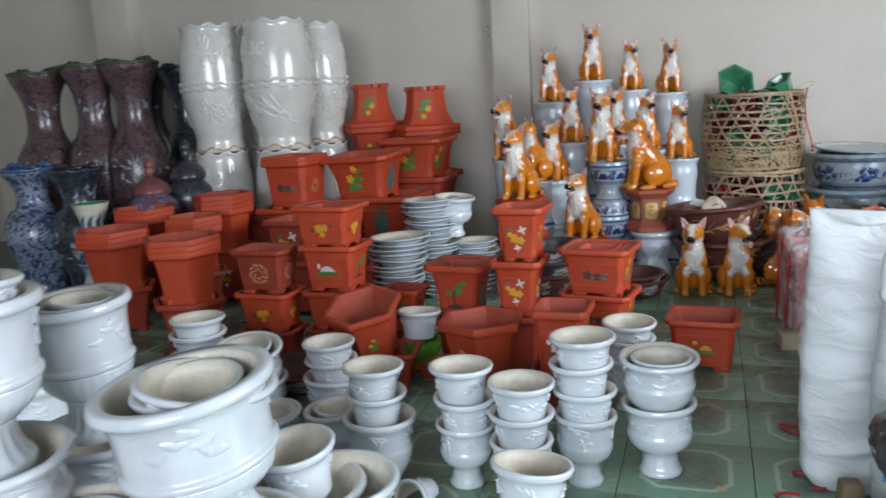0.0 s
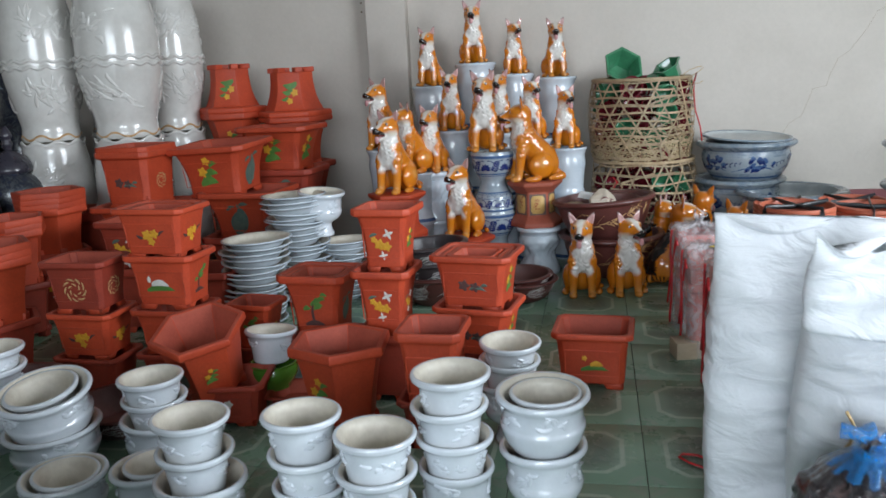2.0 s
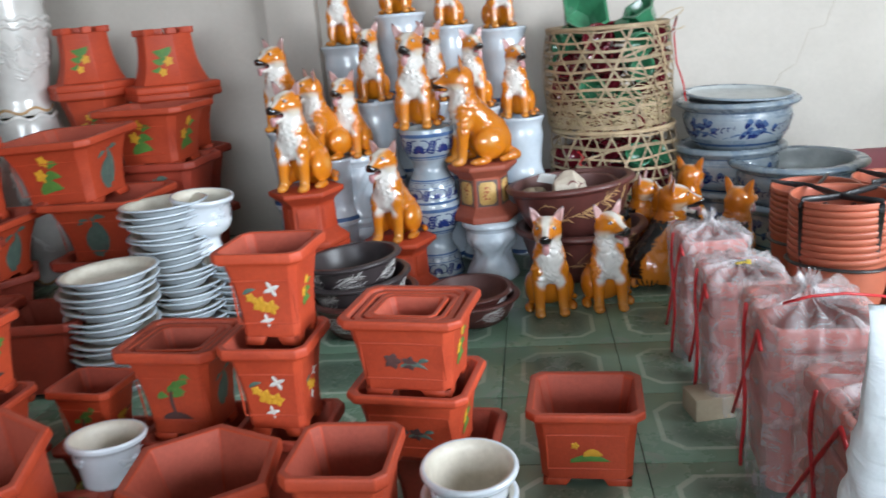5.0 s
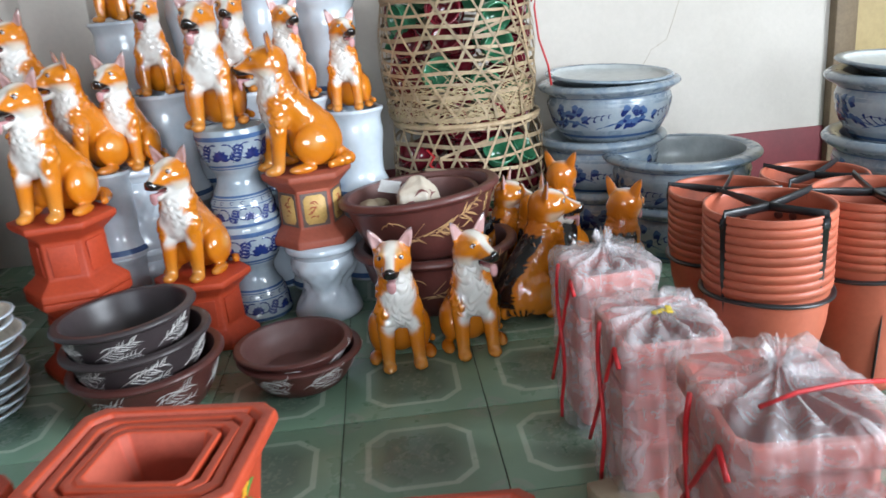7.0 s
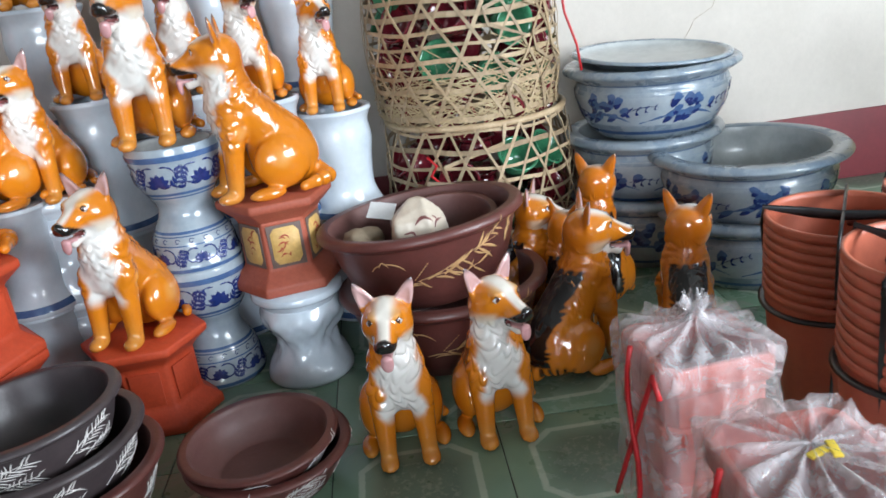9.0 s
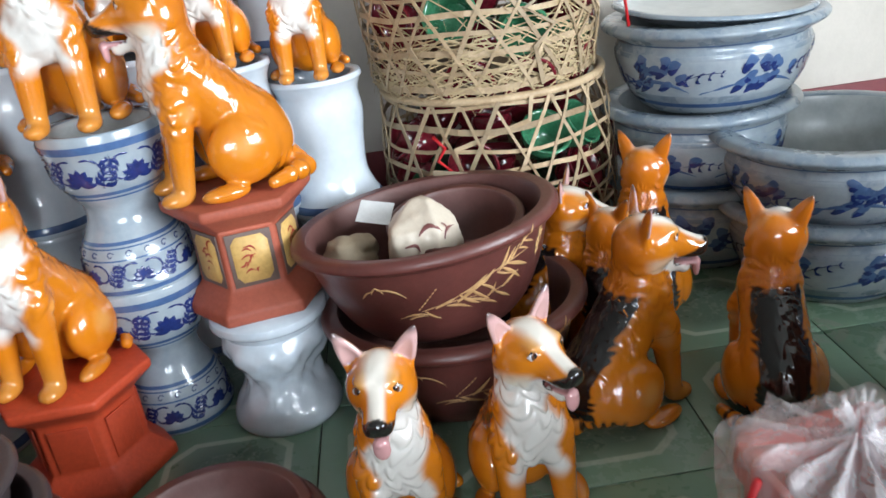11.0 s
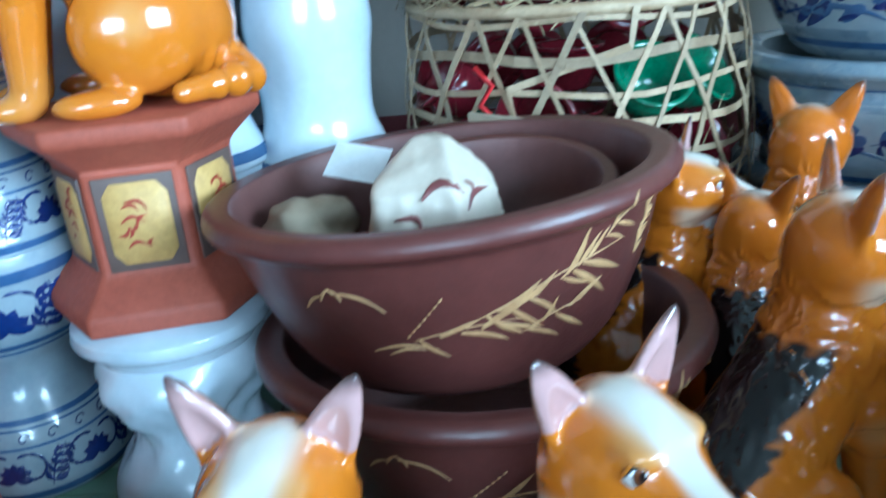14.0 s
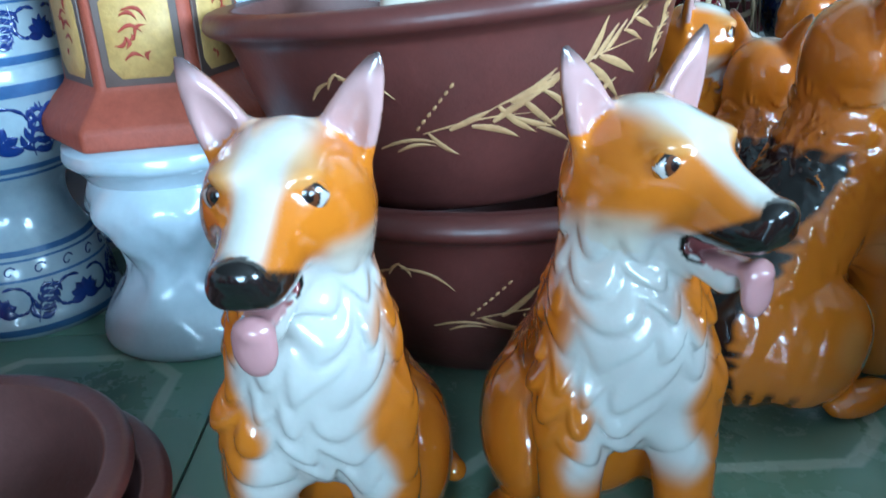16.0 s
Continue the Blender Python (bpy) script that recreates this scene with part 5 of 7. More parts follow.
# ---- six-sided pots further back ----
for x, y, n, w, turn, top in ((-1.245, 4.02, 3, 0.40, 10, 0.585), (-1.86, 4.25, 3, 0.43, 0, 0.58), (-1.59, 4.92, 4, 0.37, 15, 0.675), (-1.55, 4.55, 3, 0.36, 0, 0.60), (-2.05, 4.75, 3, 0.40, 6, 0.62)):
    h = 0.335
    terracotta_pot(x, y, 0.0, w * 0.98, w * 0.9, round(top - 0.32, 3), turn, "hex", 3, 0, 0.66, 1.5, dark=True)
    for k in range(n):
        terracotta_pot(x, y, top - h - (n - 1 - k) * 0.028, w, w * 0.92, h, turn + 2 * k, "hex", (3, 0, 8)[k % 3], 3, 0.66, 1.6, group="stacked six-sided pots", plain=k < n - 1)

terracotta_pot(-1.19, 5.22, 0.0, 0.46, 0.40, 0.31, 0, "hex", 5, 5, 0.66, 1.6, dark=True)
terracotta_pot(-1.20, 5.20, 0.285, 0.50, 0.42, 0.27, -2, front=5, side=5, foot=0.62, flare=1.9)
terracotta_pot(-1.225, 5.20, 0.53, 0.33, 0.34, 0.315, -4, front=8, side=6, foot=0.76)
terracotta_pot(-1.225, 5.20, 0.575, 0.32, 0.33, 0.295, -4, plain=True, foot=0.76)
terracotta_pot(-0.69, 5.40, 0.0, 0.46, 0.40, 0.34, -2, front=5, foot=0.66, dark=True)
terracotta_pot(-0.69, 5.40, 0.300, 0.47, 0.42, 0.29, -3, front=5, side=5, foot=0.60, flare=2.0)
terracotta_pot(-0.825, 5.42, 0.555, 0.49, 0.42, 0.295, -6, front=4, side=5, foot=0.64, flare=2.2, tilt=(3, -2))
terracotta_pot(-0.63, 5.86, 0.33, 0.44, 0.36, 0.32, -3, front=5, foot=0.66, dark=True)
terracotta_pot(-0.63, 5.86, 0.0, 0.44, 0.36, 0.36, -3, plain=True, foot=0.7, dark=True)
terracotta_pot(-0.645, 5.86, 0.62, 0.47, 0.38, 0.285, -6, front=4, side=4, foot=0.62, flare=2.2)
for x, y, w, top in ((-1.10, 6.18, 0.45, 1.285), (-0.685, 6.20, 0.49, 1.245)):
    terracotta_pot(x, y, 0.0, w, w * 0.9, 0.33, 8, "hex", 5, 4, 0.62, 2.0, dark=True)
    terracotta_pot(x, y, 0.31, w, w * 0.9, 0.335, 12, "hex", 4, 5, 0.62, 2.0, dark=True)
    terracotta_pot(x, y, 0.62, w, w * 0.9, top - 0.925, 10, "hex", 4, 5, 0.60, 2.2)
    terracotta_pot(x, y, top - 0.305, w, w * 0.9, 0.305, 10, "hex", 4, 5, 0.56, 2.6, flip=True, group="upturned pots")
for x, y, w, h in ((-1.63, 5.35, 0.40, 0.50), (-2.0, 5.25, 0.36, 0.42), (-0.95, 4.72, 0.36, 0.33), (-0.65, 4.75, 0.36, 0.30)):
    terracotta_pot(x, y, 0.0, w, w * 0.85, h, 4, plain=True, dark=True)
terracotta_pot(-1.02, 4.80, 0.28, 0.34, 0.30, 0.26, -4, front=3, dark=True)


# ---- stacked saucers ----
def saucer(x, y, z, r, tilt, label="pale blue-white glazed ceramic saucer in a stack"):
    h = r * 0.30
    ob = thing("saucer", pose(x, y, z, tilt[0], tilt[1], 0), label, "saucer", "stacked saucers")
    part("body", SAUCER, ob, "", Matrix.Diagonal((r, r, r, 1)))
    return ob


SAUCER = lathe("saucer_body", [(0.60, 0), (0.60, 0), (0.66, 0.02), (0.80, 0.17), (0.90, 0.22), (0.98, 0.24), (1.0, 0.265), (0.985, 0.29)], [(0.94, 0.285), (0.84, 0.25), (0.72, 0.10), (0.4, 0.06)], [PALEBLUE, CREAM], 48, 3)
for x, y, top, n, r, lean in ((-0.375, 4.76, 0.445, 15, 0.172, -0.003), (-0.335, 5.16, 0.590, 21, 0.172, 0.002), (-0.10, 5.26, 0.330, 11, 0.150, 0.0)):
    step = (top - 0.05) / (n - 1)
    for k in range(n):
        saucer(x + lean * (n - k) + RNG.uniform(-0.012, 0.012), y + RNG.uniform(-0.010, 0.010), k * step, r * (0.86 + 0.14 * k / n) * RNG.uniform(0.97, 1.03), (RNG.uniform(-2, 2), RNG.uniform(-3, 3)))
white_pot(-0.215, 5.22, 0.36, 0.125, 0.235, "goblet", (4, 4))

# ---- stands and the dogs on them ----
def hex_stand(x, y, z, w, h, turn, plaques):
    """Six-sided terracotta stand with broad cap and foot; plaques on its faces."""
    ob = thing("hex_stand", pose(x, y, z, 0, 0, turn), "terracotta six-sided stand with yellow plaques" if plaques else "plain terracotta six-sided stand", "stand", "six-sided stands")
    prof = [(1.0, 0.0), (1.0, 0.10), (0.78, 0.22), (0.72, 0.26), (0.70, 0.74), (0.74, 0.78), (0.96, 0.90), (1.0, 0.92), (1.0, 1.0)]
    loops = [polygon_loop("hex", w * s, w * s, h * t, 0) for s, t in prof]
    v, f = rings(loops, True, True, True)
    part("body", bevelled(mesh_from("stand_body", v, f, [STANDCLAY if plaques else TERRA], False), 0.006, 2, 0.2), ob)
    for k in range(6):
        ap = w / 2 * 0.715 * 0.866
        a = 60 * k - 60
        ww, hh = w * 0.24, h * 0.40
        if plaques:
            me = bevelled(mesh_from("plaque", *rings([[(px * ww / 2, 0 if i else 0.004, h * 0.5 + pz * hh / 2) for px, pz in ((1, 0.7), (0.7, 1), (-0.7, 1), (-1, 0.7), (-1, -0.7), (-0.7, -1), (0.7, -1), (1, -0.7))] for i in (0, 1)], True, True, True), [PLAQUE], False), 0.001, 1)
            pq = part("plaque", me, ob, "raised yellow plaque", pose(0, 0, 0, 0, 0, a) @ pose(0, -ap - 0.003, 0))
            fr = box_mesh("plaque_frame", ww * 1.22, 0.003, hh * 1.16, FRAMEGREY, 0.001, h * 0.5 - hh * 0.58)
            part("plaque_frame", fr, ob, "grey-brown painted frame", pose(0, 0, 0, 0, 0, a) @ pose(0, -ap - 0.0005, 0))
            rng = random.Random(k)
            st = [(rng.uniform(-0.3, 0.2) * ww, h * 0.5 + rng.uniform(-0.3, 0.3) * hh, rng.uniform(-0.2, 0.4) * ww, rng.uniform(-0.15, 0.2) * hh, 0.005, 0.3) for _ in range(9)]
            part("plaque_drawing", motif("plaque_drawing", st, TERRA_DARK, lambda u, v, l: (u, -0.0012 - l, v), 0.001), pq, "red-brown brush drawing")
        else:
            me = box_mesh("panel", ww, 0.004, hh, TERRA, 0.0015, h * 0.5 - hh / 2)
            part("panel", me, ob, "", pose(0, 0, 0, 0, 0, a) @ pose(0, -ap - 0.003, 0))
    return ob


def face_stand(x, y, z, r, h, label="white glazed stand with moulded scroll relief"):
    """White waisted stand with heavy moulded relief on its lobes."""
    ob = thing("white_stand", pose(x, y, z, 0, 0, 20), label, "stand", "white stands")
    o = [(r * 0.92, 0), (r * 0.92, 0), (r * 0.97, h * 0.05), (r * 0.90, h * 0.16), (r * 0.68, h * 0.34), (r * 0.66, h * 0.46), (r * 0.84, h * 0.60), (r * 0.92, h * 0.72), (r * 0.82, h * 0.84), (r * 0.90, h * 0.90), (r, h * 0.94), (r * 0.98, h)]

    def lobes(q, zz, a):
        t = zz / h
        if 0.14 < t < 0.86 and q > 0.2 * r:
            k = math.sin(math.pi * (t - 0.14) / 0.72)
            return q * (1 + k * (0.085 * math.cos(3 * a) + 0.040 * math.sin(7 * a + 9 * t) + 0.028 * math.sin(11 * a - 20 * t) + 0.014 * math.sin(19 * a + 34 * t))), zz
        return q, zz
    part("body", lathe("stand_body", o[:9], None, [PALEBLUE], 72, 5, lobes), ob)
    part("cap", lathe("cap", [(r * 0.80, h * 0.83), (r * 0.80, h * 0.83)] + o[9:], None, [PALEBLUE], 72, 4), ob, "plain rolled cap")
    return ob


def barrel_pot(x, y, z, r, h, label="tall pale blue-white glazed pot with rolled rim"):
    ob = thing("tall_pot", pose(x, y, z), label, "pot", "tall pale pots")
    o = [(r * 1.04, 0), (r * 1.04, 0), (r * 1.06, h * 0.05), (r * 0.92, h * 0.14), (r * 0.80, h * 0.28), (r * 0.84, h * 0.52), (r * 0.91, h * 0.70), (r * 0.87, h * 0.86), (r * 0.95, h * 0.94), (r, h * 0.97), (r * 0.97, h)]
    part("body", lathe("pot_body", o, [(r * 0.8, h * 0.99), (r * 0.74, h * 0.9), (r * 0.6, h * 0.2)], [PALEBLUE, BLUEGREY], 48, 4), ob)
    q = radius_at(o)
    v, f = rings([[((q(zz) + 0.001) * math.cos(a), (q(zz) + 0.001) * math.sin(a), zz) for a in [2 * math.pi * k / 48 for k in range(48)]] for zz in (0.012, 0.02, 0.03)])
    part("foot_band", mesh_from("foot_band", v, f, [BLUEMID]), ob, "blue painted foot band")
    return ob


# blue and white column, with a dog on it
for z, h in ((0.0, 0.365), (0.36, 0.35)):
    blue_pot(0.640, 5.87, z, 0.128, h, "stand", 40 * z, "blue and white stands")
DG = "glossy orange and white ceramic dog on a stand"
dog(DOG_PLAIN, 0.600, 5.885, 0.71, 2, 1.06, DG)
# hexagonal stand on a white one
face_stand(0.905, 5.80, 0.0, 0.130, 0.272)
hex_stand(0.885, 5.86, 0.272, 0.325, 0.262, 12, True)
dog(DOG_SIDE, 0.862, 5.86, 0.534, -68, 1.10, "large orange ceramic dog seen on a terracotta stand")
# stands with the two dogs near the bowls
hex_stand(0.50, 5.68, 0.0, 0.33, 0.245, 4, False)
dog(DOG_PLAIN, 0.485, 5.69, 0.245, -16, 1.04, DG)
hex_stand(0.13, 5.56, 0.0, 0.33, 0.28, 10, False)
hex_stand(0.13, 5.56, 0.28, 0.33, 0.245, 10, False)
dog(DOG_PLAIN, 0.125, 5.57, 0.525, -14, 1.06, DG)
# white stand with a smaller dog
face_stand(0.275, 5.92, 0.0, 0.105, 0.30)
face_stand(0.275, 5.92, 0.30, 0.105, 0.29)
dog(DOG_PLAIN, 0.275, 5.92, 0.59, -4, 0.92, DG)
# pots behind, and their dogs
for x, y, h, r in ((0.20, 6.38, 1.085, 0.135), (0.475, 6.45, 1.215, 0.135), (0.735, 6.45, 1.135, 0.12), (0.99, 6.42, 1.105, 0.13), (0.355, 6.17, 0.815, 0.115), (0.66, 6.20, 0.79, 0.115), (0.86, 6.14, 0.75, 0.115), (1.065, 6.20, 0.685, 0.118), (-0.03, 5.98, 0.73, 0.12), (0.19, 5.84, 0.60, 0.10)):
    n = max(2, round(h / 0.36))
    for k in range(n):
        barrel_pot(x, y, k * h / n, r, h / n)
for me, x, y, z, turn, s in ((DOG_PLAIN, 0.19, 6.36, 1.085, 0, 0.84), (DOG_PLAIN, 0.465, 6.44, 1.215, 12, 0.88), (DOG_TURNED, 0.73, 6.44, 1.135, 0, 0.78), (DOG_PLAIN, 0.985, 6.41, 1.105, 14, 0.82),
                             (DOG_PLAIN, 0.355, 6.16, 0.815, 8, 0.86), (DOG_PLAIN, 0.655, 6.19, 0.79, 4, 0.88), (DOG_TURNED, 0.855, 6.12, 0.75, 0, 0.86), (DOG_TURNED, 1.055, 6.19, 0.685, -4, 0.86),
                             (DOG_PLAIN, -0.03, 5.97, 0.73, -20, 0.98), (DOG_SIDE, 0.17, 5.83, 0.60, -36, 0.95)):
    dog(me, x, y, z, turn, s, "orange and white ceramic dog on a tall pale pot")

# ---- clay bowls on the floor ----
bonsai_bowl(1.318, 5.79, 0.0, 0.300, 0.240, BROWN, BROWN_IN, GOLDPAINT, turn=4, sprays=0, ov=0.9, scene_paint=True)
bonsai_bowl(1.290, 5.768, 0.214, 0.288, 0.232, BROWN, BROWN_IN, GOLDPAINT, (-1, -4), 0, 0, ov=0.86, scene_paint=True)
bonsai_bowl(1.345, 5.790, 0.305, 0.150, 0.122, BROWN, BROWN_IN, GOLDPAINT, (2, -6), 60, 0, label="smaller brown clay bowl nested in a larger one")
bonsai_bowl(0.850, 5.26, 0.0, 0.190, 0.110, BROWN, BROWN_IN, INKPAINT, (0, 0), 10)
bonsai_bowl(0.835, 5.265, 0.040, 0.180, 0.095, BROWN, BROWN_IN, INKPAINT, (0, -1), 40, 1)
bonsai_bowl(0.420, 5.21, 0.0, 0.225, 0.165, BROWN, BROWN_IN, INKPAINT, (0, -2), 12)
bonsai_bowl(0.405, 5.215, 0.090, 0.215, 0.145, CHARCOAL, CHARCOAL, INKPAINT, (0, -3), 0, label="charcoal clay bonsai bowl with painted bamboo")
bonsai_bowl(0.385, 5.22, 0.165, 0.205, 0.145, CHARCOAL, CHARCOAL, INKPAINT, (0, -4), -14, label="charcoal clay bonsai bowl with painted bamboo")

# things left in the brown bowl
def lump_mesh(name, r, seed, mat, mat2):
    rng = random.Random(seed)
    bm = bmesh.new()
    bmesh.ops.create_icosphere(bm, subdivisions=4, radius=1)
    dirs = [Vector((rng.gauss(0, 1), rng.gauss(0, 1), rng.gauss(0, 1))).normalized() for _ in range(16)]
    for v in bm.verts:
        k = max(dd.dot(v.co) for dd in dirs)
        n = 0.62 + 0.42 * max(0, k - 0.55) / 0.45 + 0.10 * noise.noise(v.co * 4) + 0.05 * noise.noise(v.co * 9)
        v.co = v.co * n
        v.co = Vector((v.co.x * r[0], v.co.y * r[1], v.co.z * r[2]))
    me = bpy.data.meshes.new(name)
    bm.to_mesh(me)
    bm.free()
    me.materials.append(mat)
    me.polygons.foreach_set("use_smooth", [True] * len(me.polygons))
    return me


def carved_rock(name, r, h, material):
    """A cream carved rock: tapering, cut into blunt facets."""
    rng = random.Random(5)
    bm = bmesh.new()
    bmesh.ops.create_icosphere(bm, subdivisions=5, radius=1)
    cuts = [(Vector((math.cos(a) * math.cos(e), math.sin(a) * math.cos(e), math.sin(e))).normalized(), dd)
            for a, e, dd in [(k * 1.05 + rng.uniform(-0.2, 0.2), 0.15 + rng.uniform(-0.1, 0.1), 0.80) for k in range(6)]
            + [(k * 1.26 + 0.5 + rng.uniform(-0.25, 0.25), 0.78 + rng.uniform(-0.12, 0.12), 0.80) for k in range(5)] + [(0.4, 1.45, 0.98)]]
    for v in bm.verts:
        n = v.co.normalized()
        d = min([dd / max(0.05, n.dot(c)) for c, dd in cuts if n.dot(c) > 0.05] + [1.0])
        d += 0.030 * noise.noise(n * 3.1) + 0.015 * noise.noise(n * 8)
        v.co = Vector((n.x * d * r, n.y * d * r, n.z * d * h))
    me = bpy.data.meshes.new(name)
    bm.to_mesh(me)
    bm.free()
    me.materials.append(material)
    me.polygons.foreach_set("use_smooth", [True] * len(me.polygons))
    rad = lambda u, v: min([dd / max(0.05, n.dot(c)) for n in [Vector((u / r, -math.sqrt(max(0.05, 1 - (u / r) ** 2 - (v / h) ** 2)), v / h)).normalized()] for c, dd in cuts if n.dot(c) > 0.05] + [1.0])

    def place(u, v, lift):
        n = Vector((u / r, -math.sqrt(max(0.05, 1 - (u / r) ** 2 - (v / h) ** 2)), v / h)).normalized()
        d = rad(u, v) + 0.030 * noise.noise(n * 3.1) + 0.015 * noise.noise(n * 8) + 0.012 + lift / r
        return (n.x * d * r, n.y * d * r, n.z * d * h)
    return me, place


rock_mesh, rock_place = carved_rock("rock_body", 0.088, 0.080, STONE)
ob = thing("ceramic_rock", pose(1.268, 5.725, 0.415, 0, 0, 12), "faceted cream ceramic rock with dull red streaks", "ornament")
part("body", rock_mesh, ob)
st = [(-0.060, 0.004, 0.030, -0.016, 0.009, 0.35), (-0.028, 0.030, 0.052, 0.000, 0.010, 0.32), (0.030, 0.010, 0.034, 0.018, 0.009, 0.3), (-0.020, -0.020, 0.045, 0.0, 0.009, 0.3), (0.030, 0.045, 0.010, -0.018, 0.006, 0.2)]
part("streak_paint", motif("streak_paint", st, PINKMUD, rock_place), ob, "dull red streaks")
tagged(part("paper_label", box_mesh("paper_label", 0.075, 0.0015, 0.055, PAPER, 0), None, "", pose(1.165, 5.79, 0.430, -55, 8, -18)), "small white paper label in the bowl", "label")
tagged(part("grey_wrapper", lump_mesh("grey_wrapper", (0.06, 0.05, 0.045), 9, CARD, None), None, "", pose(1.115, 5.77, 0.375)), "crumpled brown wrapping paper in the bowl", "paper")
tagged(part("cardboard_piece", box_mesh("cardboard_piece", 0.22, 0.004, 0.10, CARD, 0.001), None, "", pose(1.42, 5.99, 0.35, 14, 6, -18)), "torn piece of brown cardboard in the bowl", "cardboard")
# big blue and white planters by the wall
blue_pot(2.10, 6.32, 0.0, 0.27, 0.26, "planter", 5)
blue_pot(2.09, 6.32, 0.225, 0.27, 0.24, "planter", 50)
blue_pot(2.125, 6.32, 0.45, 0.292, 0.235, "planter", 100)
blue_pot(2.335, 6.04, 0.0, 0.29, 0.24, "planter", 33)
blue_pot(2.33, 6.04, 0.20, 0.305, 0.225, "planter", 77)
blue_pot(2.92, 5.50, 0.0, 0.28, 0.30, "planter", 15)
blue_pot(2.92, 5.50, 0.27, 0.285, 0.26, "planter", 66)
blue_pot(2.92, 5.50, 0.50, 0.29, 0.235, "planter", 120)


for x, y, z, r in ((2.125, 6.32, 0.672, 0.262), (2.92, 5.50, 0.722, 0.262)):
    ob = thing("shallow_dish", pose(x, y, z, 2, 3, 0), "grey-white glazed shallow dish set in a planter", "dish", "dishes on planters")
    part("body", lathe("dish_body", [(r * 0.7, 0), (r * 0.7, 0), (r * 0.8, 0.012), (r * 0.98, 0.028), (r, 0.034), (r * 0.98, 0.040)], [(r * 0.90, 0.037), (r * 0.84, 0.022), (r * 0.6, 0.012)], [BLUEGREY, GREYWHITE], 56, 3), ob)


# ---- tall white stacked vases ----
def wavy_ring(name, r, z, amp, waves, thick, material):
    pts = [(r * math.cos(a), r * math.sin(a), z + amp * math.sin(waves * a)) for a in [2 * math.pi * k / 120 for k in range(121)]]
    return tube(name, pts, thick, material, 6)


def tall_vase(x, y, z, r, h, label="tall white glazed vase with raised relief and wavy rings"):
    ob = thing("tall_vase", pose(x, y, z, 0, 0, RNG.uniform(0, 360)), label, "vase", "tall white vases")
    o = [(r * 0.72, 0), (r * 0.72, 0), (r * 0.76, h * 0.03), (r * 0.73, h * 0.10), (r * 0.80, h * 0.20), (r * 0.97, h * 0.42), (r, h * 0.52), (r * 0.99, h * 0.62), (r * 0.95, h * 0.80), (r * 0.85, h * 0.95), (r * 0.88, h * 0.985), (r * 0.86, h)]
    i = [(r * 0.80, h * 0.99), (r * 0.78, h * 0.95), (r * 0.86, h * 0.75)]

    def scallop(q, zz, a):
        if zz > 0.93 * h:
            return q, zz + 0.012 * math.sin(9 * a) * (zz - 0.93 * h) / (0.07 * h)
        return q, zz
    part("body", lathe("vase_body", o, i, [VASEWHITE, CREAM], 72, 4, scallop), ob)
    rad = radius_at(o)
    for k, t in enumerate((0.50, 0.545)):
        part("wavy_ring", wavy_ring("wavy_ring", rad(t * h) + 0.002, t * h, 0.008, 16, 0.011, VASEWHITE), ob)
    part("foot_ring", wavy_ring("foot_ring", r * 0.735, 0.03 * h, 0.012, 7, 0.008, GOLDPAINT), ob, "brownish worn scalloped foot line")
    part("relief_low", relief("relief_low", rad, h * 0.30, r * 0.9, h * 0.85, VASEWHITE, 18, 3, 0.010), ob)
    part("relief_high", relief("relief_high", rad, h * 0.76, r * 0.9, h * 0.8, VASEWHITE, 14, 4, 0.007), ob)
    return ob


for x, y, r, z in ((-1.985, 5.55, 0.218, 0.0), (-1.52, 5.62, 0.238, 0.0), (-1.46, 6.10, 0.205, 0.0), (-1.86, 6.05, 0.20, 0.0)):
    tall_vase(x, y, 0.0, r * 0.95, 0.885)
    tall_vase(x, y, 0.885, r, 0.845)


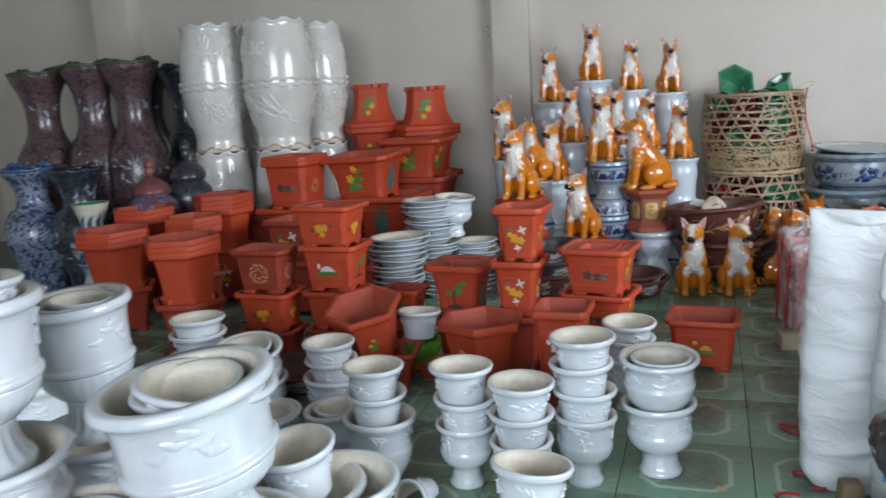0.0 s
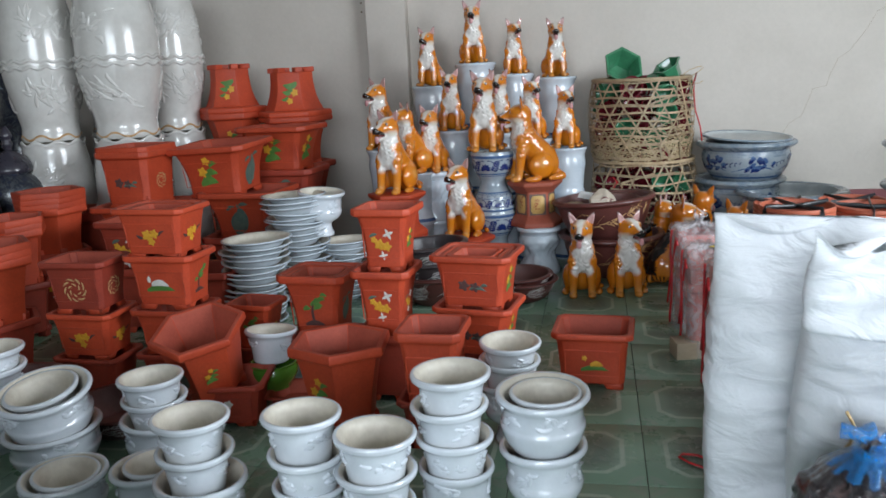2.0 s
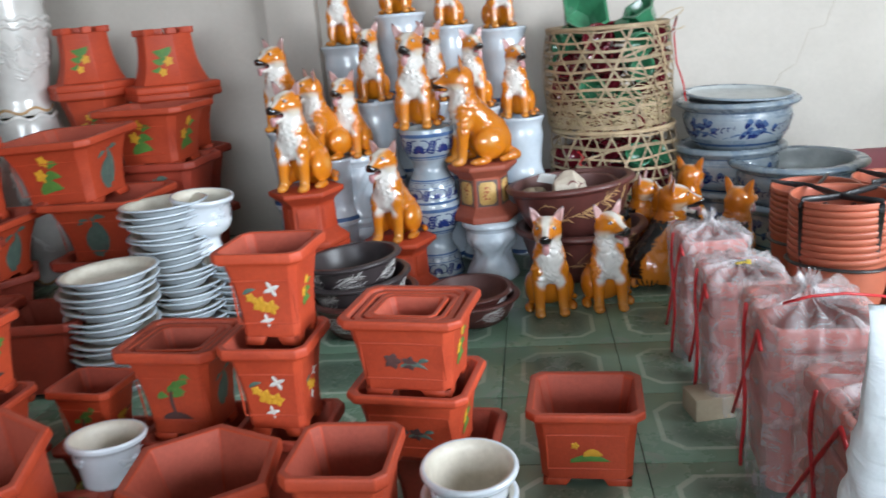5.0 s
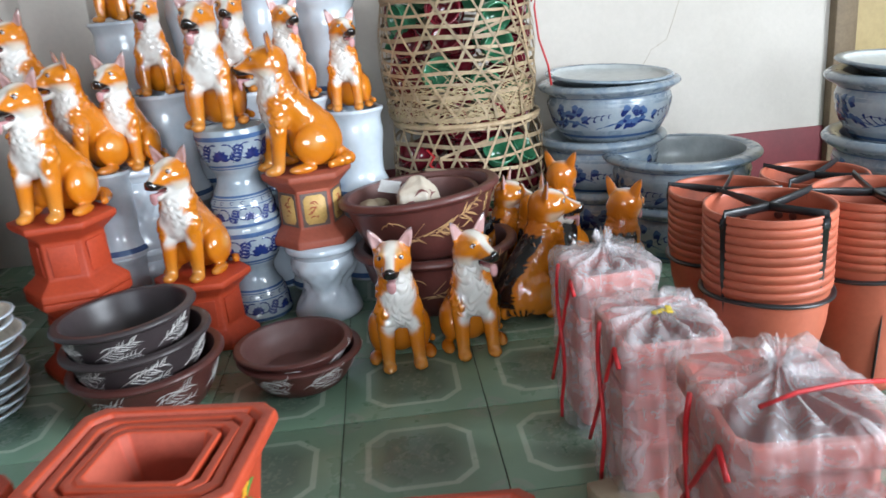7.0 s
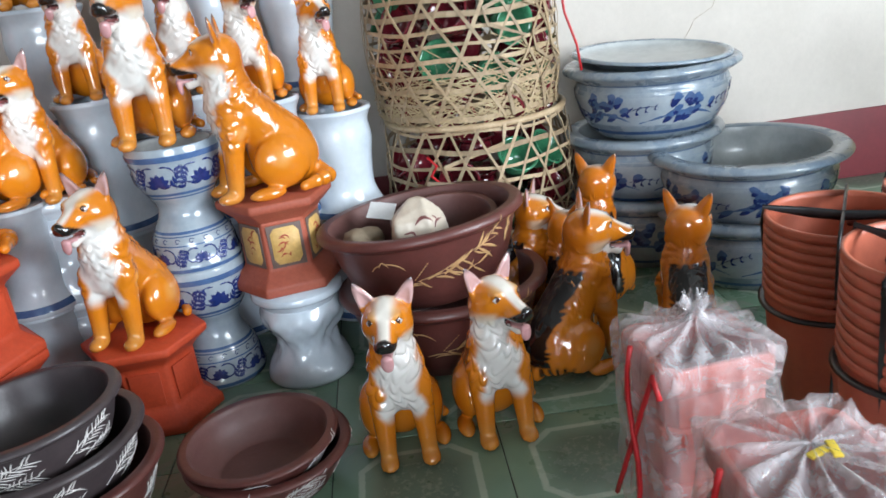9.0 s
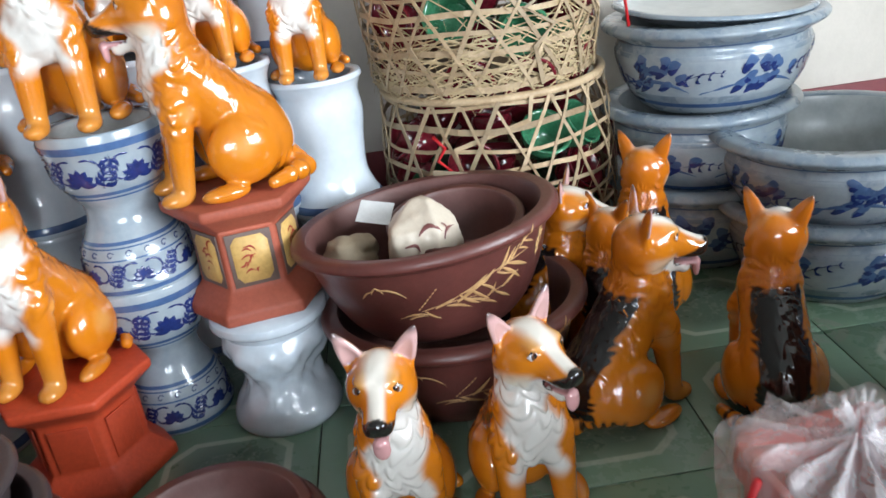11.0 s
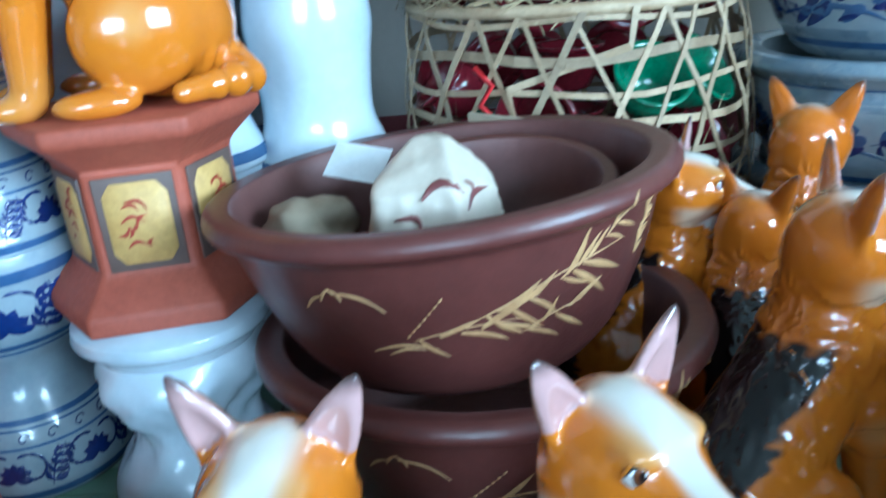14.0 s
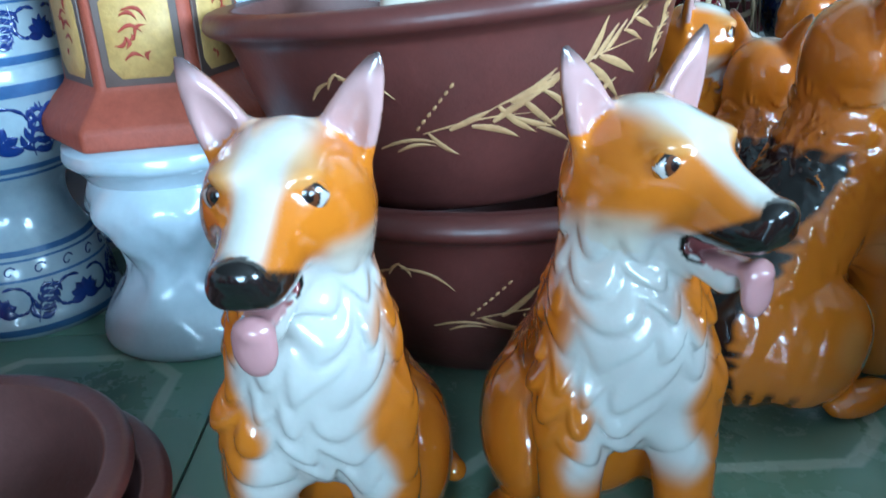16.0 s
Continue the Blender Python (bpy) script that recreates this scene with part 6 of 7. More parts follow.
# ---- dark enamel vases and jars ----
def enamel_vase(x, y, z, r, h, material, lip=OLIVE, label="tall dark red enamel vase with flared lip"):
    ob = thing("enamel_vase", pose(x, y, z), label, "vase", "dark enamel vases")
    o = [(r * 0.66, 0), (r * 0.66, 0), (r * 0.70, h * 0.03), (r * 0.62, h * 0.10), (r * 0.78, h * 0.24), (r * 0.98, h * 0.42), (r, h * 0.50), (r * 0.90, h * 0.60), (r * 0.58, h * 0.70), (r * 0.50, h * 0.78), (r * 0.58, h * 0.88), (r * 0.82, h * 0.965), (r * 0.86, h)]
    part("body", lathe("vase_body", o, [(r * 0.78, h * 0.995), (r * 0.52, h * 0.9), (r * 0.4, h * 0.8)], [material, BRONZE], 48, 4), ob)
    rad = radius_at(o)
    part("lip_ring", wavy_ring("lip_ring", r * 0.85, h, 0.004, 10, 0.013, lip), ob, "dark olive metal lip")
    for s in (-1, 1):
        crest = [(s * r * (0.80 - 0.10 * k), 0.01 * math.sin(k * 2.0), h + 0.012 + 0.020 * abs(math.sin(k * 1.3))) for k in range(6)]
        part("crest", tube("crest", crest, 0.020, lip, 8, lambda t: 1.1 - 0.6 * t), ob, "cast dark crest on the lip")
        pts = [(s * (rad(h * 0.60) + 0.012 + 0.040 * math.sin(math.pi * k / 14)), 0, h * (0.54 + 0.12 * k / 14)) for k in range(15)]
        part("handle", tube("handle", pts, 0.013, lip, 8), ob, "dark scrolled handle")
    rng = random.Random(int(abs(x) * 100))
    st = []
    for k in range(5):
        u = (k - 2) * r * 1.15
        for sgn in (-1, 1):
            st.append((u, h * 0.60, sgn * r * 0.42, h * 0.022, 0.020, sgn * 0.45))
            st.append((u + sgn * r * 0.42, h * 0.615, sgn * r * 0.05, -h * 0.10, 0.018, sgn * 0.3))
            st.append((u + sgn * r * 0.30, h * 0.43, -sgn * r * 0.28, -h * 0.05, 0.016, sgn * 0.3))
    part("painted_cartouche", motif("painted_cartouche", st, BRONZE, round_place(rad, 0.001), 0.004), ob, "dark raised cartouche outline")
    st = [(rng.uniform(-3, 3) * r, h * rng.choice((0.52, 0.48, 0.55, 0.82, 0.36)) + rng.uniform(-0.03, 0.03), 0.05 * math.cos(b), 0.05 * math.sin(b), 0.016, rng.uniform(-0.4, 0.4)) for b in [rng.uniform(0, 6.28) for _ in range(90)]]
    part("painted_blossom", motif("painted_blossom", st, BLUEGREY, round_place(rad, 0.001), 0.003), ob, "grey-blue enamel blossoms")
    return ob


enamel_vase(-2.98, 5.50, 0.0, 0.225, 1.53, ENAMEL_RED)
enamel_vase(-2.68, 5.56, 0.0, 0.235, 1.53, ENAMEL_RED)
enamel_vase(-3.40, 5.45, 0.0, 0.23, 1.50, ENAMEL_RED)
enamel_vase(-2.62, 6.10, 0.0, 0.22, 1.50, ENAMEL_DARK, BRONZE, "tall dark blue enamel vase with flared lip")
enamel_vase(-3.10, 6.25, 0.0, 0.22, 1.48, ENAMEL_DARK, BRONZE, "tall dark blue enamel vase with flared lip")
enamel_vase(-3.10, 4.95, 0.0, 0.21, 0.86, ENAMEL_BLUE, BLUEMID, "blue and white enamel vase on the floor")
enamel_vase(-2.74, 4.98, 0.0, 0.20, 0.84, ENAMEL_DARK, BRONZE, "dark enamel vase on the floor")


def ginger_jar(x, y, z, r, h, material, lid, label):
    ob = thing("lidded_jar", pose(x, y, z), label, "jar", "lidded jars")
    o = [(r * 0.62, 0), (r * 0.62, 0), (r * 0.66, h * 0.05), (r * 0.86, h * 0.3), (r, h * 0.62), (r * 0.92, h * 0.82), (r * 0.60, h * 0.95), (r * 0.58, h)]
    part("body", lathe("jar_body", o, None, [material], 48, 4), ob)
    o = [(r * 0.70, h * 0.97), (r * 0.70, h * 0.97), (r * 0.72, h * 1.02), (r * 0.60, h * 1.12), (r * 0.28, h * 1.22), (r * 0.10, h * 1.25)]
    ld = part("lid", lathe("lid", o, None, [lid], 40, 4), ob)
    o = [(r * 0.10, h * 1.24), (r * 0.10, h * 1.24), (r * 0.18, h * 1.32), (r * 0.15, h * 1.38), (r * 0.20, h * 1.44), (r * 0.06, h * 1.55)]
    part("knob", lathe("knob", o, None, [lid], 20, 3), ld)
    return ob


ginger_jar(-2.17, 5.00, 0.28, 0.165, 0.40, ENAMEL_GINGER, PINKMUD, "blue and red enamel ginger jar with lid")
ginger_jar(-2.10, 5.30, 0.28, 0.165, 0.46, ENAMEL_DARK, BRONZE, "dark enamel jar with domed lid and knob")
for x, y in ((-2.17, 5.00), (-2.10, 5.30)):
    terracotta_pot(x, y, 0.0, 0.28, 0.25, 0.28, 0, plain=True, dark=True)
ob = thing("green_cup", pose(-2.42, 4.72, 0.42), "white cup with green leaf painting", "cup")
o = [(0.060, 0), (0.060, 0), (0.075, 0.12), (0.105, 0.22), (0.11, 0.235)]
part("body", lathe("cup_body", o, [(0.10, 0.233), (0.07, 0.12), (0.04, 0.02)], [CREAM, GREENGLAZE], 32, 3), ob)
part("painted_leaf", motif("painted_leaf", [(k * 0.05 - 0.2, 0.03, 0.02, 0.14, 0.03, 0.2) for k in range(9)], BLUEMID, round_place(radius_at(o))), ob)
blue_pot(-2.42, 4.72, 0.0, 0.15, 0.42, "stand", 3)


# ---- bamboo baskets ----
def strip_mesh(points, width, thick, material):
    """A flat bamboo strip along points on a basket's wall; each point carries its outward normal."""
    verts, faces = [], []
    n = len(points)
    for i, (p, nrm) in enumerate(points):
        p, nrm = Vector(p), Vector(nrm)
        t = (Vector(points[min(i + 1, n - 1)][0]) - Vector(points[max(i - 1, 0)][0])).normalized()
        s = t.cross(nrm).normalized() * width / 2
        verts += [p - s, p + s, p + s + nrm * thick, p - s + nrm * thick]
    for i in range(n - 1):
        for k in range(4):
            faces.append((4 * i + k, 4 * i + (k + 1) % 4, 4 * i + 4 + (k + 1) % 4, 4 * i + 4 + k))
    return mesh_from("bamboo_strip", verts, faces, [material], False)


def basket(x, y, z, r, h, seed, label):
    rng = random.Random(seed)
    ob = thing("bamboo_basket", pose(x, y, z, 0, 0, seed * 31), label, "basket", "bamboo baskets")

    def wall_pt(a, t, lift=0.0):
        q = r * (0.90 + 0.10 * math.sin(math.pi * (0.15 + 0.75 * t))) + lift
        return ((q * math.cos(a), q * math.sin(a), t * h), (math.cos(a), math.sin(a), 0))
    for k in range(11):
        t = 0.02 + 0.95 * k / 10
        ph, w = rng.random() * 6, rng.uniform(0.008, 0.017)
        pts = [wall_pt(2 * math.pi * j / 48, t + 0.010 * math.sin(5 * 2 * math.pi * j / 48 + ph), 0.002 * math.sin(9 * j)) for j in range(49)]
        part("bamboo_strip", strip_mesh(pts, w, 0.002, BAMBOO), ob)
    for s in (-1, 1):
        for k in range(18):
            a0 = 2 * math.pi * (k + rng.uniform(-0.25, 0.25)) / 18
            sp = s * rng.uniform(0.75, 1.0)
            pts = [wall_pt(a0 + sp * j / 14, min(1, max(0.0, j / 14)), 0.004 + 0.003 * math.sin(j * 1.7 + k)) for j in range(15)]
            part("bamboo_strip", strip_mesh(pts, rng.uniform(0.007, 0.012), 0.002, BAMBOO), ob)
    for k in range(8):
        a0 = rng.uniform(0, 6.28)
        pts = [wall_pt(a0 + rng.choice((-1, 1)) * 0.35 * j / 10, j / 10, 0.009) for j in range(11)] if k % 2 else [wall_pt(a0 + 0.5 * j / 10, 0.1 + 0.8 * j / 10, 0.010) for j in range(11)]
        part("bamboo_strip", strip_mesh(pts, 0.012, 0.002, BAMBOO), ob)
    rim = [wall_pt(2 * math.pi * j / 48, 1.0)[0] for j in range(49)]
    part("rim", tube("rim", rim, 0.011, BAMBOO, 8), ob, "bound bamboo rim")
    base = lathe("bottom", [(r * 0.90, 0), (r * 0.91, 0.004)], None, [BAMBOO], 40, 1)
    part("bottom", base, ob)
    # straw packed behind the lower wall
    v, f = [], []
    for k in range(700):
        a, t = rng.uniform(0, 6.28), abs(rng.gauss(0, 0.20))
        p, nn = wall_pt(a, min(0.9, t), rng.uniform(-0.012, 0.004))
        p = Vector(p)
        dd = Vector((-math.sin(a), math.cos(a), 0)) * rng.uniform(-1, 1) + Vector((0, 0, rng.uniform(-0.5, 0.5)))
        dd = dd.normalized() * rng.uniform(0.04, 0.09)
        sd = Vector((0, 0, 0.0018))
        b = len(v)
        v += [p - dd - sd, p + dd - sd, p + dd + sd, p - dd + sd]
        f.append((b, b + 1, b + 2, b + 3))
    st = part("straw", mesh_from("straw", v, f, [STRAW], False), ob, "loose straw packing")
    tagged(st, kind="stuff")
    return ob


def small_pot(x, y, z, r, material, tilt, label):
    ob = thing("glazed_pot", pose(x, y, z, tilt[0], tilt[1], tilt[2]), label, "small pot", "small glazed pots in baskets")
    part("body", SMALLPOT[material.name], ob, "", Matrix.Diagonal((r, r, r, 1)))
    return ob


SMALLPOT = {m.name: lathe("pot_body", [(0.55, 0), (0.55, 0), (0.65, 0.08), (0.80, 0.45), (0.86, 0.75), (0.80, 0.95), (1.0, 1.12), (1.0, 1.2)], [(0.9, 1.2), (0.72, 0.9), (0.6, 0.2)], [m, m], 28, 3) for m in (GREENGLAZE, MAROON)}
basket(1.512, 6.40, 0.60, 0.315, 0.47, 2, "tall woven bamboo basket of small glazed pots")
basket(1.530, 6.40, 0.0, 0.325, 0.58, 5, "woven bamboo basket under another, full of pots")
rb = random.Random(11)
for z0, z1 in ((0.03, 0.50), (0.63, 1.02)):
    z = z0
    while z < z1:
        n = 9
        for k in range(n):
            a = 2 * math.pi * (k + rb.random() * 0.5) / n
            m = GREENGLAZE if rb.random() < 0.42 else MAROON
            small_pot(1.52 + 0.205 * math.cos(a), 6.40 + 0.205 * math.sin(a), z, 0.068, m, (rb.uniform(40, 120), rb.uniform(-30, 30), math.degrees(a) + 90), "glossy green glazed small pot" if m == GREENGLAZE else "glossy maroon glazed small pot")
        small_pot(1.52, 6.40, z, 0.07, MAROON, (0, 0, 0), "glossy maroon glazed small pot")
        z += 0.125
for x, y, z, r, t in ((1.36, 6.33, 1.085, 0.125, (55, 30, 0)), (1.55, 6.36, 1.04, 0.085, (80, 10, 60)), (1.70, 6.32, 1.06, 0.09, (20, -30, 0)), (1.45, 6.48, 1.04, 0.10, (70, 0, 200))):
    ob = thing("hex_pot", pose(x, y, z, *t), "green glazed six-sided small pot on the basket", "small pot", "small glazed pots in baskets")
    me, at, zf = poly_pot_mesh("pot_body", "hex", r * 2, r * 2, r * 1.2, 0.62, 1.5, [GREENGLAZE, GREENGLAZE])
    part("body", me, ob)
cord = [(1.80, 6.24, 1.02), (1.815, 6.20, 1.09), (1.80, 6.18, 1.00), (1.81, 6.17, 0.88), (1.84, 6.16, 0.78), (1.85, 6.16, 0.70)]
tagged(part("red_ribbon", tube("red_ribbon", cord, 0.004, REDSTRING, 6)), "red plastic ribbon tied to a basket rim", "ribbon")
cord = [(1.335, 6.135, 0.50), (1.36, 6.12, 0.47), (1.34, 6.12, 0.44), (1.37, 6.12, 0.41), (1.33, 6.12, 0.36)]
tagged(part("red_ribbon", tube("red_ribbon", cord, 0.005, REDSTRING, 6)), "short red ribbon knotted on basket strips", "ribbon")
loop = [(1.80 + 0.06 * math.sin(k * 0.7), 6.25, 1.08 + 0.05 * math.sin(k * 0.5)) for k in range(12)]
tagged(part("wire_loop", tube("wire_loop", loop, 0.002, STRING, 5)), "thin pale wire loop on the basket", "wire")


# ---- bound stacks of plastic planters ----
def planter_stack(x, y, r, top, n, turn):
    ob = thing("planter_stack", pose(x, y, 0, 0, 0, turn), "stack of terracotta coloured plastic planters bound with black strap", "planters", "bound planter stacks")
    h = top - 0.022 * (n - 1)
    for k in range(n):
        z = k * 0.022
        o = [(r * 0.62, z), (r * 0.62, z), (r * 0.66, z + h * 0.05), (r * 0.78, z + h * 0.42), (r * 0.93, z + h * 0.70), (r * 0.97, z + h * 0.93), (r, z + h * 0.955), (r, z + h)]
        i = [(r * 0.95, z + h * 0.998), (r * 0.90, z + h * 0.8), (r * 0.70, z + h * 0.2)]
        part("planter", lathe("planter", o, i, [PLANTER, PLANTER], 48, 2 if k < n - 1 else 3, lambda q, zz, a: (q * (1 + 0.004 * math.sin(zz * 260)), zz)), ob)
    for s in range(2):
        a = s * math.pi / 2 + 0.3
        ca, sa = math.cos(a), math.sin(a)
        pts = []
        for q, zz in ((0.66, 0.02), (0.74, 0.12), (0.84, 0.26), (0.97, 0.40), (1.012, 0.55), (1.022, top - 0.03), (1.0, top + 0.004), (0.4, top - 0.004), (0, top - 0.008), (-0.4, top - 0.004), (-1.0, top + 0.004), (-1.022, top - 0.03), (-1.012, 0.55), (-0.97, 0.40), (-0.84, 0.26), (-0.74, 0.12), (-0.66, 0.02)):
            if zz <= top + 0.01:
                pts.append((q * r * ca, q * r * sa, zz))
        part("strap", tube("strap", pts, 0.011, BLACKTAPE, 6, None, 0.35), ob, "black plastic strap")
    zz = top * 0.62
    pts = [(r * 0.985 * math.cos(b), r * 0.985 * math.sin(b), zz + 0.006 * math.sin(2 * b)) for b in [2 * math.pi * k / 40 for k in range(41)]]
    part("strap", tube("strap", pts, 0.011, BLACKTAPE, 6, None, 0.5), ob, "black plastic strap")
    rng = random.Random(turn)
    for k in range(5):
        a = rng.uniform(0, 6.28)
        me = lathe("drain_hole", [(0.011, 0), (0.010, 0.002)], None, [BROWN], 10, 1)
        part("drain_hole", me, ob, "", Matrix.Translation((r * 0.90 * math.cos(a), r * 0.90 * math.sin(a), top - 0.07)) @ Vector((-math.cos(a), -math.sin(a), 0)).to_track_quat("Z", "Y").to_matrix().to_4x4())
    return ob


planter_stack(2.075, 4.80, 0.152, 0.555, 9, 8)
planter_stack(2.12, 5.16, 0.152, 0.50, 8, 40)
planter_stack(2.42, 5.22, 0.150, 0.50, 8, 20)
planter_stack(2.40, 4.90, 0.150, 0.53, 8, 60)
planter_stack(2.70, 4.98, 0.150, 0.50, 8, 33)


# ---- pots packed in clear plastic ----
def film_over(name, w, d, h, seed, material, knot=True):
    """A loose bag pulled over a block, gathered to a knot on top, full of creases."""
    rng = random.Random(seed)
    ph = [rng.uniform(0, 6.28) for _ in range(6)]
    loops = []
    seg = 72
    prof = [(1.0, 0.0), (1.02, 0.10), (1.0, 0.25), (1.02, 0.4), (1.0, 0.55), (1.02, 0.7), (1.01, 0.85), (1.03, 0.97), (1.0, 1.01), (0.85, 1.03), (0.62, 1.03), (0.38, 1.035), (0.18, 1.05), (0.07, 1.085), (0.11, 1.12), (0.20, 1.15)]
    if not knot:
        prof = prof[:11] + [(0.3, 1.03), (0.02, 1.025)]
    for s, t in prof:
        lp = []
        for k in range(seg):
            a = 2 * math.pi * k / seg
            c, sn = math.cos(a), math.sin(a)
            m = max(abs(c), abs(sn)) if t < 1.06 else 1.0
            e = 0.80 + 0.20 * m
            cr = 0.004 * math.sin(17 * a + ph[0] + 5 * t) + 0.003 * math.sin(29 * a + ph[1] - 9 * t) + 0.004 * math.sin(7 * a + 14 * t + ph[2])
            if t > 1.02:
                cr *= 2.2 * min(1, s + 0.15)
            lp.append((s * (w / 2) * c / m * e + cr * c, s * (d / 2) * sn / m * e + cr * sn, h * t + 0.012 * math.sin(13 * a + ph[3]) * (t > 1.02)))
        loops.append(lp)
    v, f = rings(loops)
    return mesh_from(name, v, f, [material])


def packed(x, y, w, d, h, turn, seed, knot, tie):
    ob = thing("wrapped_pots", pose(x, y, 0, 0, 0, turn), "stack of red clay pots wrapped in clear plastic", "wrapped pots", "wrapped pot stacks")
    n = 3
    for k in range(n):
        me, at, zf = poly_pot_mesh("pot", "rect", w * 0.95, d * 0.95, h * 0.98 - (n - 1 - k) * 0.11, 0.86, 1.3, [PACKED, PACKED])
        part("pot", me, ob)
    part("plastic_film", film_over("plastic_film", w * 1.03, d * 1.03, h, seed, FILM, knot), ob, "creased clear plastic film")
    if tie:
        pts = [(-w * 0.53, -d * 0.5 + d * k / 8, h * (0.98 - 0.9 * abs(k / 8 - 0.1))) for k in range(9)]
        part("twine", tube("twine", pts, 0.005, REDSTRING, 6), ob, "red twine")
        pts = [(-w * 0.52, 0.0, h * (1 - k / 8)) for k in range(9)]
        part("twine", tube("twine", [(p[0] - 0.006, p[1] + 0.02 * math.sin(i), max(0.004, p[2])) for i, p in enumerate(pts)], 0.005, REDSTRING, 6), ob, "red twine")
    return ob


PACKED = surface("packed_red_clay", (0.50, 0.13, 0.10), (0.40, 0.095, 0.08), 0.5, 6, 0.1, 60)
packed(1.685, 4.86, 0.215, 0.20, 0.44, 6, 1, True, True)
packed(1.700, 4.52, 0.220, 0.245, 0.425, 0, 2, False, True)
packed(1.760, 4.12, 0.260, 0.33, 0.465, -4, 3, True, True)
packed(1.800, 3.74, 0.270, 0.30, 0.43, 2, 4, True, True)
packed(1.800, 3.42, 0.26, 0.26, 0.42, 0, 5, False, False)
for k, (x, y, z) in enumerate(((1.70, 4.50, 0.442), (1.72, 4.50, 0.444))):
    tagged(part("yellow_tag", box_mesh("yellow_tag", 0.034, 0.012, 0.004, YELLOWTAG, 0.001), None, "", pose(x, y, z, 0, 0, 20 + 60 * k)), "small yellow tag lying on plastic film", "tag")
tagged(part("tape_knot", tube("tape_knot", [(1.66, 3.98, 0.52), (1.72, 3.99, 0.53), (1.80, 4.0, 0.53), (1.90, 4.02, 0.51)], 0.0035, REDSTRING, 6)), "red twine tied round a plastic bag", "twine")


# ---- white sacks ----
def pillow_sack(name, w, d, h, seed, crown, rows=90, seg=128):
    """A filled flat sack: broad, pinched to a seam at its mouth, cross-creased; crown(u) lifts the seam along its width."""
    rng = random.Random(seed)
    off = Vector((rng.random() * 9, rng.random() * 9, rng.random() * 9))
    loops = []
    for j in range(rows + 1):
        t = j / rows
        wx = w / 2 * (0.94 + 0.06 * math.sin(math.pi * min(1, t * 1.1))) * (1 if t > 0.05 else 0.90 + 2 * t)
        dy = d / 2 * (1 if t > 0.05 else 0.86 + 2.8 * t) * (1 - 0.93 * max(0.0, (t - 0.70) / 0.30) ** 1.7)
        lp = []
        for i in range(seg):
            a = 2 * math.pi * i / seg
            c, q = math.cos(a), math.sin(a)
            x = wx * math.copysign(abs(c) ** 0.72, c)
            y = dy * math.copysign(abs(q) ** 0.72, q)
            p = Vector((x * 4, y * 4, t * h * 4)) + off
            bend = p.z * 3.4 + 2.2 * noise.noise(p * 0.6) + 1.1 * p.x * math.copysign(1, q)
            fold = abs(noise.noise(Vector((p.x * 0.7, p.y * 0.5, bend)))) * 0.034 + 0.013 * noise.noise(Vector((p.x * 1.6, p.y, p.z * 7)))
            lump = 0.022 * noise.noise(p * 0.9)
            out = (lump - fold) * (0.45 + 0.55 * abs(q)) * min(1, t * 8)
            z = h * t + crown(x / (w / 2)) * max(0.0, (t - 0.55) / 0.45) ** 2
            sway = 0.030 * noise.noise(Vector((x * 5, 3.1, seed))) * t ** 4
            lp.append((x + 0.5 * out * c, y + out * math.copysign(1, q) * abs(q) ** 0.5 + sway, z))
        loops.append(lp)
    v, f = rings(loops, True, True, True)
    return mesh_from(name, v, f, [SACK])


ob = thing("white_sack", pose(1.735, 3.195, 0, 0, 0, 3), "slim upright white woven plastic sack", "sack", "white sacks")
part("body", pillow_sack("sack_body", 0.475, 0.20, 0.765, 3, lambda u: 0.035 + 0.018 * u * u + 0.015 * math.sin(5 * u)), ob)
ob = thing("white_sack", pose(2.04, 2.955, 0, 0, 0, -2), "large bulging white woven plastic sack", "sack", "white sacks")
part("body", pillow_sack("sack_body", 0.78, 0.255, 0.76, 12, lambda u: 0.03 + 0.16 * math.exp(-((u + 0.10) / 0.20) ** 2) + 0.13 * math.exp(-((u - 0.55) / 0.3) ** 2) + 0.03 * math.sin(9 * u)), ob)
flap = pillow_sack("folded_top", 0.26, 0.07, 0.19, 21, lambda u: 0.03 * math.sin(4 * u), 30, 64)
part("folded_top", flap, ob, "crumpled folded flap of the sack mouth", pose(-0.275, -0.085, 0.625, -14, 9, 6))
pts = [(-0.315 + 0.016 * math.sin(k * 1.3), -0.155 - 0.008 * math.sin(k), 0.50 - 0.032 * k) for k in range(9)]
part("string", tube("string", pts, 0.0035, STRING, 5), ob, "loose tan string")


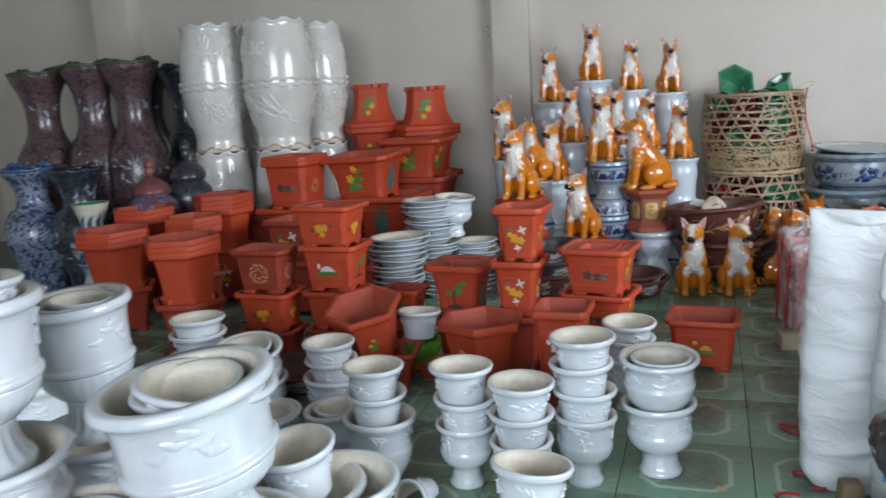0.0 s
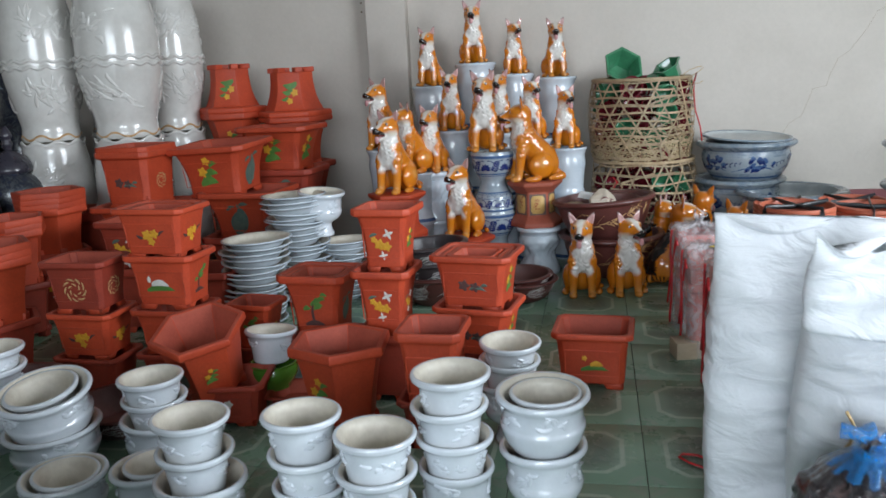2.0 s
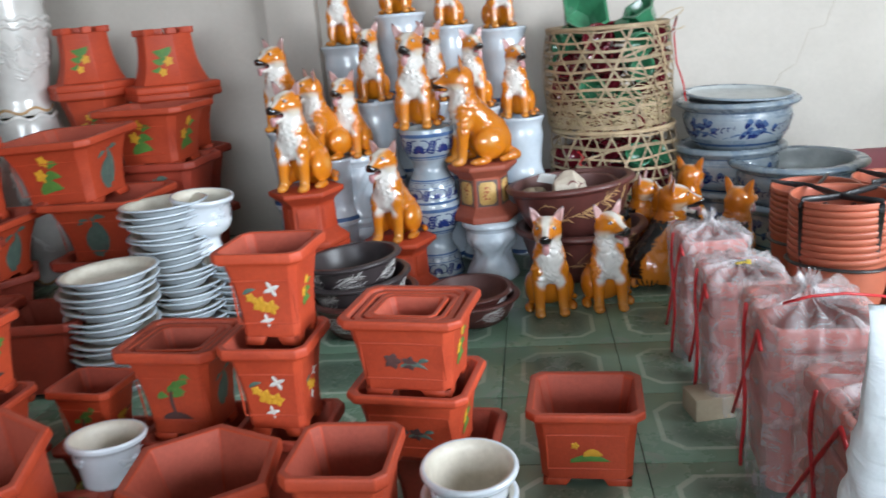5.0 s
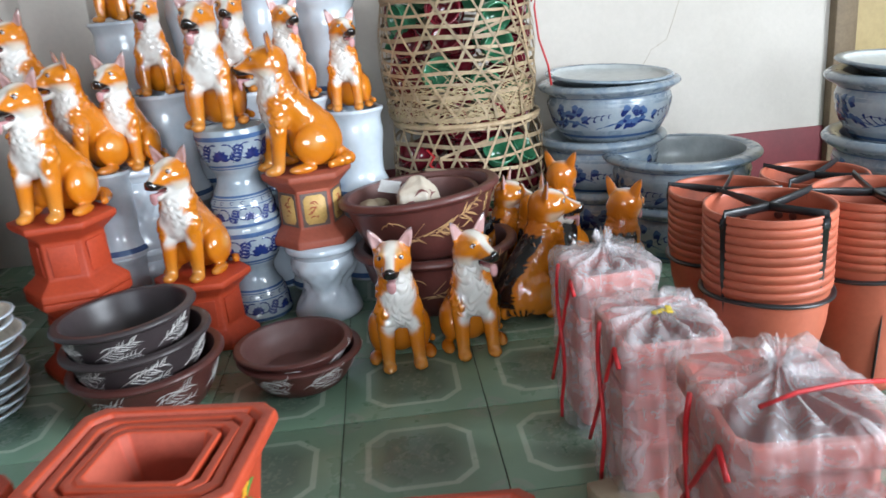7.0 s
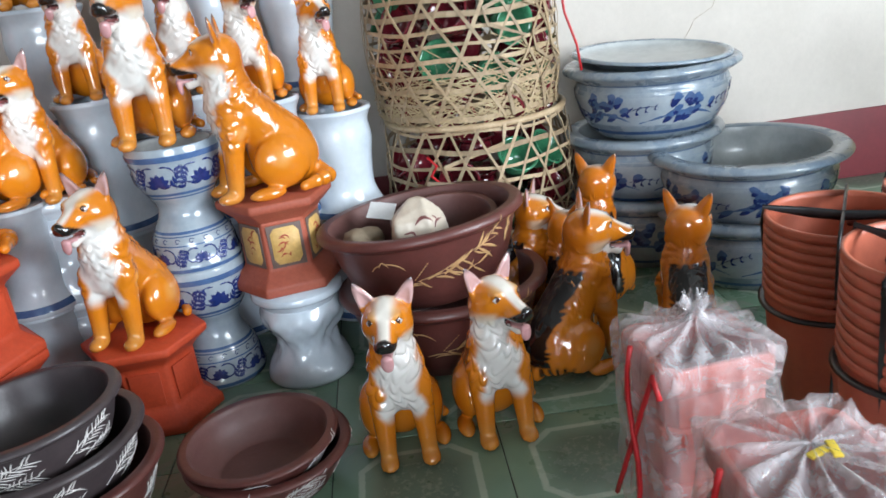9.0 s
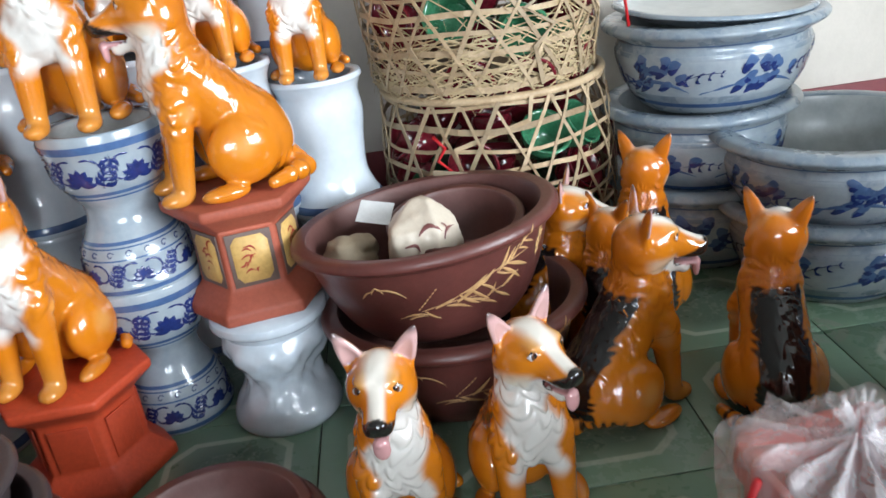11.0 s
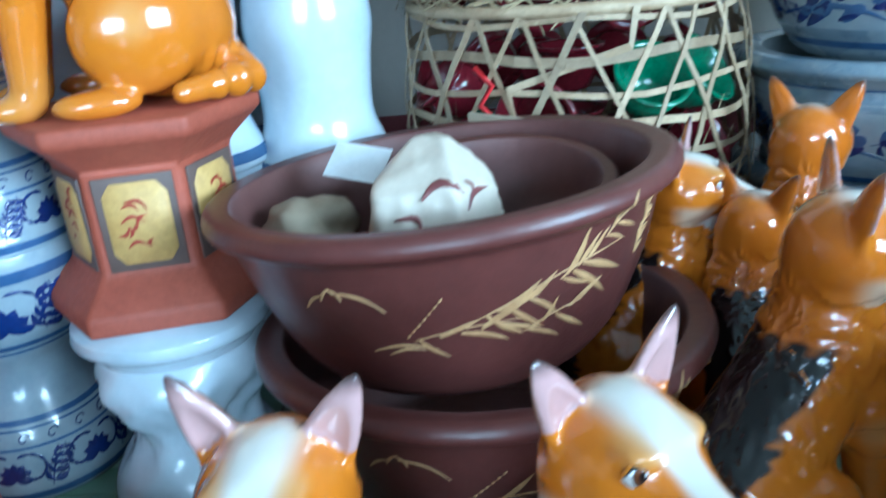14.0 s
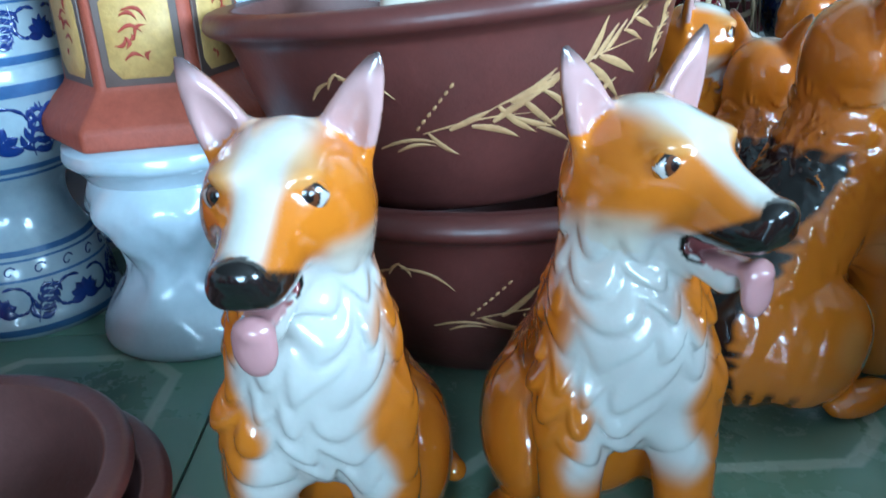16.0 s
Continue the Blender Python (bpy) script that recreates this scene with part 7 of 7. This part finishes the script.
# ---- dark bags tied with blue tops ----
def tied_bag(x, y, z, r, seed, turn):
    ob = thing("tied_bag", pose(x, y, z, 0, 0, turn), "dark translucent plastic bag tied with a blue knot", "bag", "tied plastic bags")
    rng = random.Random(seed)
    off = Vector((rng.random() * 9, rng.random() * 9, rng.random() * 9))
    bm = bmesh.new()
    bmesh.ops.create_icosphere(bm, subdivisions=5, radius=1)
    for v in bm.verts:
        dn = v.co.normalized()
        lump = 0.10 * noise.noise(dn * 2.6 + off) + 0.05 * abs(noise.noise(dn * 6 + off))
        crease = -0.05 * abs(math.sin(9 * math.atan2(dn.y, dn.x) + 3 * dn.z)) * max(0, dn.z)
        q = 1 + lump + crease
        v.co = Vector((dn.x * r * q, dn.y * r * q, (dn.z * 0.82 * q + 0.80) * r))
        if dn.z > 0.75:
            v.co.z += (dn.z - 0.75) * r * 1.2
            v.co.x *= 1 - (dn.z - 0.75) * 2.4
            v.co.y *= 1 - (dn.z - 0.75) * 2.4
    me = bpy.data.meshes.new("bag_body")
    bm.to_mesh(me)
    bm.free()
    me.materials.append(DARKBAG)
    me.polygons.foreach_set("use_smooth", [True] * len(me.polygons))
    part("body", me, ob)
    top = r * 1.85
    for k in range(4):
        a = rng.uniform(0, 6.28)
        L = r * rng.uniform(0.3, 0.75)
        pts = [(0.25 * L * math.cos(a) * t * t * 3, 0.25 * L * math.sin(a) * t * t * 3, top - 0.02 + L * t * (1 - 0.5 * t)) for t in [i / 6 for i in range(7)]]
        part("knot_end", tube("knot_end", pts, 0.013, BLUEFILM, 8, lambda t: 0.35 + 0.9 * t, 0.22), ob, "bright blue twisted plastic")
    pts = [(0.03 * math.cos(b), 0.03 * math.sin(b), top - 0.015) for b in [k * 0.5 for k in range(14)]]
    part("knot", tube("knot", pts, 0.012, BLUEFILM, 8), ob, "bright blue plastic knot")
    cone = []
    for s, t in ((0.56, -0.46), (0.40, -0.28), (0.24, -0.14), (0.13, -0.04), (0.09, 0.03)):
        cone.append([((s * r * (1 + 0.12 * math.sin(13 * b + seed) + 0.05 * math.sin(29 * b))) * math.cos(b), (s * r * (1 + 0.12 * math.sin(13 * b + seed) + 0.05 * math.sin(29 * b))) * math.sin(b), top + t * r * 0.8) for b in [2 * math.pi * k / 44 for k in range(44)]])
    v, f = rings(cone)
    part("gathered_neck", mesh_from("gathered_neck", v, f, [BLUEFILM]), ob, "blue gathered plastic neck")
    return ob


k = Nodes("dark_bag_film")
lump = k.noise(22, 4, 0.6, dist=0.8)
k.put(k.b, "Base_Color", k.ramp(lump, [(0.35, (0.012, 0.012, 0.016)), (0.55, (0.035, 0.024, 0.026)), (0.72, (0.11, 0.06, 0.055))]))
k.b.inputs["Roughness"].default_value = 0.16
k.b.inputs["Coat Weight"].default_value = 0.7
streaks = k.n("Mapping", Vector=k.coords())
streaks.inputs["Scale"].default_value = (2.6, 2.6, 0.5)
k.bump(k.noise(15, 4, 0.6, streaks.outputs[0], 1.2), 0.95, 0.03)
DARKBAG = k.m
tied_bag(1.735, 2.69, 0.245, 0.132, 1, 0)
tied_bag(1.925, 2.63, 0.205, 0.138, 2, 40)
tied_bag(2.010, 2.76, 0.300, 0.130, 7, 10)
tied_bag(1.700, 2.62, 0.0, 0.140, 3, 80)
tied_bag(1.930, 2.58, 0.0, 0.150, 4, 120)
tied_bag(2.150, 2.66, 0.0, 0.150, 6, 30)
tagged(part("wood_offcut", box_mesh("wood_offcut", 0.055, 0.05, 0.13, WOOD, 0.006), None, "", pose(1.60, 2.93, 0, 0, 4, 12)), "short weathered wooden offcut standing on tiles", "wood")
tagged(part("carton_scrap", box_mesh("carton_scrap", 0.12, 0.10, 0.07, CARD, 0.003), None, "", pose(1.60, 4.44, 0, 0, 0, 12)), "small brown carton under wrapped pots", "carton")
for x, y, t in ((1.48, 3.02, 20), (1.54, 3.16, 80), (1.53, 3.52, 50)):
    tagged(part("red_string", tube("red_string", [(x + 0.05 * math.cos(t + i * 0.9), y + 0.05 * math.sin(t + i * 0.7), 0.006) for i in range(7)], 0.004, REDSTRING, 5)), "scrap of red string on the tiles", "string")
for x, y in ((1.30, 3.05), (1.15, 2.70)):
    tagged(part("dry_leaf", motif("dry_leaf", [(0, 0, 0.05, 0.01, 0.02, 0.1)], STRING, lambda u, v, l: (u, v, 0.002 + 4 * l)), None, "", pose(x, y, 0, 0, 0, x * 90)), "small dry leaf on the tiles", "leaf")


# ---- floor tiles, last ----
def tile_mesh():
    w = PITCH - 0.003
    me = box_mesh("tile", w, w, 0.004, TILE, 0.0012)
    return me


TILE_MESH = tile_mesh()
far_v, far_f = [], []
for i in range(-18, 11):
    for j in range(-16, 11):
        x, y = TX + (i + 0.5) * PITCH, TY + (j + 0.5) * PITCH
        if not (X0 < x - 0.2 and x + 0.2 < X1 and Y0 < y - 0.2 and y + 0.2 < WALL_Y + 0.2):
            continue
        if -2.4 < x < 3.4 and 1.2 < y:
            part("tile", TILE_MESH, floor, "", pose(x - (X0 + X1) / 2, y - (WALL_Y + Y0) / 2, 0.030))
        else:
            b = len(far_v)
            c = (PITCH - 0.003) / 2
            far_v += [(x - c, y - c, 0), (x + c, y - c, 0), (x + c, y + c, 0), (x - c, y + c, 0)]
            far_f.append((b, b + 1, b + 2, b + 3))
FARTILE = surface("far_tile_glaze", (0.07, 0.115, 0.08), (0.045, 0.075, 0.052), 0.3, 2.5, 0.1, 40)
tagged(part("outer_tiles", mesh_from("outer_tiles", far_v, far_f, [FARTILE], False), None, "", pose(0, 0, -0.001)),
       "green glazed floor tiles of the outer floor", "tiles", kind="stuff")
